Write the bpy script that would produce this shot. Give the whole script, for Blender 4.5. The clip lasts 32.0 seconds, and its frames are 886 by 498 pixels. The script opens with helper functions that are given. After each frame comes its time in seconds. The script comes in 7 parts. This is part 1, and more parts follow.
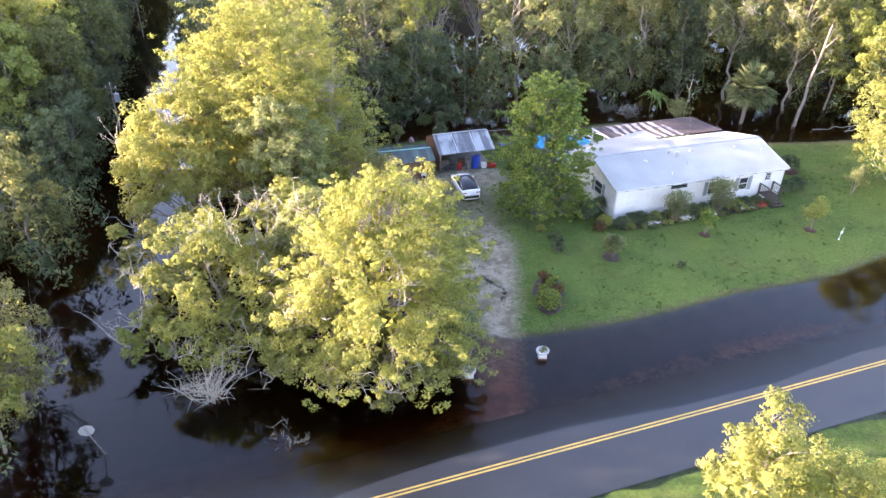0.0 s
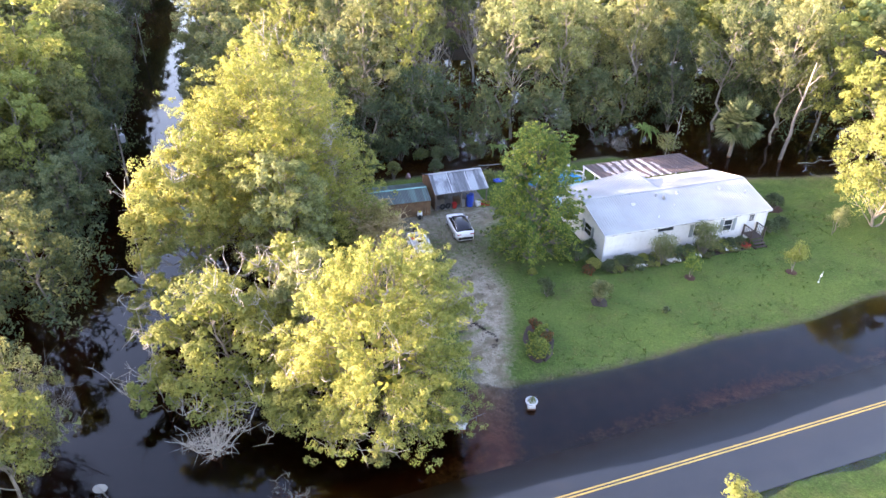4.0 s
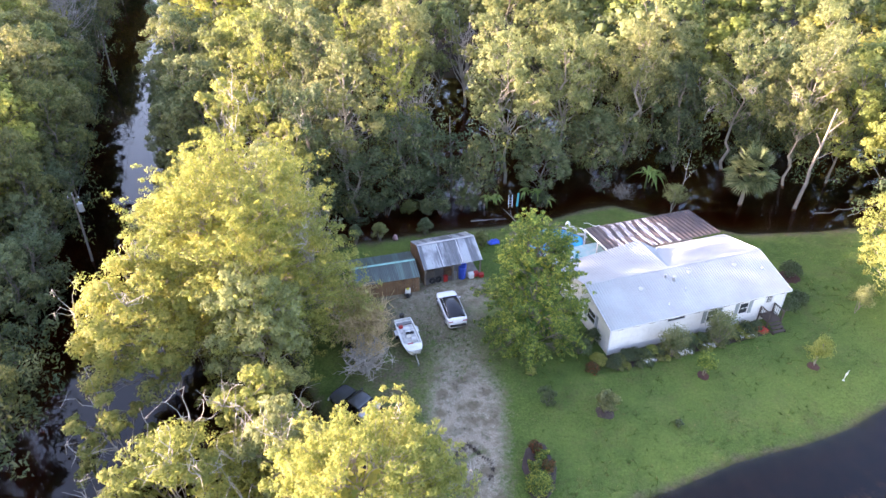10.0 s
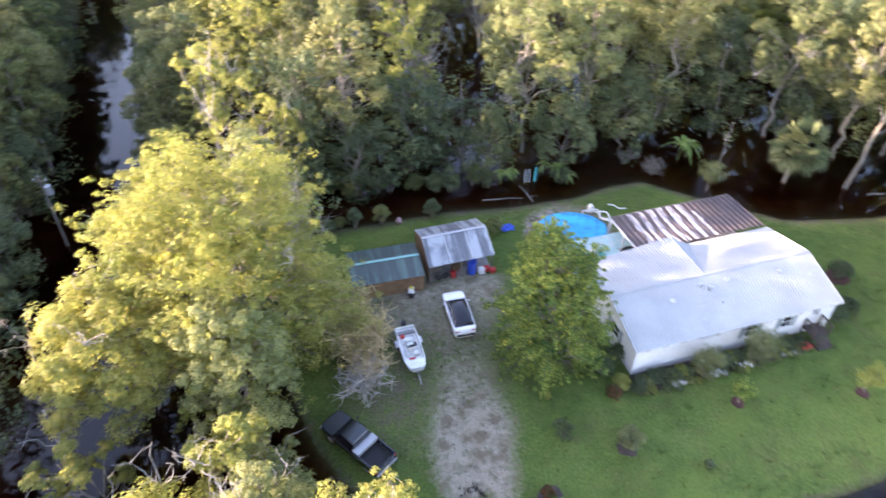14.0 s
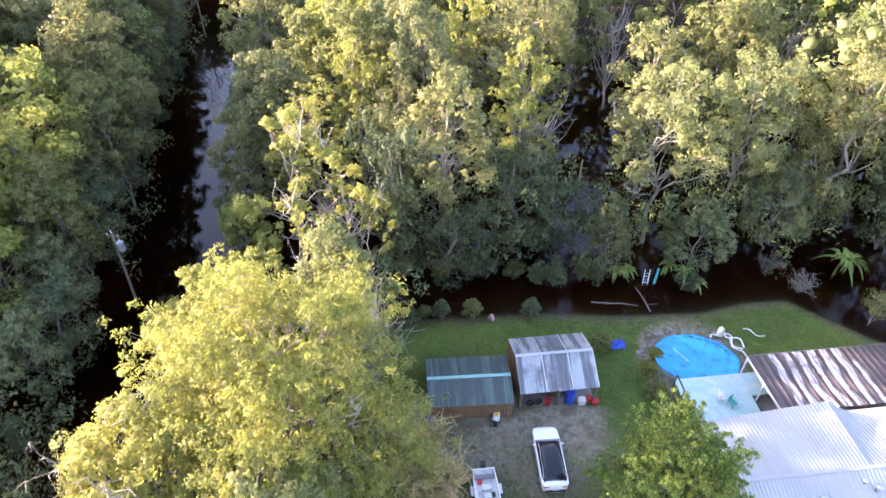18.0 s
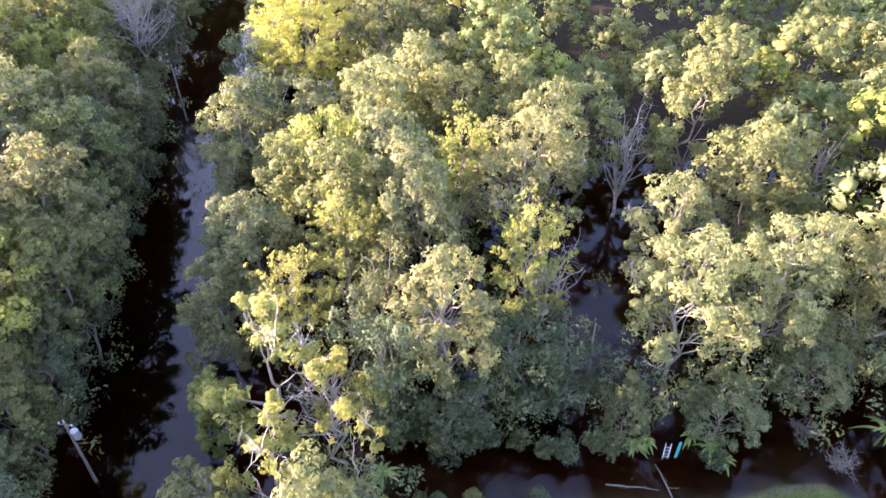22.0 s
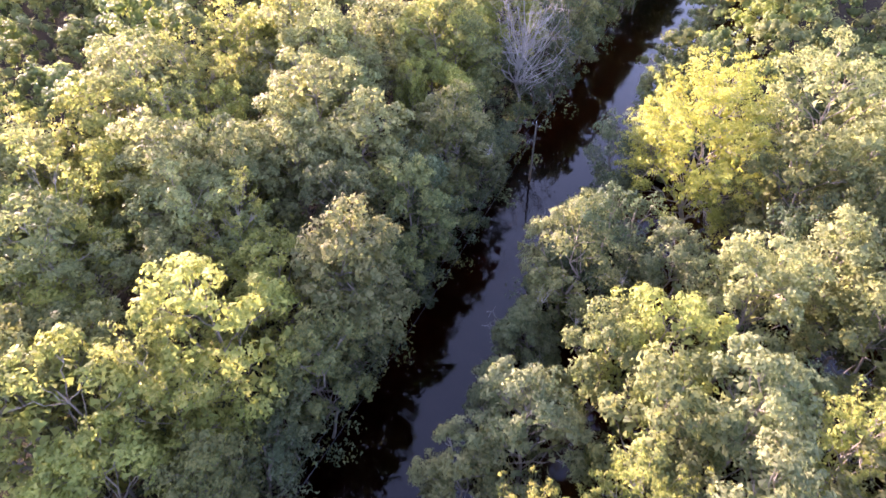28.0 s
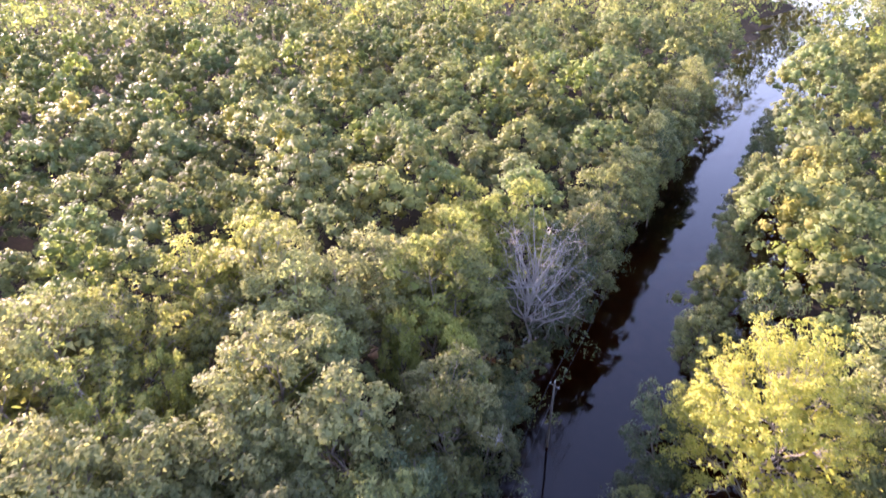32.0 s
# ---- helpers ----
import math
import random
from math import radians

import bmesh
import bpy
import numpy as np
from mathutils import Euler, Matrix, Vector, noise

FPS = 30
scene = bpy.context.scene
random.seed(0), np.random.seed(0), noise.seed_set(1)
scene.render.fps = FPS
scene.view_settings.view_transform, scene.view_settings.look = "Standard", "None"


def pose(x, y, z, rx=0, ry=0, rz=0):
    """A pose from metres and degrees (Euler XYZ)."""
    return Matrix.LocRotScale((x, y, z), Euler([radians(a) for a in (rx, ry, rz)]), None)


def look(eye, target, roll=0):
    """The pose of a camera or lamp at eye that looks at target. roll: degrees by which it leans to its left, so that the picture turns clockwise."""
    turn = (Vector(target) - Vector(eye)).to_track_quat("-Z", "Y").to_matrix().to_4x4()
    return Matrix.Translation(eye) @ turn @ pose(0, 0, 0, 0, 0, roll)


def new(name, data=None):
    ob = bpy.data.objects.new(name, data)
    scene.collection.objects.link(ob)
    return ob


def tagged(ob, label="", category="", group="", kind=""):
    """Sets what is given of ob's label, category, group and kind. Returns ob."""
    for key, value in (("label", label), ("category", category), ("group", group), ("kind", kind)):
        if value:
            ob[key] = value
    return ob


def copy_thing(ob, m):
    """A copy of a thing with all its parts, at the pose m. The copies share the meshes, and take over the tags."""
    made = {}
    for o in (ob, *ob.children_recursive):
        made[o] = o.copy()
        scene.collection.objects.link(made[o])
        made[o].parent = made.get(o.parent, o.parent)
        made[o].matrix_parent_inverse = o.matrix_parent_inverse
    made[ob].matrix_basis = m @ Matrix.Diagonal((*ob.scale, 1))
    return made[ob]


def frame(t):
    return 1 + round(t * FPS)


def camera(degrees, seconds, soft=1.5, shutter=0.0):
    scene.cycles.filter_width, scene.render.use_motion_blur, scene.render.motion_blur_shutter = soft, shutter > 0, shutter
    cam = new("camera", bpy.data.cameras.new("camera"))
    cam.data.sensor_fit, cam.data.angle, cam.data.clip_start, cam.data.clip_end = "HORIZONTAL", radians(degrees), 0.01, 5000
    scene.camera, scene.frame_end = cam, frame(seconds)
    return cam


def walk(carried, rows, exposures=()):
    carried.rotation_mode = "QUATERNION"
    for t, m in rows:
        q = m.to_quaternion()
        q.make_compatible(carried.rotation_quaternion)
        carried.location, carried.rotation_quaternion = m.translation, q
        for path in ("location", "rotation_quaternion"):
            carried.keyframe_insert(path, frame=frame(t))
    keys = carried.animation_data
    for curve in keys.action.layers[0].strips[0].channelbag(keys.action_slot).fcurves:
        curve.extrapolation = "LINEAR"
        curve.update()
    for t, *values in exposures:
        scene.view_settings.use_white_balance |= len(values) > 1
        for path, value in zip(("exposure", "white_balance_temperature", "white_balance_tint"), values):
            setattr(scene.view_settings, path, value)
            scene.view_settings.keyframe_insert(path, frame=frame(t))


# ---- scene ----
cam = camera(68.2, 32.0, shutter=0.5)
METRES, EYE, TILT, LEAN, TURN = 92.0, 28.05, -31.5, -0.3, 0.0
ROWS = [
    (0.0, 0.0, 0.0, 0.0, 0.0, 0.0, -0.0),
    (0.5, 0.004, -0.0013, 0.0022, -0.02, -0.02, 0.01),
    (1.0, 0.0051, -0.0042, 0.0063, -0.02, 0.0, 0.03),
    (1.5, 0.0052, -0.0074, 0.0108, -0.02, 0.01, 0.04),
    (2.0, 0.0048, -0.0102, 0.0154, -0.02, 0.01, 0.04),
    (2.5, 0.0044, -0.0133, 0.0206, -0.02, -0.01, 0.05),
    (3.0, 0.0043, -0.0171, 0.0278, -0.02, -0.03, 0.06),
    (3.5, 0.0044, -0.0209, 0.0348, -0.03, -0.03, 0.09),
    (5.5, 0.0054, -0.0222, 0.0644, -0.03, -0.1, 0.18),
    (6.0, 0.0055, -0.0181, 0.0729, -0.04, -0.11, 0.2),
    (6.5, 0.0058, -0.013, 0.082, -0.04, -0.11, 0.23),
    (7.0, 0.0063, -0.0072, 0.0917, -0.04, -0.14, 0.25),
    (7.5, 0.0067, -0.0007, 0.1012, -0.09, -2.37, 0.32),
    (8.0, 0.0073, 0.0066, 0.1122, -0.16, -2.84, 0.39),
    (8.5, 0.0081, 0.0142, 0.123, -0.22, -2.86, 0.43),
    (9.0, 0.0088, 0.0217, 0.1344, -0.26, -2.89, 0.51),
    (9.5, 0.0089, 0.0304, 0.1455, -0.42, -2.89, 0.59),
    (10.0, 0.0094, 0.0389, 0.1565, -0.59, -2.86, 0.73),
    (10.5, 0.0099, 0.0469, 0.1663, -0.79, -5.63, 0.88),
    (11.0, 0.0111, 0.0549, 0.1778, -0.94, -10.18, 1.1),
    (11.5, 0.0116, 0.0637, 0.1894, -1.21, -10.53, 1.24),
    (12.0, 0.013, 0.0726, 0.1998, -1.78, -10.53, 1.61),
    (12.5, 0.0141, 0.0827, 0.2077, -2.71, -10.53, 2.21),
    (13.0, 0.015, 0.0942, 0.2141, -2.75, -10.52, 2.22),
    (13.5, 0.0164, 0.1056, 0.2217, -2.75, -10.57, 2.23),
    (14.0, 0.0154, 0.1175, 0.2268, 0.59, -10.36, 0.21),
    (14.5, 0.0147, 0.1288, 0.2342, 8.11, -10.76, -4.31),
    (16.5, 0.0051, 0.1788, 0.2689, 9.35, -11.21, -5.08),
    (17.0, 0.002, 0.1923, 0.2809, 9.31, -11.22, -5.06),
    (17.5, -0.0012, 0.2063, 0.2941, 9.3, -11.25, -5.04),
    (18.0, -0.0045, 0.2204, 0.3073, 9.29, -11.29, -5.06),
    (18.5, -0.0078, 0.2338, 0.3219, 9.28, -11.36, -5.06),
    (19.0, -0.0113, 0.2464, 0.3369, 9.26, -11.35, -5.04),
    (19.5, -0.0142, 0.2572, 0.3551, 9.27, -11.43, -5.06),
    (20.0, -0.0174, 0.2676, 0.3743, 9.24, -11.47, -5.08),
    (20.5, -0.0206, 0.2784, 0.3928, 9.22, -11.43, -5.09),
    (21.0, -0.0239, 0.2889, 0.4109, 9.2, -11.37, -5.09),
    (21.5, -0.0269, 0.3, 0.4268, 9.19, -11.4, -5.1),
    (22.0, -0.0296, 0.3121, 0.4398, 9.2, -11.34, -5.09),
    (22.5, -0.0321, 0.3243, 0.4525, 9.25, -11.34, -5.12),
    (23.0, -0.0404, 0.3359, 0.4629, 16.16, -12.13, -9.36),
    (23.5, -0.0453, 0.3463, 0.4749, 24.1, -13.82, -13.57),
    (24.0, -0.0515, 0.359, 0.4831, 25.15, -14.03, -14.03),
    (24.5, -0.0588, 0.3708, 0.491, 25.13, -14.08, -14.05),
    (25.0, -0.0661, 0.3829, 0.4987, 25.12, -14.12, -14.09),
    (25.5, -0.074, 0.3953, 0.5066, 25.09, -14.17, -14.1),
    (26.0, -0.0849, 0.4072, 0.5141, 29.84, -15.52, -16.62),
    (26.5, -0.0968, 0.4194, 0.5215, 39.84, -18.81, -21.0),
    (28.5, -0.1607, 0.4762, 0.5556, 40.49, -19.15, -21.45),
    (29.0, -0.179, 0.4916, 0.5646, 40.47, -19.14, -21.51),
    (29.5, -0.197, 0.5072, 0.5745, 40.5, -18.25, -21.56),
    (30.0, -0.2141, 0.5226, 0.5839, 40.58, -15.92, -21.59),
    (30.5, -0.2299, 0.5377, 0.5928, 40.67, -13.31, -21.63),
    (31.0, -0.2457, 0.5519, 0.6015, 40.7, -10.72, -21.69),
    (31.5, -0.2607, 0.566, 0.6092, 40.73, -7.85, -21.74),
    (32.0, -0.275, 0.5802, 0.6176, 40.63, -5.09, -21.72),
]
walk(cam, [(t, pose(0, 0, EYE, TILT, LEAN, TURN) @ pose(METRES * x, METRES * y, METRES * z, 90 + pitch, roll, yaw)) for t, x, y, z, yaw, pitch, roll in ROWS],
     exposures=[(0.0, 3.28, 6600, 33.0), (16.0, 3.25, 6600, 33.0), (20.0, 3.37, 6400, 37.0), (23.0, 3.5, 6250, 47.0), (26.5, 3.36, 6250, 50.0), (30.0, 3.16, 6180, 49.0), (32.0, 2.96, 6120, 48.0)])

# ---------------------------------------------------------------- light
SUN_AZ, SUN_EL = 87.0, 12.6          # degrees to the left of +y, degrees up
to_sun = Vector((-math.sin(radians(SUN_AZ)) * math.cos(radians(SUN_EL)), math.cos(radians(SUN_AZ)) * math.cos(radians(SUN_EL)), math.sin(radians(SUN_EL))))
world = bpy.data.worlds.new("world")
scene.world = world
world.use_nodes = True
wn = world.node_tree.nodes
sky = wn.new("ShaderNodeTexSky")
sky.sky_type, sky.sun_disc = "NISHITA", False
sky.sun_elevation, sky.sun_rotation = radians(SUN_EL), radians(-SUN_AZ)
sky.air_density, sky.dust_density, sky.ozone_density = 1.0, 1.5, 1.0
wn["Background"].inputs["Strength"].default_value = 0.15
world.node_tree.links.new(sky.outputs[0], wn["Background"].inputs["Color"])
sun = new("sun", bpy.data.lights.new("sun", "SUN"))
sun.data.energy, sun.data.angle, sun.data.color = 3.9, radians(0.6), (1.0, 0.86, 0.66)
sun.matrix_world = look(to_sun * 200, (0, 0, 0))

# ---------------------------------------------------------------- material tools


class Nodes:
    """A small builder for node materials."""

    def __init__(self, name):
        self.mat = bpy.data.materials.new(name)
        self.mat.use_nodes = True
        self.tree = self.mat.node_tree
        self.n, self.l = self.tree.nodes, self.tree.links
        self.bsdf = self.n["Principled BSDF"]
        self.out = self.n["Material Output"]

    def add(self, kind, **values):
        node = self.n.new("ShaderNode" + kind)
        for key, value in values.items():
            setattr(node, key, value)
        return node

    def link(self, a, b):
        self.l.new(a, b)

    def coord(self, scale=1.0, space="Object", stretch=None):
        tc = self.add("TexCoord")
        mp = self.add("Mapping")
        mp.inputs["Scale"].default_value = stretch or (scale, scale, scale)
        self.link(tc.outputs[space], mp.inputs[0])
        return mp.outputs[0]

    def noise(self, vec, scale, detail=4.0, rough=0.55):
        t = self.add("TexNoise")
        t.inputs["Scale"].default_value, t.inputs["Detail"].default_value, t.inputs["Roughness"].default_value = scale, detail, rough
        self.link(vec, t.inputs["Vector"])
        return t.outputs[0]

    def ramp(self, fac, *stops):
        r = self.add("ValToRGB")
        while len(r.color_ramp.elements) < len(stops):
            r.color_ramp.elements.new(0.5)
        for e, (p, c) in zip(r.color_ramp.elements, stops):
            e.position = p
            e.color = (*c, 1) if len(c) == 3 else c
        self.link(fac, r.inputs[0])
        return r.outputs[0]

    def mix(self, fac, a, b, blend="MIX"):
        m = self.add("MixRGB", blend_type=blend)
        for value, slot in ((fac, 0), (a, 1), (b, 2)):
            if isinstance(value, (int, float)):
                m.inputs[slot].default_value = value
            elif isinstance(value, tuple):
                m.inputs[slot].default_value = (*value, 1)
            else:
                self.link(value, m.inputs[slot])
        return m.outputs[0]

    def bump(self, height, strength=0.4, distance=0.02):
        b = self.add("Bump")
        b.inputs["Strength"].default_value, b.inputs["Distance"].default_value = strength, distance
        self.link(height, b.inputs["Height"])
        self.link(b.outputs[0], self.bsdf.inputs["Normal"])

    def base(self, colour):
        if isinstance(colour, tuple):
            self.bsdf.inputs["Base Color"].default_value = (*colour, 1)
        else:
            self.link(colour, self.bsdf.inputs["Base Color"])

    def gloss(self, rough, metal=0.0):
        if isinstance(rough, (int, float)):
            self.bsdf.inputs["Roughness"].default_value = rough
        else:
            self.link(rough, self.bsdf.inputs["Roughness"])
        self.bsdf.inputs["Metallic"].default_value = metal


def worn(name, colour, rough=0.6, metal=0.0, vary=0.25, scale=3.0, bump=0.15, dirt=None, amount=0.4):
    """A surface of one colour with soft variation at two sizes, fine relief and optional dirt."""
    m = Nodes(name)
    v = m.coord()
    big, fine = m.noise(v, scale * 0.35, 3), m.noise(v, scale * 6, 5)
    dark = tuple(c * (1 - vary) for c in colour)
    light = tuple(min(1, c * (1 + vary * 0.6)) for c in colour)
    c = m.ramp(big, (0.3, dark), (0.7, light))
    c = m.mix(0.25, c, m.ramp(fine, (0.35, dark), (0.65, light)))
    if dirt:
        patch = m.noise(v, scale * 0.9, 6, 0.7)
        c = m.mix(m.ramp(patch, (0.5, (0, 0, 0)), (0.72, (amount, amount, amount))), c, dirt)
    m.base(c)
    m.gloss(m.ramp(fine, (0.2, (rough * 0.8,) * 3), (0.8, (min(1, rough * 1.2),) * 3)), metal)
    m.bump(fine, bump, 0.01)
    return m.mat


def leaf(name, stops, glow=0.42, spread=0.35, toned=False):
    """Leaves: every leaf its own tone, every tree its own lean; light passes through."""
    m = Nodes(name)
    geo, info = m.add("NewGeometry"), m.add("ObjectInfo")
    each = m.ramp(geo.outputs["Random Per Island"], *stops)
    tone = m.add("HueSaturation")
    mr = m.add("MapRange")
    mr.inputs["To Min"].default_value, mr.inputs["To Max"].default_value = 1 - spread, 1 + spread
    m.link(info.outputs["Random"], mr.inputs["Value"])
    m.link(mr.outputs[0], tone.inputs["Value"])
    hr = m.add("MapRange")
    hr.inputs["To Min"].default_value, hr.inputs["To Max"].default_value = (0.486, 0.511) if spread else (0.5, 0.5)
    frac = m.add("Math", operation="FRACT")
    mul = m.add("Math", operation="MULTIPLY")
    mul.inputs[1].default_value = 7.31
    m.link(info.outputs["Random"], mul.inputs[0])
    m.link(mul.outputs[0], frac.inputs[0])
    m.link(frac.outputs[0], hr.inputs["Value"])
    m.link(hr.outputs[0], tone.inputs["Hue"])
    m.link(each, tone.inputs["Color"])
    patch = m.noise(m.coord(), 0.35, 2)
    col = m.mix(0.75, tone.outputs[0], m.ramp(patch, (0.3, (0.52, 0.62, 0.55)), (0.68, (1.05, 1.02, 0.95))), "MULTIPLY")
    if toned:
        own = m.add("Attribute", attribute_name="tone")
        col = m.mix(0.8, col, m.ramp(m.noise(m.coord(), 2.6, 5, 0.75), (0.36, (0.62, 0.66, 0.62)), (0.62, (1.25, 1.22, 1.15))), "MULTIPLY")
        col = m.mix(1.0, col, own.outputs["Color"], "MULTIPLY")
    m.base(col)
    m.gloss(0.55)
    m.bsdf.inputs["Specular IOR Level"].default_value = 0.12
    tr = m.add("BsdfTranslucent")
    m.link(m.mix(1.0, col, (1.0, 1.0, 0.74), "MULTIPLY"), tr.inputs["Color"])
    mx = m.add("MixShader")
    mx.inputs[0].default_value = glow
    m.link(m.bsdf.outputs[0], mx.inputs[1])
    m.link(tr.outputs[0], mx.inputs[2])
    m.link(mx.outputs[0], m.out.inputs[0])
    return m.mat


# ---------------------------------------------------------------- mesh tools
def mesh_np(name, verts, faces, mats, smooth=False, index=None):
    """A mesh from numpy arrays; all faces have the same number of corners."""
    me = bpy.data.meshes.new(name)
    verts, faces = np.asarray(verts, np.float32), np.asarray(faces, np.int32)
    k = faces.shape[1]
    me.vertices.add(len(verts))
    me.vertices.foreach_set("co", verts.ravel())
    me.loops.add(faces.size)
    me.loops.foreach_set("vertex_index", faces.ravel())
    me.polygons.add(len(faces))
    me.polygons.foreach_set("loop_start", np.arange(0, faces.size, k, dtype=np.int32))
    if index is not None:
        me.polygons.foreach_set("material_index", np.asarray(index, np.int32))
    me.update(calc_edges=True)
    me.validate()
    if smooth:
        me.shade_smooth()
    for m in (mats if isinstance(mats, (list, tuple)) else [mats]):
        me.materials.append(m)
    return me


def put(name, me, parent=None, m=None, label=""):
    ob = new(name, me)
    if parent is not None:
        ob.parent = parent
    if m is not None:
        ob.matrix_basis = m
    if label:
        ob["label"] = label
    return ob


def part(name, bm, material, parent, label="", m=None, smooth=False):
    me = bpy.data.meshes.new(name)
    bm.to_mesh(me)
    bm.free()
    me.materials.append(material)
    if smooth:
        me.shade_smooth()
    return put(name, me, parent, m, label)


def thing(name, m, label, category, group="", kind=""):
    ob = new(name)
    ob.empty_display_size = 0.2
    ob.matrix_basis = m
    return tagged(ob, label, category, group, kind)


def box(bm, x0, x1, y0, y1, z0, z1, bevel=0.0, m=None):
    """Adds a block, with rounded edges where bevel is set."""
    g = bmesh.ops.create_cube(bm, size=1.0)["verts"]
    bmesh.ops.scale(bm, verts=g, vec=(x1 - x0, y1 - y0, z1 - z0))
    bmesh.ops.translate(bm, verts=g, vec=((x0 + x1) / 2, (y0 + y1) / 2, (z0 + z1) / 2))
    if bevel:
        es = list({e for v in g for e in v.link_edges})
        r = bmesh.ops.bevel(bm, geom=es, offset=bevel, segments=2, affect="EDGES")
        g = list({v for f in r["faces"] for v in f.verts} | {v for v in g if v.is_valid})
    if m is not None:
        bmesh.ops.transform(bm, matrix=m, verts=[v for v in g if v.is_valid])
    return bm


def block(*a, **k):
    return box(bmesh.new(), *a, **k)


def rod(bm, a, b, r0, r1=None, n=8):
    """Adds a round bar from a to b."""
    a, b = Vector(a), Vector(b)
    r1 = r0 if r1 is None else r1
    d = b - a
    m = Matrix.Translation((a + b) / 2) @ d.to_track_quat("Z", "Y").to_matrix().to_4x4()
    bmesh.ops.create_cone(bm, cap_ends=True, segments=n, radius1=r0, radius2=r1, depth=d.length, matrix=m)
    return bm


def bar(*a, **k):
    return rod(bmesh.new(), *a, **k)


def loft(sections, closed=True, caps=True):
    """A skin over rings of equal length."""
    bm = bmesh.new()
    rings = [[bm.verts.new(p) for p in s] for s in sections]
    n = len(rings[0])
    for a, b in zip(rings, rings[1:]):
        for i in range(n if closed else n - 1):
            j = (i + 1) % n
            bm.faces.new((a[i], a[j], b[j], b[i]))
    if caps and closed:
        bm.faces.new(list(reversed(rings[0])))
        bm.faces.new(rings[-1])
    bmesh.ops.recalc_face_normals(bm, faces=bm.faces)
    return bm


def tubes(paths, n=6):
    """Tapered branches as one array pair: paths of (points, radius at root, radius at tip)."""
    vs, fs, base = [], [], 0
    for pts, r0, r1 in paths:
        pts = np.asarray(pts, float)
        k = len(pts)
        tan = np.gradient(pts, axis=0)
        tan /= np.linalg.norm(tan, axis=1)[:, None] + 1e-9
        ref = np.array((0.31, 0.95, 0.07))
        a = np.cross(tan, ref)
        a /= np.linalg.norm(a, axis=1)[:, None] + 1e-9
        b = np.cross(tan, a)
        rad = np.linspace(r0, r1, k)
        ang = np.linspace(0, 2 * np.pi, n, endpoint=False)
        ring = pts[:, None] + rad[:, None, None] * (np.cos(ang)[None, :, None] * a[:, None] + np.sin(ang)[None, :, None] * b[:, None])
        vs.append(ring.reshape(-1, 3))
        i = np.arange(k - 1)[:, None] * n
        j = np.arange(n)[None]
        f = np.stack([i + j, i + (j + 1) % n, i + n + (j + 1) % n, i + n + j], -1).reshape(-1, 4)
        fs.append(f + base)
        base += k * n
    return np.concatenate(vs), np.concatenate(fs)


def bend(a, b, rng, wild=0.12, k=6, sag=0.0):
    """A wandering line from a to b."""
    a, b = np.asarray(a, float), np.asarray(b, float)
    t = np.linspace(0, 1, k)[:, None]
    p = a + (b - a) * t
    length = np.linalg.norm(b - a)
    off = rng.normal(0, wild * length, (k, 3)) * (t * (1 - t) * 2)
    p = p + off
    p[:, 2] += sag * length * (t[:, 0] * (1 - t[:, 0])) * 4
    return p


def merged(*pairs):
    """Joins array sets that hold places, faces and perhaps normals."""
    base = np.cumsum([0] + [len(p[0]) for p in pairs])
    out = [np.concatenate([p[i] for p in pairs]) for i in range(len(pairs[0])) if i != 1]
    out.insert(1, np.concatenate([p[1] + b for p, b in zip(pairs, base)]))
    return out

# ---------------------------------------------------------------- materials
bark_grey = worn("bark_grey", (0.20, 0.17, 0.14), 0.9, 0, 0.45, 4, 0.8, (0.10, 0.12, 0.07), 0.5)
bark_pale = worn("bark_pale", (0.27, 0.235, 0.19), 0.9, 0, 0.35, 5, 0.6, (0.18, 0.16, 0.12), 0.5)
dead_wood = worn("dead_wood", (0.36, 0.33, 0.29), 0.9, 0, 0.3, 5, 0.5, (0.22, 0.19, 0.16), 0.5)
leaf_gold = leaf("leaf_gold", [(0.0, (0.225, 0.27, 0.085)), (0.5, (0.345, 0.355, 0.11)), (1.0, (0.49, 0.46, 0.155))], 0.58, 0.12)
leaf_olive = leaf("leaf_olive", [(0.0, (0.19, 0.215, 0.105)), (0.5, (0.28, 0.295, 0.14)), (1.0, (0.40, 0.395, 0.185))], 0.56, 0.2)
leaf_green = leaf("leaf_green", [(0.0, (0.15, 0.18, 0.085)), (0.5, (0.232, 0.25, 0.105)), (1.0, (0.345, 0.345, 0.14))], 0.55, 0.2)
leaf_sage = leaf("leaf_sage", [(0.0, (0.13, 0.16, 0.085)), (0.5, (0.20, 0.225, 0.115)), (1.0, (0.30, 0.31, 0.16))], 0.5, 0.18)
leaf_bright = leaf("leaf_bright", [(0.0, (0.225, 0.26, 0.085)), (0.5, (0.33, 0.35, 0.11)), (1.0, (0.46, 0.45, 0.155))], 0.58, 0.15)
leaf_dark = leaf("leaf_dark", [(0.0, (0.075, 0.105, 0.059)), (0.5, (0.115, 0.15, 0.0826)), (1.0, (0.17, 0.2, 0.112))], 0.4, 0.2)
# sunlight put into the twig colour: the cypress shades this brush
twig_sunlit_gold = worn("sunlit_golden_twigs", (0.50, 0.38, 0.20), 0.9, 0, 0.3, 5, 0.5)
leaf_yellow = leaf("leaf_yellow", [(0.0, (0.34, 0.36, 0.095)), (0.5, (0.47, 0.465, 0.10)), (1.0, (0.60, 0.57, 0.17))], 0.5, 0.0)
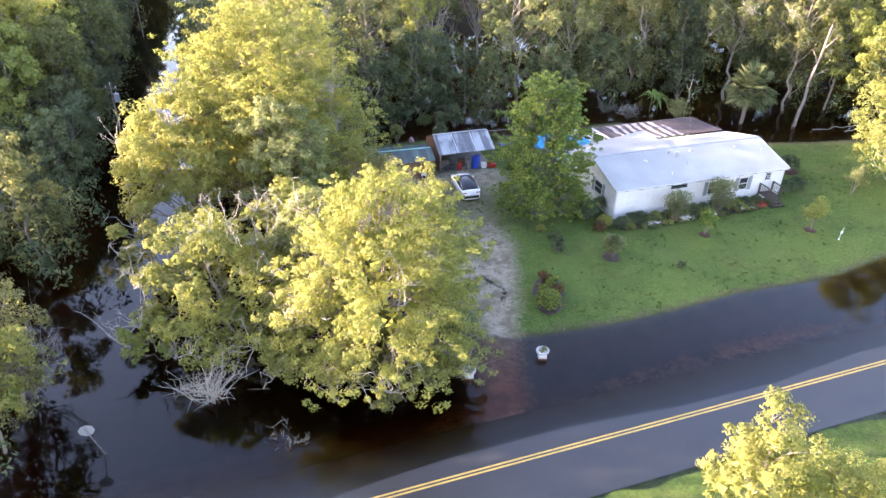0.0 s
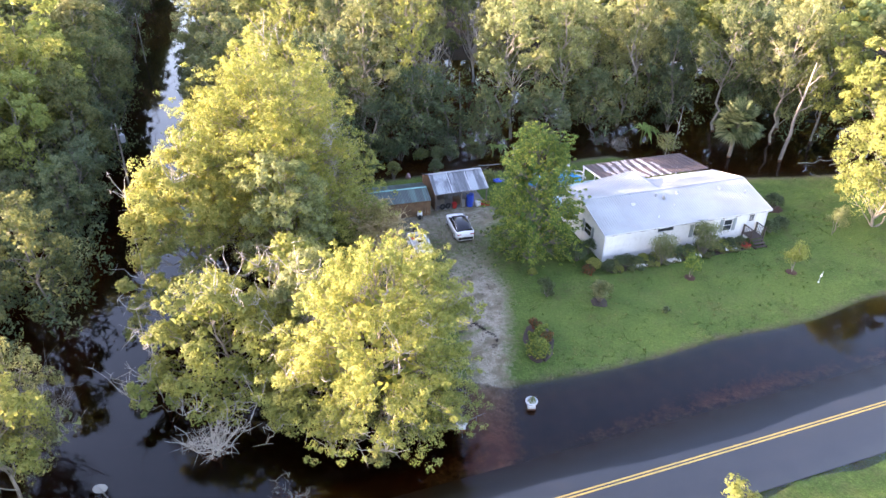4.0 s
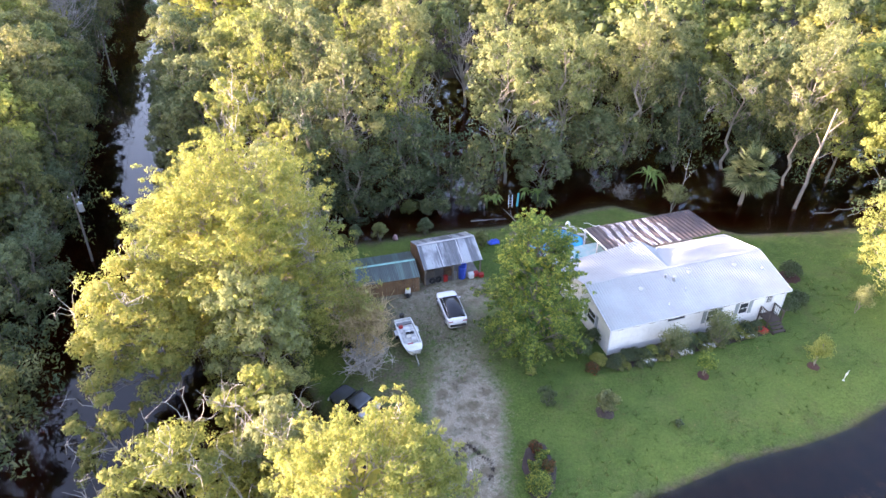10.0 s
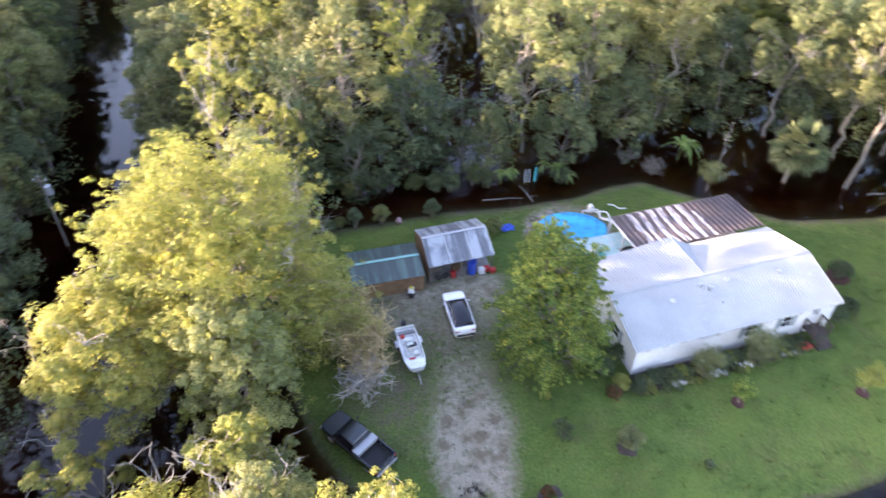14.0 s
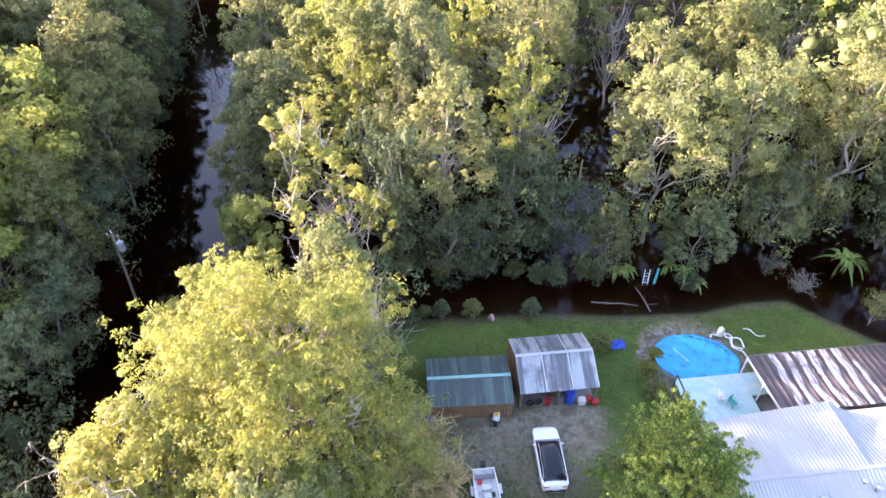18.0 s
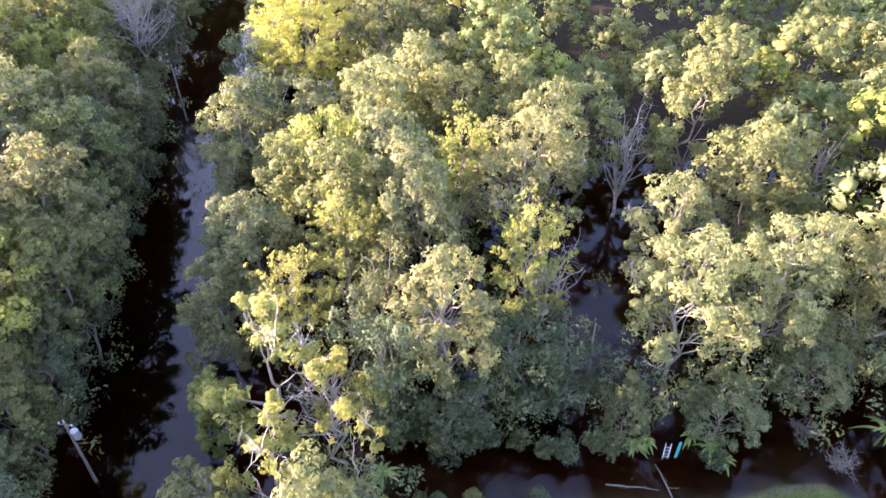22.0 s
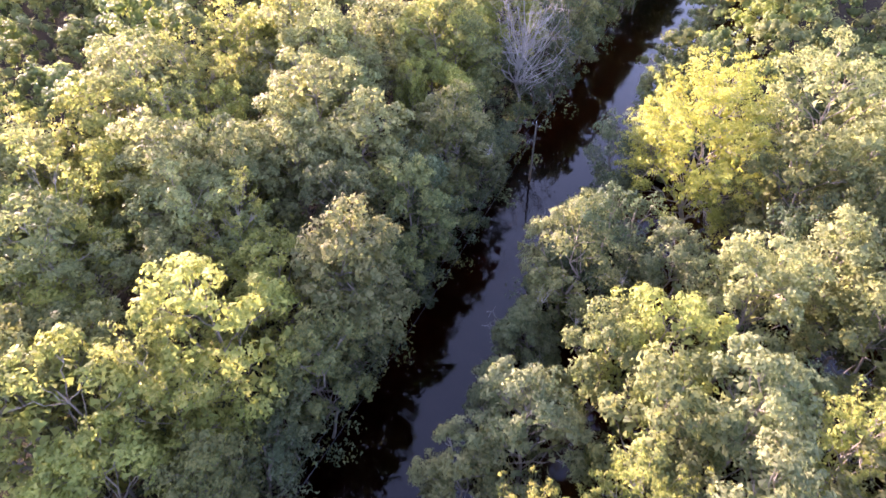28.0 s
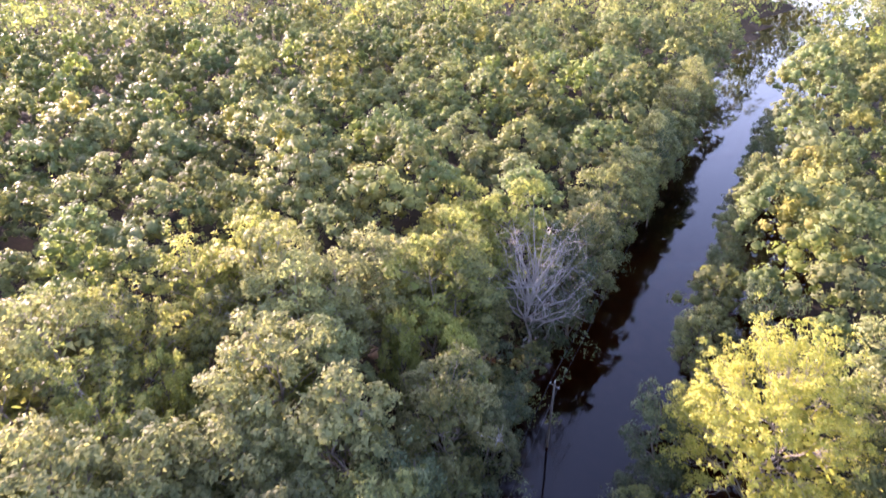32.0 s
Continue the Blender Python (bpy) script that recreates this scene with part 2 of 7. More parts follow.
# dry leaves of the same brush, brightened as if the sun reached them
leaf_dry_sunlit = leaf("leaf_dry_sunlit", [(0.0, (0.30, 0.25, 0.11)), (0.5, (0.46, 0.40, 0.17)), (1.0, (0.62, 0.55, 0.25))], 0.4, 0.05)
# the yellow end paints in sunlit leaves that the low sun misses
leaf_yard = leaf("leaf_yard", [(0.0, (0.075, 0.14, 0.05)), (0.55, (0.18, 0.26, 0.07)), (1.0, (0.56, 0.54, 0.12))], 0.5, 0.05)

far_olive = leaf("far_olive", [(0.0, (0.235, 0.26, 0.109)), (1.0, (0.316, 0.325, 0.14))], 0.55, 0.0, True)
far_green = leaf("far_green", [(0.0, (0.168, 0.215, 0.0933)), (1.0, (0.24, 0.285, 0.125))], 0.55, 0.0, True)
far_sage = leaf("far_sage", [(0.0, (0.224, 0.25, 0.122)), (1.0, (0.306, 0.325, 0.16))], 0.55, 0.0, True)
far_gold = leaf("far_gold", [(0.0, (0.347, 0.34, 0.104)), (1.0, (0.449, 0.41, 0.135))], 0.55, 0.0, True)
far_bright = leaf("far_bright", [(0.0, (0.255, 0.3, 0.088)), (1.0, (0.347, 0.38, 0.114))], 0.55, 0.0, True)

def ground_material():
    m = Nodes("lawn_and_mud")
    v = m.coord()
    att = m.add("Attribute", attribute_name="cover")       # red: grass, green: gravel
    sep = m.add("SeparateColor")
    m.link(att.outputs["Color"], sep.inputs[0])
    big, mid, fine = m.noise(v, 0.10, 5, 0.6), m.noise(v, 0.7, 6, 0.65), m.noise(v, 14, 6, 0.75)
    grass = m.ramp(mid, (0.3, (0.030, 0.060, 0.013)), (0.5, (0.060, 0.106, 0.021)), (0.7, (0.108, 0.155, 0.034)))
    grass = m.mix(0.5, grass, m.ramp(fine, (0.35, (0.02, 0.045, 0.010)), (0.65, (0.135, 0.20, 0.05))))
    dry = m.mix(0.5, m.noise(v, 0.28, 6, 0.7), m.noise(v, 2.6, 5, 0.7))
    grass = m.mix(m.ramp(dry, (0.5, (0, 0, 0)), (0.66, (0.6, 0.6, 0.6))), grass, (0.125, 0.125, 0.05))
    grass = m.mix(m.ramp(big, (0.46, (0, 0, 0)), (0.62, (0.5, 0.5, 0.5))), grass, (0.115, 0.165, 0.036))
    grass = m.mix(m.ramp(dry, (0.3, (0.5, 0.5, 0.5)), (0.42, (0, 0, 0))), grass, (0.03, 0.045, 0.016))
    worn_spots = m.mix(0.35, m.noise(v, 0.22, 5, 0.7), m.noise(v, 1.6, 6, 0.75))
    grass = m.mix(m.ramp(worn_spots, (0.52, (0, 0, 0)), (0.64, (0.6, 0.6, 0.6))), grass, (0.085, 0.083, 0.033))
    tuft = m.noise(v, 5.0, 6, 0.8)
    grass = m.mix(0.55, grass, m.ramp(tuft, (0.38, (0.35, 0.38, 0.3)), (0.62, (1.3, 1.25, 1.2))), "MULTIPLY")
    dirt = m.ramp(tuft, (0.35, (0.045, 0.036, 0.022)), (0.65, (0.17, 0.14, 0.095)))
    scuff = m.mix(1.0, sep.outputs[2], m.ramp(m.noise(v, 1.1, 6, 0.75), (0.36, (0.1,) * 3), (0.6, (1.4,) * 3)), "MULTIPLY")
    grass = m.mix(scuff, grass, dirt)
    gravel = m.ramp(fine, (0.3, (0.11, 0.09, 0.06)), (0.5, (0.28, 0.245, 0.185)), (0.7, (0.47, 0.42, 0.33)))
    gravel = m.mix(m.ramp(mid, (0.46, (0, 0, 0)), (0.58, (0.8, 0.8, 0.8))), gravel, (0.13, 0.105, 0.065))
    gravel = m.mix(m.ramp(m.noise(v, 1.7, 6, 0.75), (0.5, (0, 0, 0)), (0.64, (0.7, 0.7, 0.7))), gravel, (0.09, 0.095, 0.05))
    mud = m.ramp(mid, (0.3, (0.012, 0.009, 0.006)), (0.7, (0.035, 0.026, 0.016)))
    col = m.mix(sep.outputs[0], mud, grass)
    rag = m.add("Math", operation="ADD")
    m.link(sep.outputs[1], rag.inputs[0])
    off = m.add("MapRange")
    off.inputs["To Min"].default_value, off.inputs["To Max"].default_value = -1.0, 1.0
    m.link(m.mix(0.5, m.noise(v, 0.7, 5, 0.7), m.noise(v, 3.2, 6, 0.75)), off.inputs["Value"])
    m.link(off.outputs[0], rag.inputs[1])
    col = m.mix(m.ramp(rag.outputs[0], (0.3, (0, 0, 0)), (0.72, (1, 1, 1))), col, gravel)
    m.base(col)
    m.gloss(0.95)
    m.bsdf.inputs["Specular IOR Level"].default_value = 0.15
    m.bump(fine, 0.9, 0.06)
    return m.mat


def water_material():
    """Still, tea-brown flood water: what lies below is tinted, the sky is mirrored."""
    m = Nodes("flood_water")
    v = m.coord()
    clear = m.add("BsdfTransparent")
    deep = m.add("Attribute", attribute_name="deep")
    m.link(m.ramp(deep.outputs["Fac"], (0.0, (0.97, 0.95, 0.92)), (0.05, (0.90, 0.68, 0.50)), (0.14, (0.82, 0.42, 0.22)), (0.32, (0.62, 0.21, 0.08)), (0.7, (0.26, 0.075, 0.03))), clear.inputs["Color"])
    shine = m.add("BsdfGlossy")
    shine.inputs["Roughness"].default_value = 0.035
    fres = m.add("Fresnel")
    fres.inputs["IOR"].default_value = 1.38
    bump = m.add("Bump")
    bump.inputs["Strength"].default_value, bump.inputs["Distance"].default_value = 0.05, 0.02
    m.link(m.noise(v, 1.6, 3), bump.inputs["Height"])
    m.link(bump.outputs[0], shine.inputs["Normal"])
    mx = m.add("MixShader")
    m.link(fres.outputs[0], mx.inputs[0])
    m.link(clear.outputs[0], mx.inputs[1])
    m.link(shine.outputs[0], mx.inputs[2])
    m.link(mx.outputs[0], m.out.inputs[0])
    return m.mat


def asphalt_material():
    m = Nodes("wet_asphalt")
    v = m.coord()
    fine, big = m.noise(v, 30, 6, 0.7), m.noise(v, 0.4, 4)
    c = m.ramp(fine, (0.3, (0.018, 0.018, 0.019)), (0.7, (0.055, 0.055, 0.056)))
    m.base(m.mix(0.5, c, m.ramp(big, (0.3, (0.026, 0.026, 0.027)), (0.7, (0.05, 0.05, 0.051)))))
    m.gloss(m.ramp(big, (0.3, (0.42,) * 3), (0.7, (0.58,) * 3)))
    m.bump(fine, 0.25, 0.01)
    return m.mat


ground_mat, water_mat, asphalt = ground_material(), water_material(), asphalt_material()
line_paint = worn("line_paint", (0.62, 0.40, 0.09), 0.6, 0, 0.2, 6, 0.2, (0.25, 0.2, 0.12), 0.5)

# ---------------------------------------------------------------- the lie of the land
WATER = -0.30
ROAD_AT, ROAD_TURN = Vector((-2.6, 22.0)), radians(18.3)
road_u = Vector((math.cos(ROAD_TURN), math.sin(ROAD_TURN)))
road_n = Vector((-road_u.y, road_u.x))


def canal_x(y):
    return -16.0 - 0.33 * (y - 27.0) + 0.00025 * np.maximum(0.0, y - 120.0) ** 2


def wobble(x, y, s):
    return np.sin(x * s + 1.7 * np.sin(y * s * 0.7)) * 0.5 + np.sin(y * s * 1.3 + 0.8 + 1.3 * np.sin(x * s * 0.9)) * 0.5


def inside(x, y):
    """Metres from the flood line, positive on the lawn."""
    south = np.interp(x, [-30, 3, 5, 9, 17, 22, 28, 32, 37, 60, 90], [30, 35.3, 34.6, 35.5, 37.8, 40.0, 41.6, 43.0, 45.6, 53, 62])
    north = np.interp(x, [-30, -8, 1, 8, 14, 18, 21.5, 26, 30, 34, 43, 52, 90], [62, 68.4, 70.6, 71.6, 73.0, 75.0, 76.0, 73.5, 71.5, 69.6, 69.9, 71.5, 76])
    west = np.interp(y, [20, 35, 45, 55, 65, 75], [0.0, 0.8, -8.0, -13.5, -18, -22])
    return np.minimum(np.minimum(y - south, north - y), x - west) + 0.10 * wobble(x, y, 0.55)


def height(x, y):
    d = inside(x, y)
    floor = -0.62 + 0.30 * wobble(x, y, 0.23) + 0.12 * wobble(x, y, 0.9)
    c = np.abs(x - canal_x(y))
    floor = np.minimum(floor, np.clip(-0.5 - (7.0 - c) * 0.35, -2.2, 3))
    r = (x - ROAD_AT.x) * road_n.x + (y - ROAD_AT.y) * road_n.y
    ditch = np.where((y < 62) & (d < 0), np.clip(-0.45 - (-d) * 0.10, -1.1, 0), 0)
    floor = np.where((r > 3.5) & (y < 52) & (x > canal_x(y) + 3), np.minimum(floor, ditch), floor)
    h = np.where(d > -6, np.maximum(floor, np.clip(d * 0.085 + WATER, -3, 0.0)), floor)
    drive = WATER - 0.03 - 0.02 * np.clip(35.4 - y, 0, 9) - 0.5 * np.clip(np.abs(x - 4.2) - 1.6, 0, 3)
    h = np.where((y > 26.5) & (y < 37) & (np.abs(x - 4.1) < 3.5), np.maximum(h, drive), h)
    bank = np.clip(-0.36 - np.maximum(r - 3.0, 0) * 0.16, -1.2, 0)
    h = np.where((r > -3.2) & (r < 5.5), np.minimum(np.maximum(h, bank), -0.40), h)
    c = x - canal_x(y)
    h = np.where((np.abs(c) > 16) & ((y > 118) | (c < -16)) & (r > 6), np.maximum(h, -0.12 + 0.1 * wobble(x, y, 0.3)), h)
    verge = np.clip(-0.33 + (-r - 3.3) * 0.08, -0.4, 0.0) + 0.03 * wobble(x, y, 1.1)
    return np.where(r <= -3.2, verge, h)


def build_ground():
    def spaced(*runs):
        out = 1800 * np.linspace(0, 1, 22)[1:] ** 2.0
        mid = np.concatenate([np.arange(*r) for r in runs])
        return np.concatenate([(mid[0] - out)[::-1], mid, mid[-1] + out])
    xs, ys = spaced((-130, -36, 3.0), (-36, 58, 0.6)), spaced((14, 84, 0.6), (84, 330, 4.0))
    X, Y = np.meshgrid(xs, ys)
    Z = height(X, Y)
    d = inside(X, Y)
    r = (X - ROAD_AT.x) * road_n.x + (Y - ROAD_AT.y) * road_n.y
    v = np.stack([X, Y, Z], -1).reshape(-1, 3)
    nx, ny = len(xs), len(ys)
    i = np.arange(ny - 1)[:, None] * nx + np.arange(nx - 1)[None]
    f = np.stack([i, i + 1, i + nx + 1, i + nx], -1).reshape(-1, 4)
    me = mesh_np("ground", v, f, ground_mat, True)
    grass = np.clip((d + 0.3) / 0.8, 0, 1)
    grass = np.where(r < -3.2, 1, grass)
    # gravel drive from the road up to the sheds
    left = np.interp(Y, [30, 36.8, 39.3, 42, 45, 49.4, 54, 57, 60], [2.2, 2.6, 2.1, 0.5, 0.0, 0.2, 0.0, -3.5, -5.0])
    right = np.interp(Y, [30, 36.6, 41.8, 46.8, 49.7, 54, 58], [5.0, 5.4, 6.0, 6.2, 5.6, 4.8, 6.6])
    g = np.clip(0.5 + np.minimum(X - left, right - X) * 0.36, 0, 1)
    g = g * np.interp(Y, [24, 28, 46, 50, 53, 57, 59, 61.5, 62.5], [0, 1, 0.9, 0.62, 0.42, 0.52, 0.72, 0.68, 0])
    g = np.maximum(g, 0.6 * np.clip(1 - np.abs(r - 4.2) / 2.2, 0, 1) * (0.75 + 0.35 * wobble(X, Y, 0.4)) * np.clip((X + 3) / 5, 0, 1))
    pool = np.hypot(X - 12.9, Y - 67.6)
    g = np.maximum(g, np.clip(1.1 - np.abs(pool - 3.3) * 0.6, 0, 0.6))
    yard = np.clip(1.15 - np.hypot((X + 3.5) / 4.5, (Y - 57) / 3.5), 0, 0.55)
    g = np.maximum(g, yard)
    brown = np.clip(1.0 - np.abs(d - 0.15) / np.where(Y > 62, 1.0, 0.5), 0, 0.7)
    brown = np.maximum(brown, 0.75 * np.clip(1.3 - np.hypot((X - 0.5) / 8.0, (Y - 55) / 7.0), 0, 1))
    brown = np.maximum(brown, 0.7 * np.clip(1.3 - np.hypot((X + 2.5) / 4.0, (Y - 49) / 5.0), 0, 1))
    crack = np.abs(Y - 40.7 - 0.35 * np.sin(X * 1.9)) < 0.3
    g = np.where(crack & (X > 1.7) & (X < 4.6), g * 0.45, g)
    col = np.stack([grass, g, brown, g * 0 + 1], -1).reshape(-1, 4).astype(np.float32)
    a = me.color_attributes.new("cover", "FLOAT_COLOR", "POINT")
    a.data.foreach_set("color", col.ravel())
    tagged(put("ground", me), "mown green lawn with gravel drive sloping into flood water", "ground", kind="structure")
    xs, ys = spaced((-32, 60, 0.9)), spaced((10, 80, 0.9))
    X, Y = np.meshgrid(xs, ys)
    r = (X - ROAD_AT.x) * road_n.x + (Y - ROAD_AT.y) * road_n.y
    bed = np.maximum(height(X, Y), np.interp(r, [-3.4, -3.3, 0, 1.2, 3.25, 3.4], [-9, -0.235, -0.272, -0.303, -0.37, -9]))
    nx, ny = len(xs), len(ys)
    i = np.arange(ny - 1)[:, None] * nx + np.arange(nx - 1)[None]
    me = mesh_np("water", np.stack([X, Y, X * 0 + WATER], -1).reshape(-1, 3), np.stack([i, i + 1, i + nx + 1, i + nx], -1).reshape(-1, 4), water_mat)
    me.attributes.new("deep", "FLOAT", "POINT").data.foreach_set("value", np.clip(WATER - bed, 0, 1).astype(np.float32).ravel())
    tagged(put("water", me), "still tea-brown flood water mirroring the sky", "water", kind="structure")


def build_road():
    """A crowned two-lane road; its far lane dips under the water."""
    prof = [(-3.3, -0.34), (-3.25, -0.235), (-1.5, -0.245), (0.0, -0.272), (1.2, -0.303), (3.25, -0.37), (3.3, -0.6)]
    n = 60
    L = np.linspace(-160, 260, n)
    v = [(ROAD_AT.x + road_u.x * s + road_n.x * q, ROAD_AT.y + road_u.y * s + road_n.y * q, z + 0.012 * math.sin(s * 0.21)) for s in L for q, z in prof]
    k = len(prof)
    f = [(i * k + j, i * k + k + j, i * k + k + j + 1, i * k + j + 1) for i in range(n - 1) for j in range(k - 1)]
    road = tagged(put("road", mesh_np("road", v, f, asphalt, True)), "wet grey asphalt road partly under flood water", "road", kind="structure")
    for q in (-0.17, 0.05):
        v, f = [], []
        for i, s in enumerate(np.linspace(-60, 120, 200)):
            for e in (0.0, 0.11):
                v.append((ROAD_AT.x + road_u.x * s + road_n.x * (q + e), ROAD_AT.y + road_u.y * s + road_n.y * (q + e), -0.2625 + 0.012 * math.sin(s * 0.21) - 0.016 * (q + e)))
            if i:
                f.append((2 * i - 2, 2 * i, 2 * i + 1, 2 * i - 1))
        put("centre_line", mesh_np("centre_line", v, f, line_paint), road, label="yellow painted centre line")


build_ground()
build_road()

# ---------------------------------------------------------------- trees
def tufts(cen, rad, count, size, rng, out=0.9, droop=0.0, slim=0.55, flat=0.8, top=0.3, away=None, smooth=0.5, pull=0.45, face=0.0):
    """Three-cornered leaves on the outside of small clumps: places, faces and soft normals."""
    k = len(cen) * count
    c, r = np.repeat(cen, count, axis=0), np.repeat(rad, count)[:, None]
    d = rng.normal(size=(k, 3))
    d[:, 2] += top
    if face:
        d += np.repeat(away, count, axis=0) * face
    d /= np.linalg.norm(d, axis=1)[:, None]
    p = c + d * r * rng.uniform(0.2 + 0.6 * smooth, 1.06, (k, 1)) * np.array((1, 1, flat))
    nrm = d * out + rng.normal(0, 0.42, (k, 3)) + np.array((0, 0, 0.25))
    nrm /= np.linalg.norm(nrm, axis=1)[:, None]
    ax = np.cross(nrm, rng.normal(size=(k, 3)))
    ax[:, 2] -= droop
    ax /= np.linalg.norm(ax, axis=1)[:, None]
    side = np.cross(nrm, ax)
    side /= np.linalg.norm(side, axis=1)[:, None] + 1e-9
    s = size * rng.uniform(0.6, 1.4, (k, 1))
    v = np.stack([p - ax * s * 0.45 - side * s * slim * 0.5, p - ax * s * 0.45 + side * s * slim * 0.5, p + ax * s * 0.65], 1).reshape(-1, 3)
    f = np.arange(k * 3).reshape(-1, 3)
    soft = d * (0.45 + 0.55 * smooth) + nrm * (0.95 - 0.85 * smooth)
    if away is not None:
        soft += np.repeat(away, count, axis=0) * pull
    soft /= np.linalg.norm(soft, axis=1)[:, None]
    true = np.cross(v[1::3] - v[0::3], v[2::3] - v[0::3])
    turn = (true * soft).sum(1) < 0
    f[turn] = f[turn][:, ::-1]
    return v, f, np.repeat(soft, 3, axis=0)


def sprigs(*args, **kw):
    return tufts(*args, **kw)[:2]


def foliage(name, tuft, mat):
    """A leaf mesh that is shaded softly, clump by clump."""
    v, f, n = tuft
    me = mesh_np(name, v, f, mat)
    me.attributes.new("custom_normal", "FLOAT_VECTOR", "POINT").data.foreach_set("vector", n.astype(np.float32).ravel())
    return me


def tree_meshes(seed, tall, wide, style, leaf_mat, bark, lobes=13, subs=8, per=58, size=0.30, lean=(0, 0), clear=0.35, moss=0, stub=0.0, fat=1.0, cap=0, tips=0, limbs=1.0):
    """A trunk with limbs, and a crown of lobes that are made of small clumps: two or three meshes at the origin."""
    rng = np.random.default_rng(seed)
    top = np.array((lean[0] + rng.normal(0, 0.03) * tall, lean[1] + rng.normal(0, 0.03) * tall, tall * 0.88))
    trunk = bend((0, 0, -1.5), top, rng, 0.05, 9)
    r0 = 0.012 * tall + 0.05
    paths = [(trunk, r0, r0 * 0.3)]
    cen, rad, bare = [], [], []
    for i in range(lobes):
        u = (i + rng.uniform(0.1, 0.9)) / lobes
        zc = clear + (0.97 - clear) * u
        if style == "broad":
            prof = math.sqrt(max(0.02, 1 - max(0.0, (zc - 0.55) / 0.47) ** 2)) * (0.8 + 0.2 * min(1, u * 3))
            lr, squash = wide * rng.uniform(0.15, 0.23) * fat, 0.75
        elif style == "tall":
            prof = 0.5 + 0.5 * math.sin(3.0 * (0.1 + 0.85 * u))
            lr, squash = wide * rng.uniform(0.15, 0.22) * fat, 1.25
        else:
            prof = 1.0 - 0.8 * max(0.0, u - 0.15) ** 1.5
            lr, squash = wide * rng.uniform(0.13, 0.2) * fat, 0.5
        ang = i * 2.39996 + rng.normal(0, 0.3)
        reach = max(0.0, wide * 0.5 * prof * (rng.uniform(0.6, 1.08) if style == "boughs" else rng.uniform(0.55, 1.0)) - lr * 0.6)
        mid = np.array((math.cos(ang) * reach + top[0] * zc, math.sin(ang) * reach + top[1] * zc, tall * zc - lr * squash * 0.4))
        root = trunk[int(np.clip((zc - 0.2) * 8 + 1, 1, 7))]
        limb = bend(root, mid, rng, 0.07, 6, 0.06)
        paths.append((limb, r0 * (0.40 - 0.22 * u) * limbs, 0.03 * limbs))
        for j in range(subs):
            a, w = rng.uniform(0, 6.283), rng.uniform(-0.35, 1.0)
            h = math.sqrt(1 - w * w) if abs(w) < 1 else 0
            q = rng.uniform(0.65, 1.05)
            p = mid + np.array((math.cos(a) * h * lr * q, math.sin(a) * h * lr * q, w * lr * squash * q))
            if style == "boughs":
                g = rng.uniform(0.35, 1.06)
                base = root + (mid - root) * g
                p = base + np.array((rng.normal(0, 0.5) * lr * (0.5 + g), rng.normal(0, 0.5) * lr * (0.5 + g), rng.normal(0.05, 0.16) * lr - 0.3 * lr * g * g))
            cen.append(p)
            rad.append(rng.uniform(0.5, 0.85) * (0.55 + 0.055 * min(wide, 11)) * (0.85 if style == "boughs" else 1.0))
            if j % (2 if style == "boughs" else 3) == 0:
                paths.append((bend(limb[4], p, rng, 0.1, 4), r0 * 0.14, 0.012))
            if rng.random() < moss:
                bare.append(p)
    for i in range(cap):                      # billows over the outside of the crown
        a, w = i * 2.39996, 1.0 - 1.3 * ((i + 0.5) / cap) ** 0.9
        ux, uy = math.cos(a) * math.sqrt(max(0.0, 1 - w * w)), math.sin(a) * math.sqrt(max(0.0, 1 - w * w))
        lump = math.sin(ux * 4.3 + seed) * math.sin(uy * 4.1 + w * 2 + seed * 2) + 0.6 * math.sin(ux * 9 + w * 7) * math.sin(uy * 8 + seed)
        if lump < -0.6:
            continue
        h = math.sqrt(max(0.0, 1 - w * w)) * wide * 0.46 * (0.9 + 0.17 * lump)
        base = tall * (0.30 + 0.35 * clear)
        p = np.array((math.cos(a) * h + top[0] * (0.5 + 0.4 * w), math.sin(a) * h + top[1] * (0.5 + 0.4 * w), base + w * (tall - base) * (0.88 + 0.13 * lump)))
        p += rng.normal(0, 0.3, 3)
        if p[2] < 0.6:
            continue
        cen.append(p)
        rad.append(rng.uniform(0.6, 1.0) * (0.45 + 0.045 * wide))
    for i in range(tips):                     # bare grey ends along the lower rim
        a = i * 2.39996 + rng.uniform(-0.3, 0.3)
        bare.append(np.array((math.cos(a) * wide * 0.44 + top[0] * 0.4, math.sin(a) * wide * 0.44 + top[1] * 0.4, tall * rng.uniform(0.2, 0.5))))
    for _ in range(int(stub)):
        a = rng.uniform(0, 6.28)
        t = trunk[int(rng.integers(5, 9))]
        tip = t + np.array((math.cos(a) * 1.6, math.sin(a) * 1.6, rng.uniform(1.5, 3.2)))
        paths.append((bend(t, tip, rng, 0.1, 5), r0 * 0.35, 0.03))
    cen, rad = np.array(cen), np.array(rad)
    kw = {"broad": dict(out=1.5, droop=0.1, slim=0.6, flat=0.8, top=0.45, smooth=0.8), "tall": dict(out=1.1, droop=0.6, slim=0.5, flat=1.2, top=0.2, smooth=0.75),
          "boughs": dict(out=0.75, droop=0.35, slim=0.42, flat=0.5, top=0.5)}[style]
    away = cen - np.array((top[0] * 0.6, top[1] * 0.6, tall * (0.5 + clear * 0.25)))
    away /= np.linalg.norm(away, axis=1)[:, None]
    lv = tufts(cen, rad, per, size * (1.25 if style == "boughs" else 1.0), rng, away=away, **kw)
    tv, tf = tubes(paths, 4)
    out = [mesh_np("trunk", tv, tf, bark, True), foliage("crown", lv, leaf_mat)]
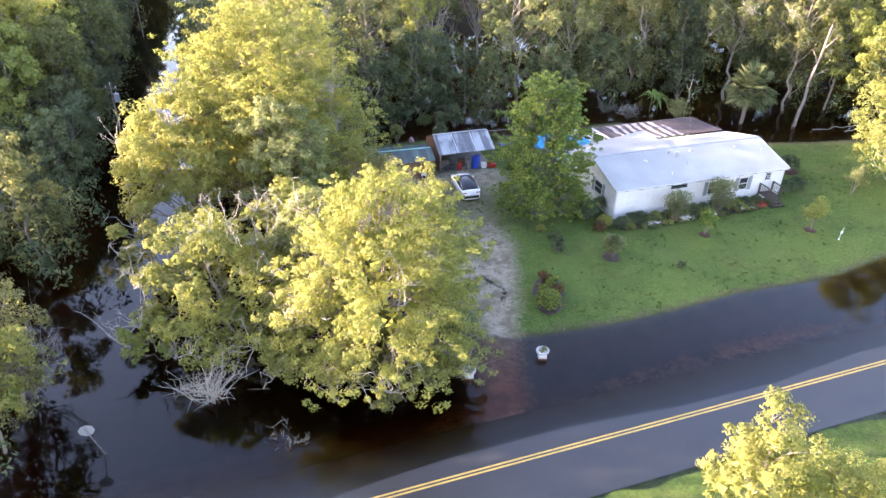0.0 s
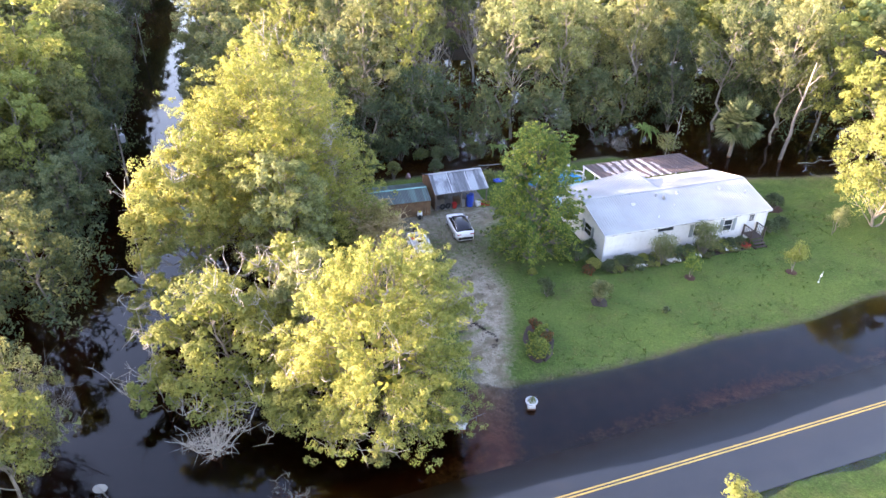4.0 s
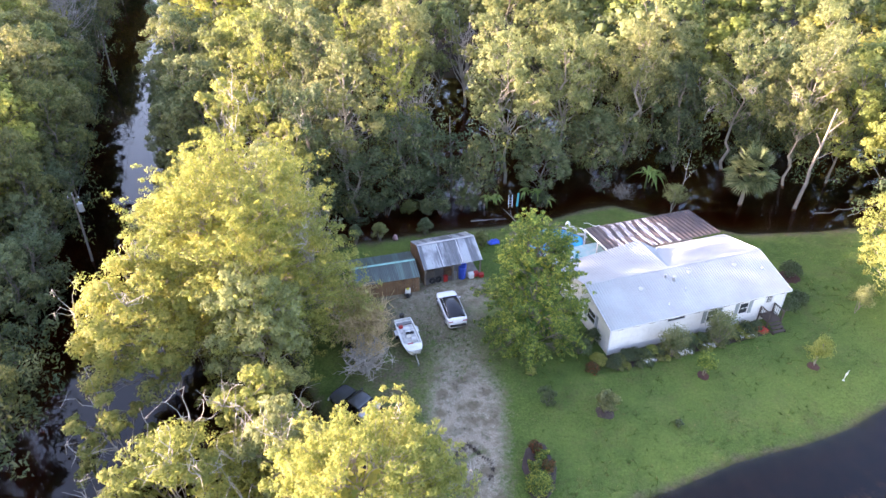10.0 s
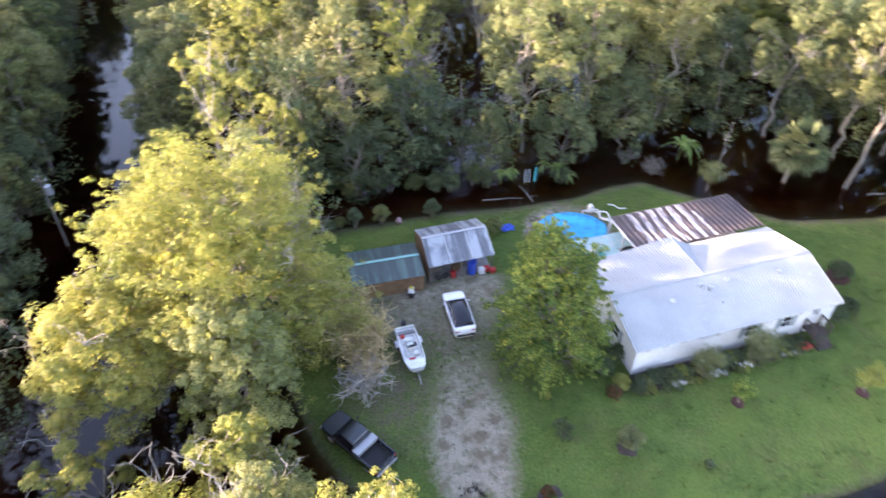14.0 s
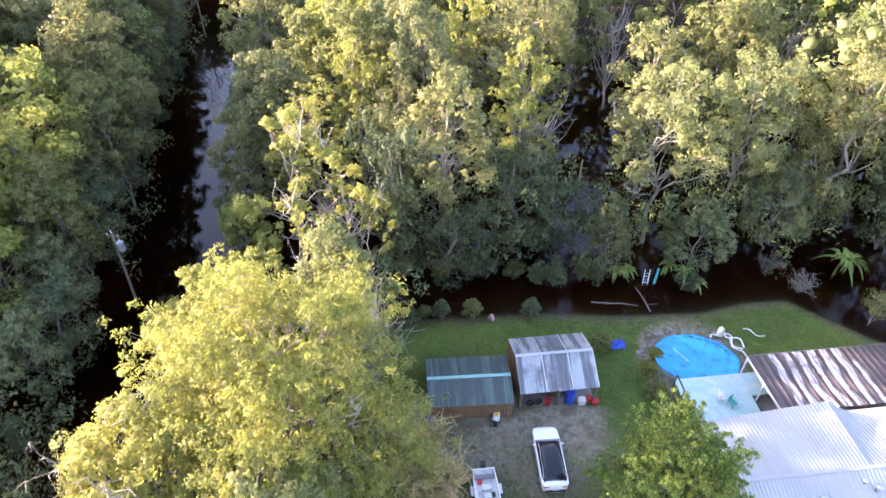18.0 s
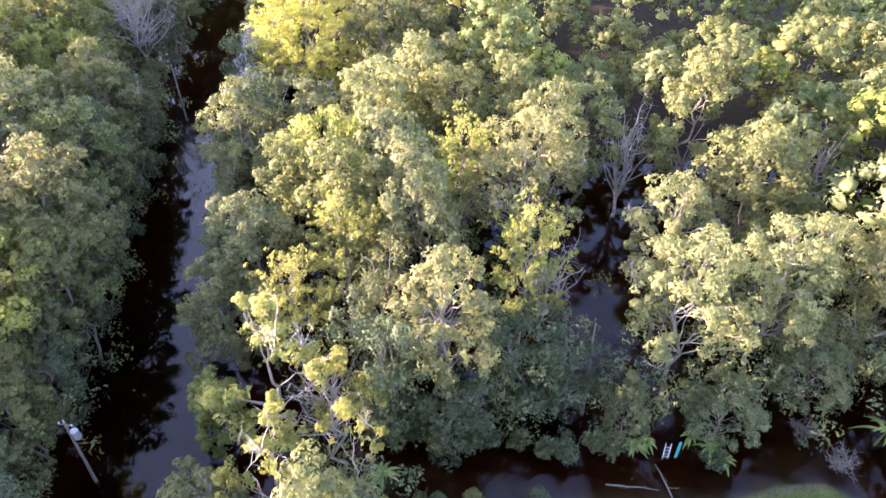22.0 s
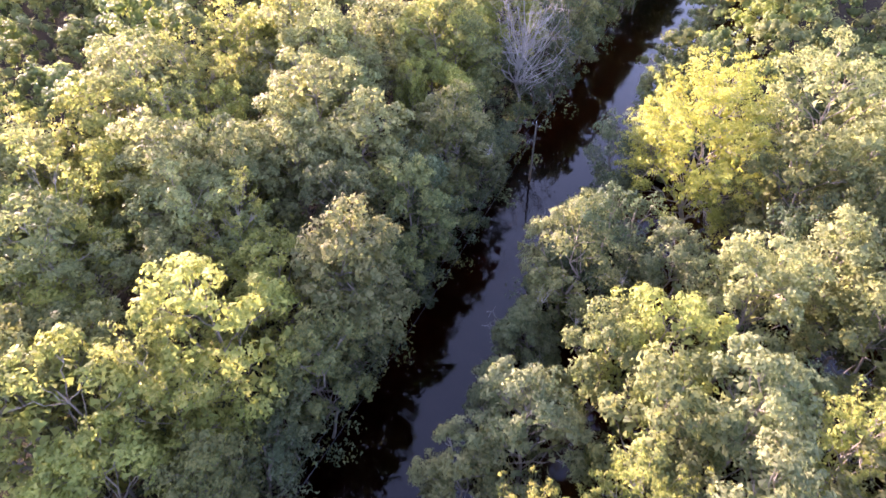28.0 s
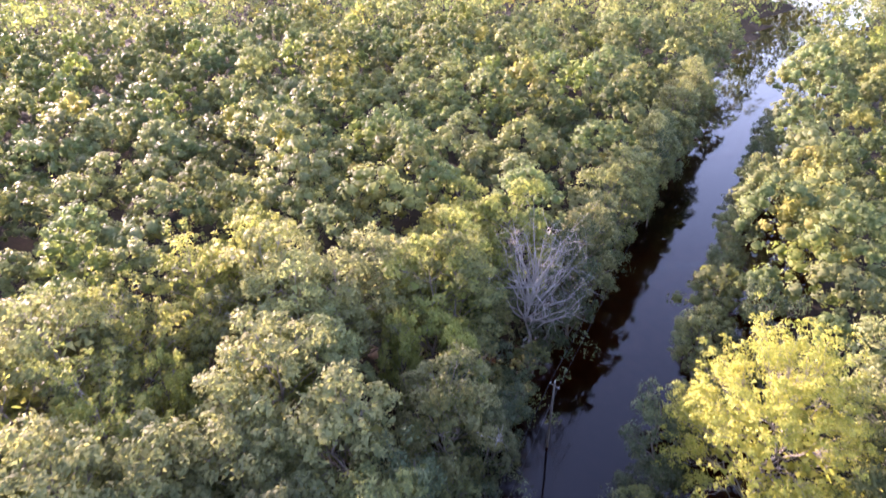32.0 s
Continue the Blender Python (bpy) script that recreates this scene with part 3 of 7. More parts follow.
    if bare:
        tw = []
        for p in bare:
            for _ in range(6):
                q = p + rng.normal(0, 0.75, 3) + np.array((0, 0, 0.3))
                tw.append((bend(p, q, rng, 0.15, 3), 0.03, 0.008))
                for _ in range(2):
                    tw.append((bend(q, q + rng.normal(0, 0.35, 3), rng, 0.15, 2), 0.014, 0.005))
        out.append(mesh_np("bare_twigs", *tubes(tw, 3), dead_wood))
    return out


def lobed(seed, tall, wide, leaf_mat, bark, lobes=26, subs=6, per=60, size=0.26, lean=(0, 0), clear=0.4, style="round", gap=0.12, dead=0, limb=1.0, lobe=0.13, low=-0.45):
    """A forked trunk whose limbs end in separate billows (round) or drooping sprays (plume), with gaps between them."""
    rng = np.random.default_rng(seed)
    base, lean = tall * clear, np.array((*lean, 0.0))
    deep = tall - base
    core = lean * 0.6 + np.array((0, 0, base + 0.3 * deep))
    trunk = bend((0, 0, -1.5), lean + np.array((0, 0, tall * 0.82)), rng, 0.05, 12)
    r0 = (0.010 * tall + 0.03) * limb
    paths, cen, rad, out, bare, hearts = [(trunk, r0, r0 * 0.2)], [], [], [], [], []
    ph = rng.uniform(0, 6.28, 4)
    for i in range(lobes):
        a, u = i * 2.39996 + rng.normal(0, 0.25), (i + 0.5) / lobes
        w = low + (0.98 - low) * u
        lump = 0.5 * math.sin(2 * a + ph[0] + 2 * w) + 0.5 * math.sin(3 * a + ph[1] + 5 * w)
        if rng.random() < gap * (1.6 - lump):
            continue
        lr = wide * lobe * rng.uniform(0.75, 1.25)
        h = math.sqrt(1 - w * w) * (wide * 0.5 - lr * 0.6) * (0.87 + 0.15 * lump) * rng.uniform(0.72, 1.06)
        mid = lean * (0.4 + 0.6 * u) + np.array((math.cos(a) * h, math.sin(a) * h, base + (deep - lr * 0.5) * (w - low) / (0.98 - low) * (0.93 + 0.08 * lump)))
        k = float(np.clip((mid[2] - 0.55 * h) / (tall * 0.82), 0.12, 0.92)) * 11
        root = trunk[int(k)]
        path = bend(root, mid, rng, 0.07, 7, 0.05)
        paths.append((path, r0 * (0.34 - 0.2 * u), 0.022 * limb))
        o = mid - core
        o /= np.linalg.norm(o)
        face = o * 0.7 + np.array((0, 0, 0.5))
        for j in range(subs):
            d = rng.normal(size=3)
            d /= np.linalg.norm(d)
            if d @ face < -0.15:
                d = -d
            if style == "round":
                p = mid + d * lr * rng.uniform(0.6, 1.0) * np.array((1, 1, 0.75))
                n = p - mid + o * lr * 0.6 + np.array((0, 0, 0.25 * lr))
                cen.append(p), rad.append(lr * rng.uniform(0.40, 0.60)), out.append(n / np.linalg.norm(n))
                if j % 3 == 0:
                    paths.append((bend(path[4], p, rng, 0.1, 4), 0.024 * limb, 0.01))
                continue
            d = o * 0.75 + d * 0.8 + np.array((0, 0, 0.1))
            length = lr * rng.uniform(1.1, 1.9)
            for g in (0.15, 0.4, 0.65, 0.88):
                p = mid + d * length * g + np.array((0, 0, -0.28 * length * g * g)) + rng.normal(0, 0.1 * lr, 3)
                n = o * 0.7 + np.array((0, 0, 0.5)) + d * 0.4
                cen.append(p), rad.append(lr * (0.46 - 0.26 * g) * rng.uniform(0.8, 1.25)), out.append(n / np.linalg.norm(n))
            paths.append((bend(path[4], mid + d * length * 0.7 - np.array((0, 0, 0.14 * length)), rng, 0.07, 5), 0.024 * limb, 0.008))
        if style == "round":
            hearts.append((mid, lr * 0.55, o))
        hearts.append((mid * 0.72 + core * 0.28, lr * 0.7, o))
        if rng.random() < dead:
            bare.append(mid + o * lr)
    cen, rad, out = np.array(cen), np.array(rad), np.array(out)
    kw = dict(out=1.1, droop=0.1, slim=0.65, flat=0.85, top=0.35, smooth=0.4) if style == "round" else dict(out=0.6, droop=0.35, slim=0.42, flat=0.5, top=0.4, smooth=0.3)
    shell = tufts(cen, rad, per, size, rng, away=out, pull=0.5, face=0.4, **kw)
    inner = [tufts(np.array([p]), np.array([r]), 12, 0.22 + 0.32 * r, rng, 0.8, 0.2, 0.8, 0.7, 0.1, away=np.array([o]), smooth=0.2, pull=0.8) for p, r, o in hearts]
    meshes = [mesh_np("trunk", *tubes(paths, 5), bark, True), foliage("crown", merged(shell, *inner), leaf_mat)]
    if bare:
        tw = []
        for p in bare:
            for _ in range(7):
                q = p + rng.normal(0, 0.7, 3) + np.array((0, 0, 0.45))
                tw.append((bend(p - np.array((0, 0, 0.6)), q, rng, 0.15, 4), 0.04, 0.012))
                for _ in range(3):
                    tw.append((bend(q, q + rng.normal(0, 0.4, 3), rng, 0.15, 2), 0.018, 0.006))
        meshes.append(mesh_np("bare_twigs", *tubes(tw, 3), dead_wood))
    return meshes


def tree(name, meshes, m, label, category="tree", group=""):
    t = thing(name, m, label, category, group)
    put("trunk", meshes[0], t)
    put("crown", meshes[1], t)
    if len(meshes) > 2:
        tagged(put("bare_twig", meshes[2], t, label="bare grey twigs"), kind="stuff")
    return t


class Kind:
    def __init__(self, name, label, meshes):
        self.name, self.label, self.meshes, self.first = name, label, meshes, None
        size = np.array([v.co for v in meshes[1].vertices])
        self.stature, self.breadth = float(size[:, 2].max()), float(np.ptp(size[:, :2], axis=0).mean())

    def plant(self, x, y, scale=1.0, turn=0.0, group="woods", squash=1.0):
        z = min(float(height(np.float64(x), np.float64(y))), 0.0)
        m = Matrix.LocRotScale((x, y, z), Euler((0, 0, turn)), (scale, scale, scale * squash))
        if self.first is None:
            self.first = tree(self.name, self.meshes, m, self.label, "tree", group)
            return self.first
        c = copy_thing(self.first, m)
        c.matrix_basis = m
        return c


woods = [
    Kind("woodland_tree", "tall swamp tree with sage-green leaves and pale trunk", tree_meshes(11, 17.5, 8.0, "tall", leaf_sage, bark_pale, 14, 9, 64, 0.25, (0.8, 0), 0.14, 0.03, 1)),
    Kind("woodland_tree", "tall swamp tree hung with olive leaves", tree_meshes(12, 18, 8.0, "tall", leaf_olive, bark_pale, 14, 9, 64, 0.25, (-0.8, 0.4), 0.14)),
    Kind("broadleaf_tree", "broad olive-green tree with billowing leaf clumps", lobed(13, 18, 10.5, leaf_olive, bark_grey, 34, 7, 44, 0.27, (0.4, 0), 0.38)),
    Kind("broadleaf_tree", "broad green tree with billowing leaf clumps", lobed(14, 17.5, 10.0, leaf_green, bark_grey, 32, 7, 44, 0.27, (0, 0), 0.34)),
    Kind("broadleaf_tree", "grey-green tree with rounded crown at the water", lobed(15, 16.5, 9.5, leaf_sage, bark_grey, 32, 7, 44, 0.26, (0.3, 0.3), 0.3, dead=0.06)),
    Kind("cypress_tree", "golden cypress with layered feathery boughs", lobed(16, 18, 9.5, leaf_gold, bark_pale, 34, 4, 22, 0.27, (0.2, 0), 0.3, "plume", lobe=0.15)),
    Kind("woodland_tree", "tall dark green tree with thin pale trunk", tree_meshes(17, 15, 7.0, "tall", leaf_dark, bark_grey, 12, 8, 64, 0.25, (0.5, 0), 0.1)),
    Kind("woodland_tree", "slender half-bare tree with pale forked limbs", lobed(18, 19, 9.0, leaf_olive, bark_pale, 26, 6, 46, 0.25, (1.0, 0.6), 0.42, gap=0.15, dead=0.15, limb=1.0, lobe=0.125)),
    Kind("broadleaf_tree", "broad yellow-olive tree with billowing leaf clumps", lobed(19, 18, 11.0, leaf_bright, bark_grey, 34, 7, 44, 0.28, (-0.3, 0), 0.36)),
    Kind("broadleaf_tree", "tall pale olive tree with open forked crown", lobed(20, 20, 11.5, leaf_olive, bark_pale, 38, 6, 46, 0.26, (0.5, -0.4), 0.45, gap=0.15, dead=0.1, limb=1.2, lobe=0.115)),
    Kind("canal_tree", "sparse green-gold tree with bare limbs over the flooded bank", lobed(21, 16.5, 9.0, leaf_bright, bark_pale, 24, 6, 54, 0.22, (-0.6, 0.2), 0.36, gap=0.3, dead=0.3, limb=1.1, lobe=0.1)),
]
rng = np.random.default_rng(5)
TAKEN = []          # (x, y, radius) kept free of scattered trees


def free(x, y):
    return all((x - a) ** 2 + (y - b) ** 2 > c * c for a, b, c in TAKEN)


def wood_at(x, y):
    """True where the woods stand."""
    c = x - canal_x(y)
    if np.interp(y, [40, 60, 76, 170, 220], [-7.4, -9.0, -11.5, -11.5, -10.5]) < c < (4.6 if y < 180 else 6.8):
        return False
    r = (x - ROAD_AT.x) * road_n.x + (y - ROAD_AT.y) * road_n.y
    if c < 0:
        return r > 1.5
    if inside(x, y) > -3.5 or y < 66:
        return x > 57 and y > 50
    return y > np.interp(x, [-12, -5, 5, 15, 20, 46, 52], [69.5, 72.8, 75.6, 78.6, 83.5, 84, 76]) or x > 54


def in_view_or_shading(x, y):
    """The land that the flight looks over, and an unseen strip of woods that shades it."""
    if x < -60 and y < 58 + (-x - 60) * 0.15:
        # out of view: woods added in the sun's path to shade the lawn
        return y > 20 and x > -76
    if y > 150:
        return x < max(-20 - (y - 75) * 0.19, 100 - (y - 150) * 2.6)
    return x < min(105, 62 + max(0, y - 60) * 0.75)


UNDER = []


def scatter_woods():
    n, far_spots = 0, []
    step = 5.5
    for gy in np.arange(18, 580, step):
        for gx in np.arange(-520, 140, step):
            x, y = gx + rng.uniform(-2.1, 2.1), gy + rng.uniform(-2.1, 2.1)
            k, turn, s = rng.random(), rng.uniform(0, 6.28), rng.uniform(0.85, 1.18)
            if not wood_at(x, y) or not free(x, y) or not in_view_or_shading(x, y):
                continue
            c = x - canal_x(y)
            near = (y < 108 and -46 < c < 56 and x < 44) or (y < 94 and 0 < x < 56) or (y < 134 and -28 < c < 30)
            if near:
                if c < 0 and y < 46:
                    i = [8, 8, 2, 5, 3, 1, 8, 2][int(k * 8)]
                elif c < 0:
                    # paler kinds stand in for sunlight that is blocked farther west
                    i = [2, 2, 8, 3, 8, 8, 9, 5][int(k * 8)]
                elif y < 92 and x > -18:
                    i = [0, 0, 9, 1, 1, 4, 6, 0, 7, 6][int(k * 10)]
                elif 96 < y < 134 and c < 34:
                    # darker kinds stand in for shaded crowns round the golden cypress
                    i = [3, 4, 6, 3, 2, 4, 3, 9, 6, 3][int(k * 10)]
                else:
                    i = [2, 3, 8, 4, 5, 9, 2, 3, 9, 4][int(k * 10)]
                if -26 < c < 0 and 43 < y < 58:
                    # darker kinds put the shade of this bank into the leaf colour
                    i, s = (4, 6, 3)[int(k * 3)], s * 0.48
                elif c < 0 and y <= 43:
                    s *= 0.6
                elif c <= -26 and 40 < y < 62:
                    # unseen trees, their height set by where their shadow should end
                    s *= 0.85
                woods[i].plant(x, y, s, turn)
                UNDER.append((x, y))
                n += 1
            else:
                dist = math.hypot(x + 25, y - 75)
                if dist > 230 and rng.random() < 0.45:
                    continue
                far_spots.append((x, y, s * (1.25 if dist > 230 else 0.6 if y < 54 else 1.0), dist))
    return n, far_spots


def billows(cen, rad, away):
    """Rough twelve-cornered lumps of foliage, one for each clump."""
    g = (1 + 5 ** 0.5) / 2
    ico = np.array([(-1, g, 0), (1, g, 0), (-1, -g, 0), (1, -g, 0), (0, -1, g), (0, 1, g), (0, -1, -g), (0, 1, -g), (g, 0, -1), (g, 0, 1), (-g, 0, -1), (-g, 0, 1)]) / math.sqrt(1 + g * g)
    tri = np.array([(0, 11, 5), (0, 5, 1), (0, 1, 7), (0, 7, 10), (0, 10, 11), (1, 5, 9), (5, 11, 4), (11, 10, 2), (10, 7, 6), (7, 1, 8), (3, 9, 4), (3, 4, 2), (3, 2, 6), (3, 6, 8), (3, 8, 9), (4, 9, 5), (2, 4, 11), (6, 2, 10), (8, 6, 7), (9, 8, 1)])
    k = len(cen)
    shape = ico[None] * rng.uniform(0.7, 1.25, (k, 12, 1)) + rng.normal(0, 0.1, (k, 12, 3))
    v = cen[:, None] + shape * rad[:, None, None] * np.array((1, 1, 0.85))
    n = shape + away[:, None] * 0.5 + rng.normal(0, 0.35, (k, 12, 3))
    n /= np.linalg.norm(n, axis=2)[:, :, None]
    return v.reshape(-1, 3), (tri[None] + 12 * np.arange(k)[:, None, None]).reshape(-1, 3), n.reshape(-1, 3)


def far_woods(spots):
    """The woods far off: crowns of separate billows, tree by tree, each with its own tone."""
    groups = {0: far_olive, 1: far_green, 2: far_sage, 3: far_gold, 4: far_bright}
    pick = rng.choice([0] * 9 + [1] * 8 + [2] * 7 + [3] + [4] * 3, len(spots))
    for g, mat in groups.items():
        pairs, tones = [], []
        for lo, hi, clumps, count, size in ((0, 110, 22, 34, 0.36), (110, 200, 16, 22, 0.52), (200, 300, 10, 12, 0.9), (300, 900, 7, 8, 1.35)):
            cen, rad, out, tone = [], [], [], []
            for (x, y, s, dist), p in zip(spots, pick):
                if p != g or not lo <= dist < hi:
                    continue
                tall, wide, shade = 16.5 * s * rng.uniform(0.68, 1.2), 8.2 * s * rng.uniform(0.7, 1.25), rng.uniform(0.68, 1.22)
                for i in range(clumps):
                    a, u = i * 2.4 + rng.uniform(0, 1), math.sqrt((i + 0.3) / clumps)
                    d = np.array((math.cos(a) * u, math.sin(a) * u, 0.9 - 1.1 * u ** 2.2))
                    q = rng.uniform(0.84, 1.08)
                    cen.append((x + d[0] * wide * 0.46 * q, y + d[1] * wide * 0.46 * q, tall - wide * 0.45 + d[2] * wide * 0.5 * q))
                    rad.append(wide * rng.uniform(0.75, 1.2) * 0.56 / math.sqrt(clumps))
                    out.append(d + np.array((0, 0, 0.3)))
                    tone.append(shade)
                if x > 20 and y < 130:
                    for i in range(7):
                        cen.append((x + rng.normal(0, 2.0), y + rng.normal(0, 2.0), rng.uniform(0.8, 8.0)))
                        rad.append(rng.uniform(0.8, 1.5))
                        out.append((0.0, 0.0, 1.0))
                        tone.append(shade)
            if cen:
                out = np.array(out)
                out /= np.linalg.norm(out, axis=1)[:, None]
                pairs.append(tufts(np.array(cen), np.array(rad), count, size, rng, 1.4, 0.0, 0.75, 0.85, 0.35, away=out, smooth=0.75, pull=0.6, face=0.6))
                tones.append(np.repeat(tone, count * 3))
                if lo < 200:
                    pairs.append(billows(np.array(cen), np.array(rad) * 0.55, out))
                    tones.append(np.repeat(tone, 12))
        me = foliage("far_woods", merged(*pairs), mat)
        me.attributes.new("tone", "FLOAT", "POINT").data.foreach_set("value", np.concatenate(tones).astype(np.float32))
        tagged(put("far_woods", me), "distant swamp woods in mixed green and gold", "woods", kind="stuff")


def undergrowth():
    """Low dark growth under the woods."""
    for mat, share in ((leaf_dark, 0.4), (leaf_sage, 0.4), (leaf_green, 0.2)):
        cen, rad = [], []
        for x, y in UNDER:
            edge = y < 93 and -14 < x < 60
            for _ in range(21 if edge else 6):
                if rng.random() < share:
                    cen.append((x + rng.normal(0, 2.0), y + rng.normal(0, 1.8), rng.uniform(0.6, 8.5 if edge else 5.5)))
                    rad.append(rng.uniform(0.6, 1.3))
        for gy in np.arange(38, 76, 1.5):
            for gx in np.arange(-30, -7.2 if gy < 60 else -10.5, 1.5):
                if rng.random() < share:
                    y = gy + rng.normal(0, 0.6)
                    cen.append((canal_x(y) + gx + rng.normal(0, 0.6), y, rng.uniform(0.2, 4.2)))
                    rad.append(rng.uniform(0.7, 1.3))
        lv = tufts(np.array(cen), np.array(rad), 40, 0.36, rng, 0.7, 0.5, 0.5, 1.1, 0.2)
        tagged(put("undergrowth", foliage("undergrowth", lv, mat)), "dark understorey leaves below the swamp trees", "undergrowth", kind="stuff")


def at(x, y, dz=0.0):
    return pose(x, y, float(height(np.float64(x), np.float64(y))) + dz)


# trees that stand apart
def lone(name, x, y, label, *args, turn=0, **kw):
    z = float(height(np.float64(x), np.float64(y)))
    return tree(name, tree_meshes(*args, **kw), pose(x, y, z, 0, 0, turn), label)


def apart(name, x, y, label, *args, turn=0, **kw):
    z = float(height(np.float64(x), np.float64(y)))
    return tree(name, lobed(*args, **kw), pose(x, y, z, 0, 0, turn), label)


apart("cypress_tree", -3.9, 31.6, "golden feathery cypress leaning over the flooded ditch", 31, 13.3, 11.4, leaf_gold, bark_pale, 100, 6, 38, 0.18, (0.9, -0.2), 0.24, "plume", gap=0.11, dead=0.14, limb=1.15, lobe=0.12, low=-0.36)
apart("ditch_tree", -3.4, 30.2, "low green tree with bare twigs below the golden cypress", 52, 6.0, 6.6, leaf_green, bark_pale, 36, 6, 60, 0.16, (0.4, -0.4), 0.16, gap=0.12, dead=0.3, lobe=0.13, low=-0.5)
apart("ditch_tree", -0.3, 31.8, "small green tree reaching over the flooded drive", 53, 4.4, 3.8, leaf_green, bark_pale, 22, 6, 56, 0.15, (0.8, -0.4), 0.2, gap=0.15, dead=0.3, lobe=0.14, low=-0.4)
apart("oak_tree", -13.4, 34.4, "olive oak with grey bare twigs over dark water", 36, 10.2, 10.4, leaf_bright, bark_pale, 54, 7, 70, 0.18, (-1.4, 0.2), 0.22, gap=0.2, dead=0.28, lobe=0.11, low=-0.3)
apart("oak_tree", -8.6, 36.0, "olive tree with broken grey twigs beside the drive", 40, 10.8, 7.0, leaf_olive, bark_pale, 34, 7, 70, 0.18, (0.3, 0.3), 0.3, gap=0.2, dead=0.5, lobe=0.13)
apart("ditch_tree", -7.4, 32.6, "green leafy tree with bare twigs standing in water", 37, 7.0, 8.6, leaf_bright, bark_pale, 48, 7, 70, 0.18, (-0.6, -0.3), 0.16, gap=0.12, dead=0.25, lobe=0.12, low=-0.35)
apart("ditch_tree", -18.4, 33.4, "small green tree with bare grey limbs in flood water", 41, 5.2, 4.6, leaf_bright, bark_pale, 16, 6, 60, 0.16, (-0.6, -0.3), 0.3, gap=0.25, dead=0.5, lobe=0.15)
apart("cypress_tree", -13.2, 52.4, "large golden-green cypress beside the canal", 32, 18.6, 14.6, leaf_gold, bark_pale, 130, 6, 36, 0.19, (-0.6, -0.4), 0.14, "plume", gap=0.03, dead=0.03, limb=0.8, lobe=0.115, low=-0.6)
apart("canal_tree", -19.6, 47.8, "pale olive tree leaning out over the canal", 38, 14.6, 11.0, leaf_gold, bark_pale, 64, 7, 76, 0.19, (-0.4, -1.0), 0.4, gap=0.14, dead=0.06, lobe=0.115, low=-0.5)
apart("canal_tree", -18.6, 55.6, "olive tree on the canal bank behind the cypress", 42, 15.2, 9.6, leaf_gold, bark_pale, 46, 7, 70, 0.2, (-1.0, 0.4), 0.24, gap=0.1, lobe=0.125)
apart("canal_tree", -20.0, 39.8, "low olive tree reaching over dark water", 48, 9.8, 5.6, leaf_bright, bark_pale, 26, 6, 70, 0.18, (-1.2, 0.0), 0.25, gap=0.2, dead=0.2, lobe=0.13)
apart("canal_tree", -12.0, 46.2, "sage-green tree standing before the golden cypress", 39, 14.2, 7.6, leaf_olive, bark_pale, 40, 6, 80, 0.17, (0.2, -0.4), 0.2, gap=0.05, lobe=0.13, low=-0.7)
apart("canal_tree", -11.6, 40.2, "olive tree with broken bare limbs beside the ditch", 47, 10.2, 6.4, leaf_bright, bark_pale, 26, 6, 70, 0.17, (0, 0.3), 0.2, gap=0.15, dead=0.3, lobe=0.13)
apart("canal_tree", -10.6, 42.6, "green tree with drooping leaves beside a parked truck", 49, 8.6, 6.0, leaf_green, bark_pale, 22, 6, 70, 0.17, (0.2, 0), 0.12, gap=0.1, lobe=0.14)
apart("ditch_tree", -9.4, 39.2, "low green tree between the drive and the ditch", 50, 7.2, 6.4, leaf_green, bark_pale, 26, 7, 66, 0.18, (0, 0), 0.06, gap=0.04, lobe=0.14, low=-0.8)
lone("yard_shrub", -6.2, 53.0, "half-bare shrub tree beside the boat, coloured sunlit gold", 46, 5.4, 6.5, "boughs", leaf_dry_sunlit, twig_sunlit_gold, 20, 8, 44, 0.16, (0.8, -0.3), 0.12, 0.02)
lone("canal_tree", -13.5, 61.0, "olive tree behind the large cypress", 43, 14.5, 7.0, "broad", leaf_olive, bark_pale, 16, 9, 60, 0.27, (0, 0.4), 0.25, 0.12, 3)
apart("yard_tree", 8.4, 51.5, "bright green yard tree beside the gravel drive", 33, 12.2, 7.9, leaf_yard, bark_grey, 100, 6, 40, 0.155, (0.5, 0.9), 0.08, "plume", gap=0.06, limb=0.7, lobe=0.12, low=-0.75)
apart("roadside_tree", 11.4, 15.7, "bright yellow-green tree on the road verge", 34, 12.6, 4.8, leaf_bright, bark_pale, 34, 6, 70, 0.12, (0, 0), 0.3, gap=0.12, lobe=0.16)
apart("roadside_tree", 14.9, 15.6, "low yellow-green tree on the road verge", 44, 10.4, 5.4, leaf_gold, bark_pale, 32, 6, 70, 0.12, (0, 0), 0.3, gap=0.12, lobe=0.15)
apart("yard_tree", 44.0, 57.5, "yellow-green tree at the edge of the lawn", 35, 14.0, 10.0, leaf_bright, bark_pale, 50, 6, 70, 0.17, (-0.6, 0), 0.2, gap=0.1, low=-0.6)
apart("cypress_tree", -33.2, 119.6, "bright golden cypress on the canal bank", 45, 20.4, 15.0, leaf_yellow, bark_pale, 70, 6, 28, 0.24, (-0.6, -0.4), 0.36, "plume", gap=0.14, limb=1.1, lobe=0.12)
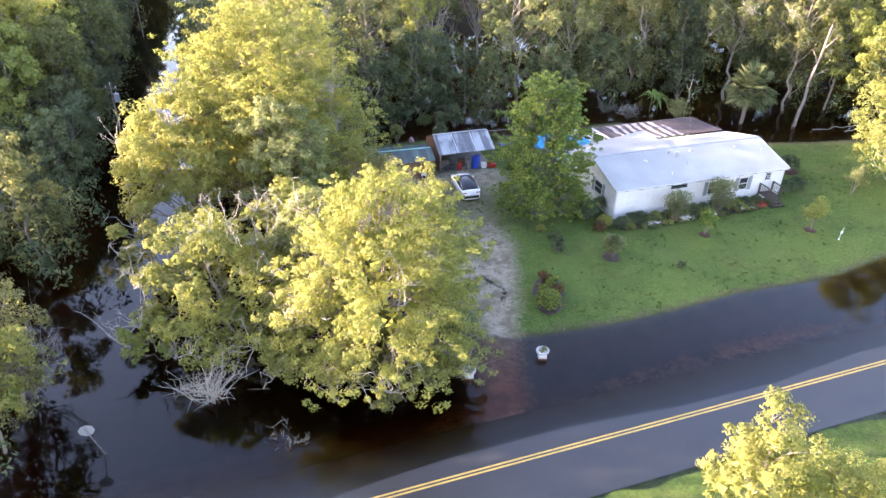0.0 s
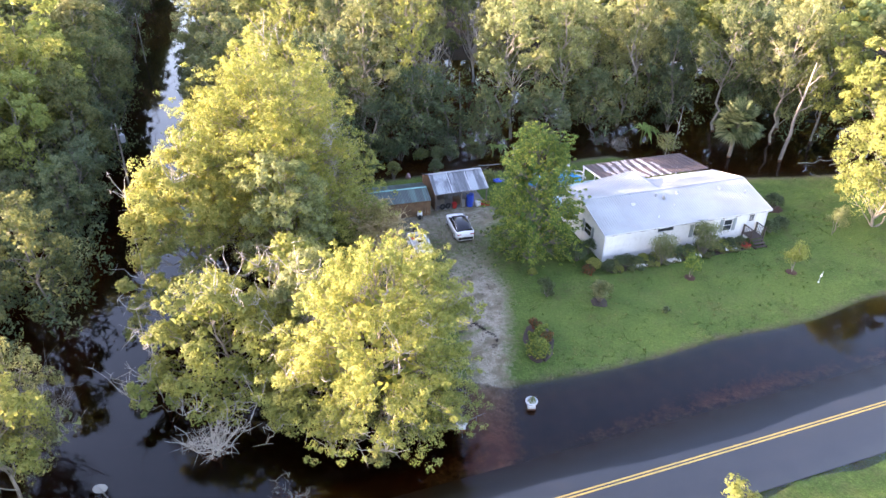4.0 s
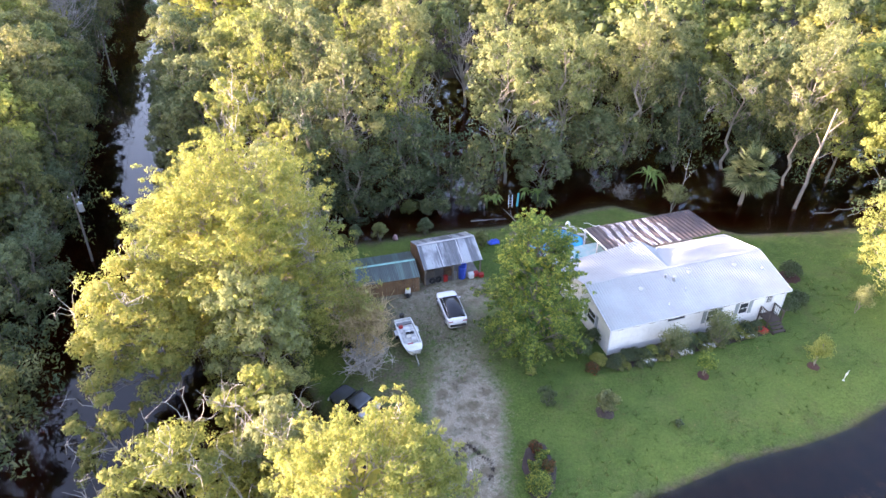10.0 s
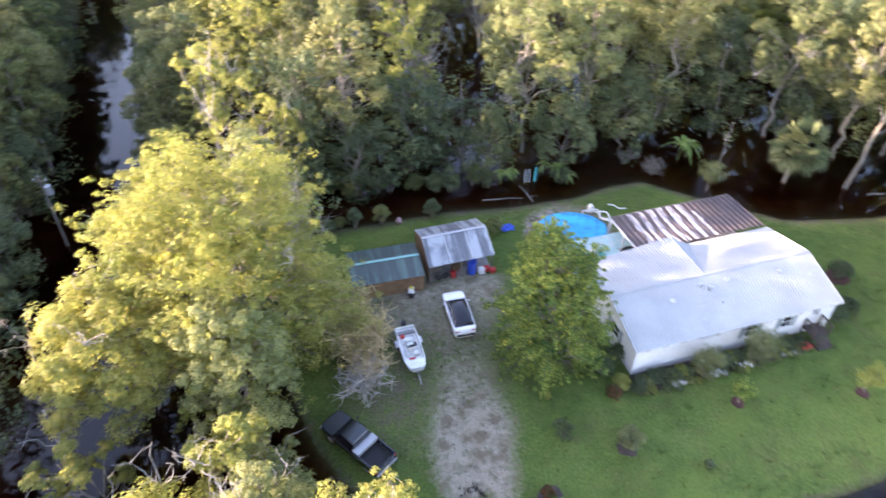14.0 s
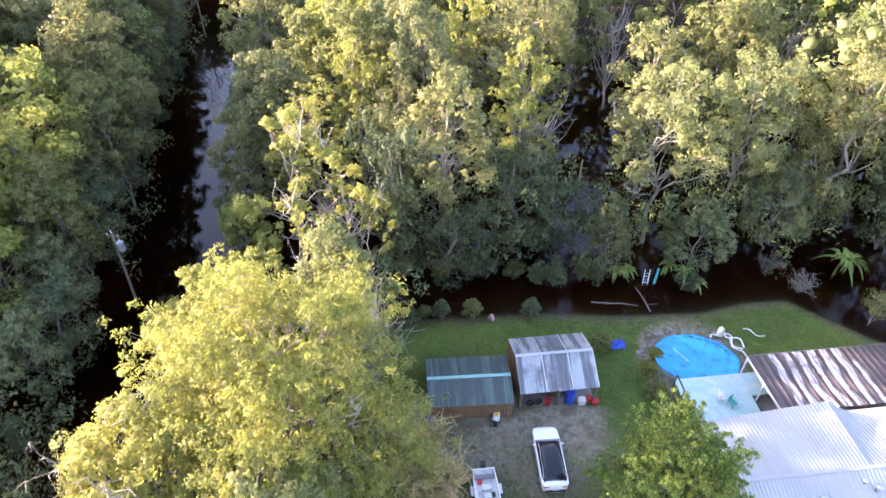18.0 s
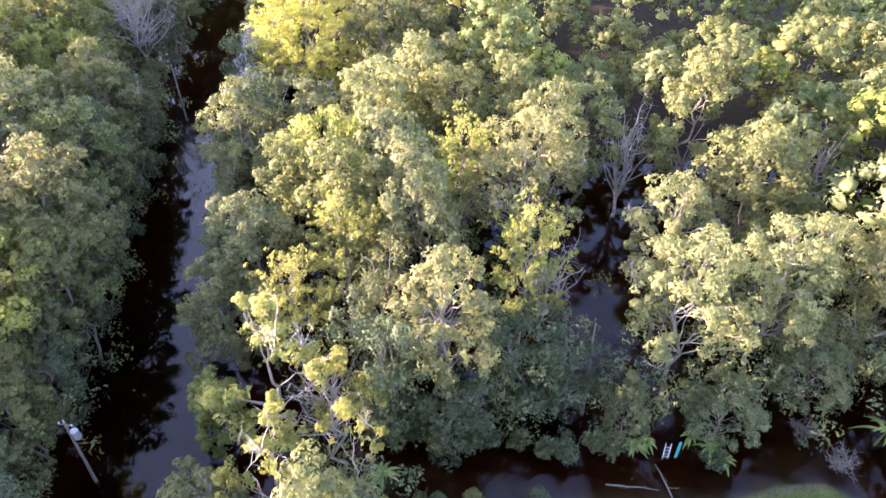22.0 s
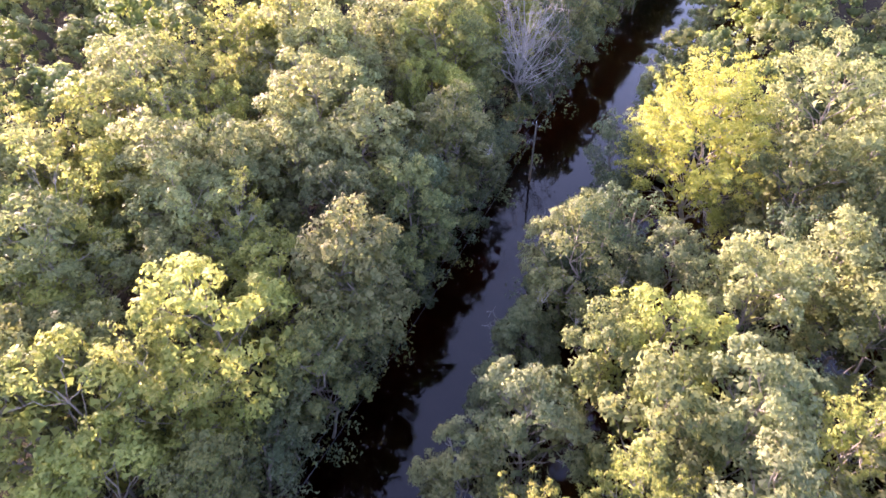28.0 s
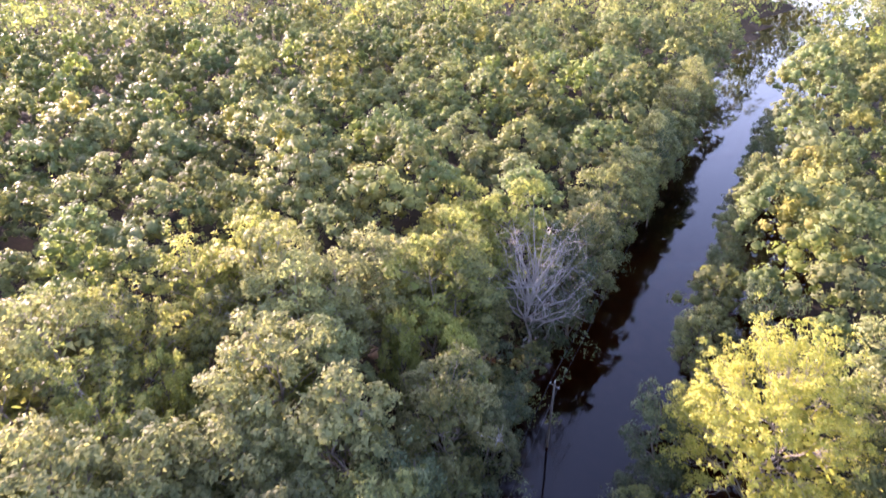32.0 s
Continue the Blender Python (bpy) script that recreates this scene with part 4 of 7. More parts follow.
for k, (x, y, h, w, mt) in enumerate(((-22.5, 63.5, 9, 6, leaf_olive), (-24.6, 71.0, 9, 5.5, leaf_bright), (-27.5, 79.0, 12, 8, leaf_olive), (-30.2, 87.0, 10, 7, leaf_sage), (-33.5, 94.0, 9, 7, leaf_sage), (-36.5, 102.0, 9, 6.5, leaf_sage), (-39.5, 108.5, 9, 6.5, leaf_sage), (-41.5, 128.0, 8, 6, leaf_sage))):
    apart("bank_tree", x, y, "sage-green tree leaning over the canal edge" if mt is leaf_sage else "olive tree leaning over the canal edge", 60 + k, h, w, mt, bark_pale, 32, 7, 56, 0.22, (-1.0, 0), 0.14, dead=0.1)
    TAKEN.append((x, y, 3.8))
TAKEN += [(-34.0, 110.0, 4.5), (-30.5, 113.0, 4.0), (-58.0, 119.0, 5.0), (4.0, 90.5, 4.0), (5.0, 97.0, 4.5), (5.0, 104.0, 4.5), (24.5, 98.5, 4.5), (-14.5, 54, 8.5), (-12, 31.5, 7), (-4, 30, 6), (36.4, 77.5, 7), (43.5, 76.5, 4), (26.5, 80.5, 4.5), (7.3, 75.5, 3), (13, 76, 3), (9.8, 75.5, 3), (2.9, 78.6, 4), (3.4, 75, 3), (-33, 65.5, 3.5), (-52.0, 116.5, 2.5), (-50.5, 112.5, 3.5), (-49.0, 108.0, 3), (-62, 126, 5), (-59.5, 121, 4), (-57.5, 117.5, 3.5), (-33.0, 122.5, 8.0), (-32, 115, 5), (-19.5, 47, 6), (-13.5, 62, 5)]
# the trees that stand out of the canopy: place, kind, height of the top, breadth
for x, y, i, top, broad in ((-45.2, 72.0, 8, 21.5, 12.5), (-44.0, 67.4, 5, 20.0, 11.0), (-45.0, 83.6, 2, 19.2, 11.5), (-56.0, 95.0, 2, 19.0, 12.5), (-54.8, 104.6, 9, 16.8, 11.5), (-62.0, 106.5, 8, 16.4, 5.0),
                            (-57.0, 108.8, 8, 16.8, 6.0), (-62.5, 78.0, 2, 21.5, 12.0), (-52.0, 88.0, 4, 17.5, 9.0), (-40.5, 77.0, 3, 15.5, 8.0), (-38.6, 66.5, 3, 14.5, 7.0), (-69.0, 88.0, 8, 18.0, 6.5), (-67.0, 93.5, 8, 16.0, 5.0),
                            (-23.0, 94.4, 8, 18.8, 10.0), (-15.8, 91.4, 4, 20.8, 10.5), (-10.4, 95.4, 5, 20.4, 8.5), (-20.2, 103.2, 2, 18.8, 11.0), (-25.6, 91.0, 3, 17.0, 9.0), (-18.0, 83.0, 5, 19.6, 8.5), (-20.6, 77.4, 5, 17.4, 8.5),
                            (-20.4, 71.4, 10, 17.2, 9.0), (-14.8, 69.2, 10, 15.8, 7.0), (-17.0, 64.2, 10, 16.4, 7.0), (-12.6, 65.8, 10, 15.0, 4.5), (-8.6, 77.6, 7, 20.0, 9.5), (-3.2, 83.4, 5, 20.8, 8.5), (-12.4, 86.0, 4, 20.4, 9.5),
                            (9.6, 81.6, 9, 19.5, 10.5), (9.0, 88.6, 7, 19.6, 8.5), (16.5, 85.0, 9, 19.0, 10.0), (24.5, 86.0, 1, 19.0, 9.0), (13.4, 78.4, 4, 8.6, 7.0), (5.8, 76.4, 4, 9.2, 4.0), (-2.6, 77.8, 6, 11.0, 7.5), (-8.0, 73.8, 6, 9.0, 6.5),
                            (1.5, 79.0, 6, 10.0, 7.0), (20.5, 82.6, 4, 9.5, 7.0), (-8.6, 125.6, 5, 20.0, 9.0), (-3.5, 101.0, 9, 19.5, 11.0), (-27.0, 103.0, 4, 16.0, 9.0), (49.0, 81.0, 8, 17.0, 10.0), (52.0, 74.0, 8, 16.0, 10.0), (43.5, 80.5, 9, 19.0, 9.0)):
    kind = woods[i]
    kind.plant(x, y, broad / kind.breadth, x * 1.7, squash=top / kind.stature * kind.breadth / broad)
    UNDER.append((x, y))
    TAKEN.append((x, y, 0.36 * broad + 1.2))
# low growth round the bare tree on the bank
for k, (c, y, i, top, broad) in enumerate(((-11.0, 111.5, 6, 9.5, 6.0), (-11.6, 115.5, 3, 6.5, 5.0), (-11.3, 119.5, 6, 5.5, 4.5), (-12.0, 123.5, 3, 5.0, 4.5), (-14.2, 112.5, 3, 13.5, 7.0), (-15.0, 117.5, 6, 10.0, 6.5),
                                           (-18.0, 121.5, 3, 10.5, 7.0), (-18.5, 126.5, 4, 12.0, 7.0), (-11.8, 128.0, 6, 9.0, 6.0))):
    kind = woods[i]
    x = float(canal_x(y)) + c
    kind.plant(x, y, broad / kind.breadth, k * 1.9, squash=top / kind.stature * kind.breadth / broad)
    UNDER.append((x, y))
# shaded lower trees that lean over the water from either bank; dark-leaved kinds carry the shade
lean = [(-9.6 + 0.5 * math.sin(y * 1.7), y, (6, 4, 3)[k % 3], 10.5 + 2.5 * math.sin(y * 2.3), 6.4) for k, y in enumerate(np.arange(59.0, 108, 3.7))]
lean += [(3.7 + 0.6 * math.sin(y * 1.3), y, (4, 3, 6)[k % 3], 9.0 + 1.5 * math.sin(y * 2.9), 5.8) for k, y in enumerate(np.arange(94.0, 120, 4.4))]
for k, (c, y, i, top, broad) in enumerate(lean):
    kind = woods[i]
    x = float(canal_x(y)) + c
    kind.plant(x, y, broad / kind.breadth, k * 2.3, squash=top / kind.stature * kind.breadth / broad)
    UNDER.append((x, y))
# tall rows along both banks of the canal
for k, y in enumerate(np.arange(76, 214, 4.4)):
    if 109 < y < 126:
        continue
    x = float(canal_x(y)) - 10.8 + rng.uniform(-0.7, 0.5)
    if 84 < y < 126 and not free(x, y) and math.hypot(x + 52.0, y - 116.5) > 3.0:
        woods[(3, 6)[k % 2]].plant(x - 0.6, y, rng.uniform(0.66, 0.76), k * 2.1, squash=1.35)
    if free(x, y):
        woods[(3, 6, 2, 4)[k % 4]].plant(x, y, rng.uniform(0.9, 1.05), k * 2.1, squash=1.05)
        TAKEN.append((x, y, 3.2))
    UNDER.append((x, y))
    x = float(canal_x(y)) + 5.8 + rng.uniform(-0.6, 0.6)
    if free(x, y) and y > 108 and k % 2:
        woods[(4, 2, 4)[k % 3]].plant(x, y, rng.uniform(0.5, 0.75), k * 1.3)
        TAKEN.append((x, y, 3.0))
planted, spots = scatter_woods()
far_woods(spots)
undergrowth()
print("trees", planted, "far", len(spots))

# ---------------------------------------------------------------- building materials
white_wall = worn("white_siding", (0.70, 0.69, 0.66), 0.7, 0, 0.10, 2, 0.1, (0.42, 0.40, 0.34), 0.4)
white_trim = worn("white_trim", (0.58, 0.58, 0.57), 0.6, 0, 0.08, 3, 0.1)
white_metal = worn("white_metal_roof", (0.335, 0.352, 0.342), 0.6, 0.0, 0.16, 1.2, 0.06, (0.33, 0.32, 0.30), 0.45)
glass_dark = worn("window_glass", (0.035, 0.04, 0.045), 0.08, 0, 0.2, 1, 0.0)
grey_shutter = worn("grey_shutter", (0.24, 0.27, 0.27), 0.7)
dark_deck = worn("dark_stained_wood", (0.055, 0.04, 0.033), 0.75, 0, 0.35, 5, 0.4)
plank_brown = worn("weathered_plank", (0.20, 0.115, 0.06), 0.8, 0, 0.4, 4, 0.5, (0.08, 0.06, 0.045), 0.5)
old_post = worn("old_post", (0.18, 0.15, 0.12), 0.85, 0, 0.35, 5, 0.4)
turquoise = worn("turquoise_deck_paint", (0.33, 0.52, 0.52), 0.55, 0, 0.18, 1.6, 0.15, (0.58, 0.60, 0.57), 0.8)
pool_blue = worn("blue_pool_cover", (0.006, 0.33, 0.62), 0.35, 0, 0.2, 1.6, 0.3, (0.008, 0.07, 0.26), 0.8)
pool_side = worn("pool_wall", (0.42, 0.47, 0.52), 0.5)
hose_white = worn("white_plastic", (0.72, 0.72, 0.68), 0.5)
black_rubber = worn("black_rubber", (0.02, 0.02, 0.021), 0.8)
stone = worn("grey_stone", (0.24, 0.22, 0.20), 0.9, 0, 0.3, 4, 0.5)
mulch = worn("red_mulch", (0.06, 0.022, 0.016), 0.95, 0, 0.5, 14, 1.0)
black_mulch = worn("dark_mulch", (0.05, 0.035, 0.03), 0.95, 0, 0.5, 14, 1.0)
steel = worn("galvanised_steel", (0.5, 0.5, 0.5), 0.4, 0.9, 0.2, 6, 0.1)
red_plastic = worn("red_plastic", (0.45, 0.03, 0.025), 0.45)
blue_plastic = worn("blue_plastic", (0.02, 0.07, 0.42), 0.45)
yellow_plastic = worn("yellow_plastic", (0.65, 0.55, 0.04), 0.5)
petal_white = worn("white_petals", (0.8, 0.8, 0.77), 0.7)
petal_red = worn("red_petals", (0.5, 0.05, 0.035), 0.7)
teal_plastic = worn("teal_plastic", (0.03, 0.33, 0.30), 0.5)


def streaked(name, base, bright, along, width, cover, metal=0.3):
    """Sheet metal with long streaks down the slope: along is the axis of the streaks."""
    m = Nodes(name)
    st = (1.0 / width, 0.12, 0.12) if along == "y" else (0.12, 1.0 / width, 0.12)
    big = m.noise(m.coord(stretch=st), 1.0, 5, 0.65)
    fine = m.noise(m.coord(stretch=tuple(6 * s for s in st)), 1.0, 4)
    cloud = m.noise(m.coord(), 0.45, 3)
    mask = m.ramp(big, (cover - 0.03, (0, 0, 0)), (cover + 0.05, (1, 1, 1)))
    mask = m.mix(1.0, mask, m.ramp(cloud, (0.36, (0.15,) * 3), (0.5, (1, 1, 1))), "MULTIPLY")
    dark = m.mix(0.5, base, m.ramp(fine, (0.3, tuple(c * 0.5 for c in base)), (0.7, tuple(c * 1.5 for c in base))))
    lite = m.mix(0.4, bright, m.ramp(fine, (0.3, tuple(c * 0.75 for c in bright)), (0.7, bright)))
    m.base(m.mix(mask, dark, lite))
    m.gloss(0.5, metal)
    m.bump(fine, 0.1, 0.01)
    return m.mat




def porch_material():
    """Grimy brown sheet metal with washed, pale strips down the slope."""
    m = Nodes("stained_porch_roof")
    v = m.coord()
    w = m.add("TexWave", wave_type="BANDS", bands_direction="X")
    w.inputs["Scale"].default_value, w.inputs["Distortion"].default_value, w.inputs["Detail"].default_value, w.inputs["Detail Scale"].default_value = 0.32, 4.6, 5.0, 0.9
    m.link(v, w.inputs["Vector"])
    strip = m.ramp(w.outputs[1], (0.42, (0, 0, 0)), (0.52, (1, 1, 1)))
    sep = m.add("SeparateXYZ")
    m.link(v, sep.inputs[0])
    east = m.add("MapRange")
    east.inputs["From Min"].default_value, east.inputs["From Max"].default_value, east.inputs["To Min"].default_value, east.inputs["To Max"].default_value = 12.0, 15.5, 0.5, -0.5
    m.link(sep.outputs[0], east.inputs["Value"])
    add = m.add("Math", operation="ADD")
    m.link(east.outputs[0], add.inputs[0])
    m.link(m.noise(v, 0.5, 3), add.inputs[1])
    edge = m.add("MapRange")
    edge.inputs["From Min"].default_value, edge.inputs["From Max"].default_value = 6.5, 7.1
    m.link(sep.outputs[0], edge.inputs["Value"])
    mask = m.mix(1.0, strip, m.ramp(add.outputs[0], (0.55, (0.0,) * 3), (0.68, (1, 1, 1))), "MULTIPLY")
    fine = m.noise(m.coord(stretch=(5.0, 0.8, 0.8)), 1.0, 6, 0.7)
    dark = m.ramp(fine, (0.3, (0.035, 0.027, 0.027)), (0.7, (0.10, 0.075, 0.074)))
    pale = m.ramp(fine, (0.3, (0.30, 0.28, 0.28)), (0.7, (0.50, 0.47, 0.47)))
    mask = m.mix(1.0, mask, m.ramp(m.noise(v, 1.3, 5, 0.7), (0.36, (0.1,) * 3), (0.48, (1, 1, 1))), "MULTIPLY")
    mask = m.mix(1.0, mask, edge.outputs[0], "MULTIPLY")
    m.base(m.mix(mask, dark, pale))
    m.gloss(0.6)
    m.bump(fine, 0.1, 0.01)
    return m.mat


porch_metal = porch_material()
shed_metal = streaked("weathered_zinc", (0.12, 0.13, 0.14), (0.36, 0.39, 0.40), "y", 0.5, 0.47, 0.3)
green_metal = streaked("green_ribbed_roof", (0.05, 0.07, 0.065), (0.085, 0.145, 0.13), "y", 0.25, 0.5, 0.1)
ridge_green = worn("ridge_cap_green", (0.20, 0.42, 0.38), 0.5)


def ribbed(name, a0, a1, b0, b1, zf, mat, parent, pitch=0.25, rib=0.03, nb=6, label=""):
    """One ribbed sheet over a0..a1 by b0..b1, lying on the surface zf(a, b)."""
    pr = ((0.0, 1.0), (0.14, 1.0), (0.30, 0.0), (0.84, 0.0))
    cols = [(a0 + (i + p) * pitch, h * rib) for i in range(int(round((a1 - a0) / pitch))) for p, h in pr] + [(a1, rib)]
    rows = np.linspace(b0, b1, nb)
    v = [(a, b, zf(a, b) + h) for a, h in cols for b in rows]
    f = [(i * nb + j, i * nb + nb + j, i * nb + nb + j + 1, i * nb + j + 1) for i in range(len(cols) - 1) for j in range(nb - 1)]
    return put(name, mesh_np(name, v, f, mat), parent, label=label)


def wall_mesh(length, z0, z1, thick, holes):
    """A wall along x with real openings: holes are (x0, x1, z0, z1)."""
    xs = sorted({0.0, length, *[h[0] for h in holes], *[h[1] for h in holes]})
    zs = sorted({z0, z1, *[h[2] for h in holes], *[h[3] for h in holes]})
    bm = bmesh.new()
    for x0, x1 in zip(xs, xs[1:]):
        for a, b in zip(zs, zs[1:]):
            mx, mz = (x0 + x1) / 2, (a + b) / 2
            if not any(h[0] < mx < h[1] and h[2] < mz < h[3] for h in holes):
                box(bm, x0, x1, 0, thick, a, b)
    bmesh.ops.remove_doubles(bm, verts=bm.verts, dist=0.0005)
    return bm


def window_in(parent, m, w, h, shutters=False, bars=1):
    """A framed window with glass; its middle is at m, and -y looks outwards."""
    bm = bmesh.new()
    for x0, x1, z0, z1 in ((-w / 2, w / 2, -h / 2, -h / 2 + 0.07), (-w / 2, w / 2, h / 2 - 0.07, h / 2), (-w / 2, -w / 2 + 0.07, -h / 2 + 0.07, h / 2 - 0.07), (w / 2 - 0.07, w / 2, -h / 2 + 0.07, h / 2 - 0.07)):
        box(bm, x0, x1, -0.04, 0.06, z0, z1)
    win = part("window", bm, white_trim, parent, m=m)
    part("pane", block(-w / 2 + 0.07, w / 2 - 0.07, 0.0, 0.012, -h / 2 + 0.07, h / 2 - 0.07), glass_dark, win, "dark glass")
    for i in range(bars):
        z = -h / 2 + h * (i + 1) / (bars + 1)
        part("glazing_bar", block(-w / 2 + 0.07, w / 2 - 0.07, -0.03, -0.003, z - 0.025, z + 0.025), white_trim, win)
    if shutters:
        for s in (-1, 1):
            x = s * (w / 2 + 0.22)
            bm = block(x - 0.18, x + 0.18, -0.045, -0.003, -h / 2 - 0.05, h / 2 + 0.05)
            for k in range(9):
                z = -h / 2 + 0.06 + k * (h - 0.12) / 8
                box(bm, x - 0.15, x + 0.15, -0.06, -0.045, z - 0.03, z + 0.02)
            part("shutter", bm, grey_shutter, win, "grey louvred shutter")
    return win


# ---------------------------------------------------------------- house
HOUSE = pose(15.0, 50.4, 0, 0, 0, 16.6)
LEN, DEP, EAVE, RIDGE = 18.0, 9.5, 3.0, 4.25
house = thing("house", HOUSE, "white single-storey mobile home with ribbed white metal roof", "house")
W0, W1 = 0.3, LEN - 0.3
front_holes = [(5.6, 7.4, 2.25, 2.75), (9.6, 10.7, 1.25, 2.5), (12.9, 13.9, 1.25, 2.5), (15.6, 16.5, 0.75, 2.78)]
part("wall", wall_mesh(W1 - W0, 0, EAVE - 0.02, 0.16, [(a - W0, b - W0, c, d) for a, b, c, d in front_holes]), white_wall, house, m=pose(W0, 0.3, 0))
part("wall", wall_mesh(W1 - W0, 0, EAVE - 0.02, 0.16, [(3.0, 4.0, 1.2, 2.4), (12.5, 14.3, 0.5, 2.6)]), white_wall, house, m=pose(W1, DEP - 0.3, 0, 0, 0, 180))
for side, x, rz, holes in (("w", W0, -90, [(4.9, 6.3, 1.2, 2.4)]), ("e", W1, 90, [(3.8, 4.8, 1.2, 2.4)])):
    bm = wall_mesh(DEP - 0.92, 0, EAVE - 0.02, 0.16, holes)
    g = [bm.verts.new(p) for p in ((0, 0, EAVE - 0.02), (DEP - 0.92, 0, EAVE - 0.02), ((DEP - 0.92) / 2, 0, RIDGE - 0.14), (0, 0.16, EAVE - 0.02), (DEP - 0.92, 0.16, EAVE - 0.02), ((DEP - 0.92) / 2, 0.16, RIDGE - 0.14))]
    for q in ((0, 1, 2), (5, 4, 3), (0, 2, 5, 3), (2, 1, 4, 5)):
        bm.faces.new([g[i] for i in q])
    part("wall", bm, white_wall, house, m=pose(x, DEP - 0.46 if side == "w" else 0.46, 0, 0, 0, rz))
window_in(house, pose(W0, DEP - 0.46 - 5.6, 1.8, 0, 0, -90), 1.4, 1.2, True)
window_in(house, pose(W1, 0.46 + 4.3, 1.8, 0, 0, 90), 1.0, 1.2)
window_in(house, pose(6.5, 0.3, 2.5), 1.8, 0.5, False, 0)
window_in(house, pose(10.15, 0.3, 1.875), 1.1, 1.25, True)
window_in(house, pose(13.4, 0.3, 1.875), 1.0, 1.25, True)
window_in(house, pose(W1 - 3.5, DEP - 0.3, 1.8, 0, 0, 180), 1.0, 1.2)
door = part("door", block(-0.45, 0.45, -0.02, 0.04, -1.01, 1.01, 0.01), white_trim, house, "white door with a small paned window", pose(16.05, 0.33, 1.765))
part("pane", block(-0.24, 0.24, -0.03, -0.021, 0.15, 0.8), glass_dark, door, "dark glass")
for i in (-0.08, 0.08):
    part("glazing_bar", block(i - 0.012, i + 0.012, -0.045, -0.031, 0.15, 0.8), white_trim, door)
for z in (0.37, 0.58):
    part("glazing_bar", block(-0.24, 0.24, -0.06, -0.046, z - 0.012, z + 0.012), white_trim, door)
part("door_handle", bar((0.36, -0.02, -0.05), (0.36, -0.09, -0.05), 0.03), steel, door, "steel knob")
part("patio_door", block(-0.9, 0.9, -0.02, 0.03, 0.0, 2.1), glass_dark, house, "dark sliding glass door", pose(W1 - 13.4, DEP - 0.36, 0.5))
part("floor", block(W0 + 0.2, W1 - 0.2, 0.5, DEP - 0.5, 0.35, 0.5), dark_deck, house)
part("skirting", block(W0 - 0.03, W1 + 0.03, 0.27, 0.297, 0.0, 0.62), white_trim, house)
for a in (W0, W1):
    part("corner_trim", block(a - 0.07, a + 0.07, 0.255, 0.268, 0.63, EAVE - 0.03), white_trim, house)
part("fascia", block(0.02, LEN - 0.02, 0.0, 0.03, EAVE - 0.16, EAVE - 0.01), white_trim, house)
part("soffit", block(0.02, LEN - 0.02, 0.032, 0.295, EAVE - 0.1, EAVE - 0.07), white_trim, house)
for i, a in enumerate(np.linspace(1.0, LEN - 1.0, 12)):
    part("gutter_bracket", block(a - 0.3, a + 0.25, -0.02, -0.002, EAVE - 0.14, EAVE - 0.10), old_post, house)
ROOFX = 8.3


def roof_south(a, b):
    return EAVE + (RIDGE - EAVE) * b / (DEP / 2)


def roof_north(a, b):
    u = (b - DEP / 2) / (DEP / 2)
    main = RIDGE - (RIDGE - EAVE) * u
    top = RIDGE - 0.22 * u
    if a <= ROOFX:
        return top - (ROOFX - a) / ROOFX * (top - EAVE) * u
    return max(main, top - (a - ROOFX) * 0.6)


for i in range(18):
    ribbed("roof_panel", i, i + 1.0, 0.0, DEP / 2, roof_south, white_metal, house)
    ribbed("roof_panel", i, i + 1.0, DEP / 2, DEP + (0.25 if i < 9 else 0.0), roof_north, white_metal, house, nb=10)
part("ridge_cap", block(0, LEN, DEP / 2 - 0.13, DEP / 2 + 0.13, RIDGE + 0.008, RIDGE + 0.034, 0.01), white_metal, house)
for a in (0.0, LEN - 0.05):
    for b0, z0, b1, z1 in ((0, EAVE, DEP / 2, RIDGE), (DEP / 2, RIDGE, DEP, EAVE)):
        bm = bmesh.new()
        vs = [bm.verts.new((x, b, z + dz)) for x in (a, a + 0.05) for b, z in ((b0, z0), (b1, z1)) for dz in (-0.14, 0.03)]
        bmesh.ops.convex_hull(bm, input=vs)
        part("rake_trim", bm, white_trim, house)
for a, b, r, h in ((8.0, 3.4, 0.14, 0.45), (7.4, 3.9, 0.1, 0.3), (4.6, 3.2, 0.16, 0.12), (9.8, 3.9, 0.16, 0.12), (14.4, 3.7, 0.16, 0.12), (8.4, 2.2, 0.06, 0.25), (16.6, 2.6, 0.05, 0.3), (6.2, 1.2, 0.06, 0.18)):
    z = roof_south(a, b)
    bm = bar((a, b, z - 0.02), (a, b, z + h), r, r * 0.85, n=12)
    v = part("roof_vent", bm, steel if h > 0.2 else white_trim, house, "grey metal roof vent")
    part("vent_cap", bar((a, b, z + h), (a, b, z + h + 0.07), r * 1.5, r * 0.7, n=12), steel, v)

# porch roof behind the house
PZ0, PZ1 = 3.02, 2.62
px0, px1, py0, py1 = 5.6, LEN - 0.1, DEP + 0.3, 15.0


def porch_z(a, b):
    return PZ0 + (PZ1 - PZ0) * (b - py0) / (py1 - py0)


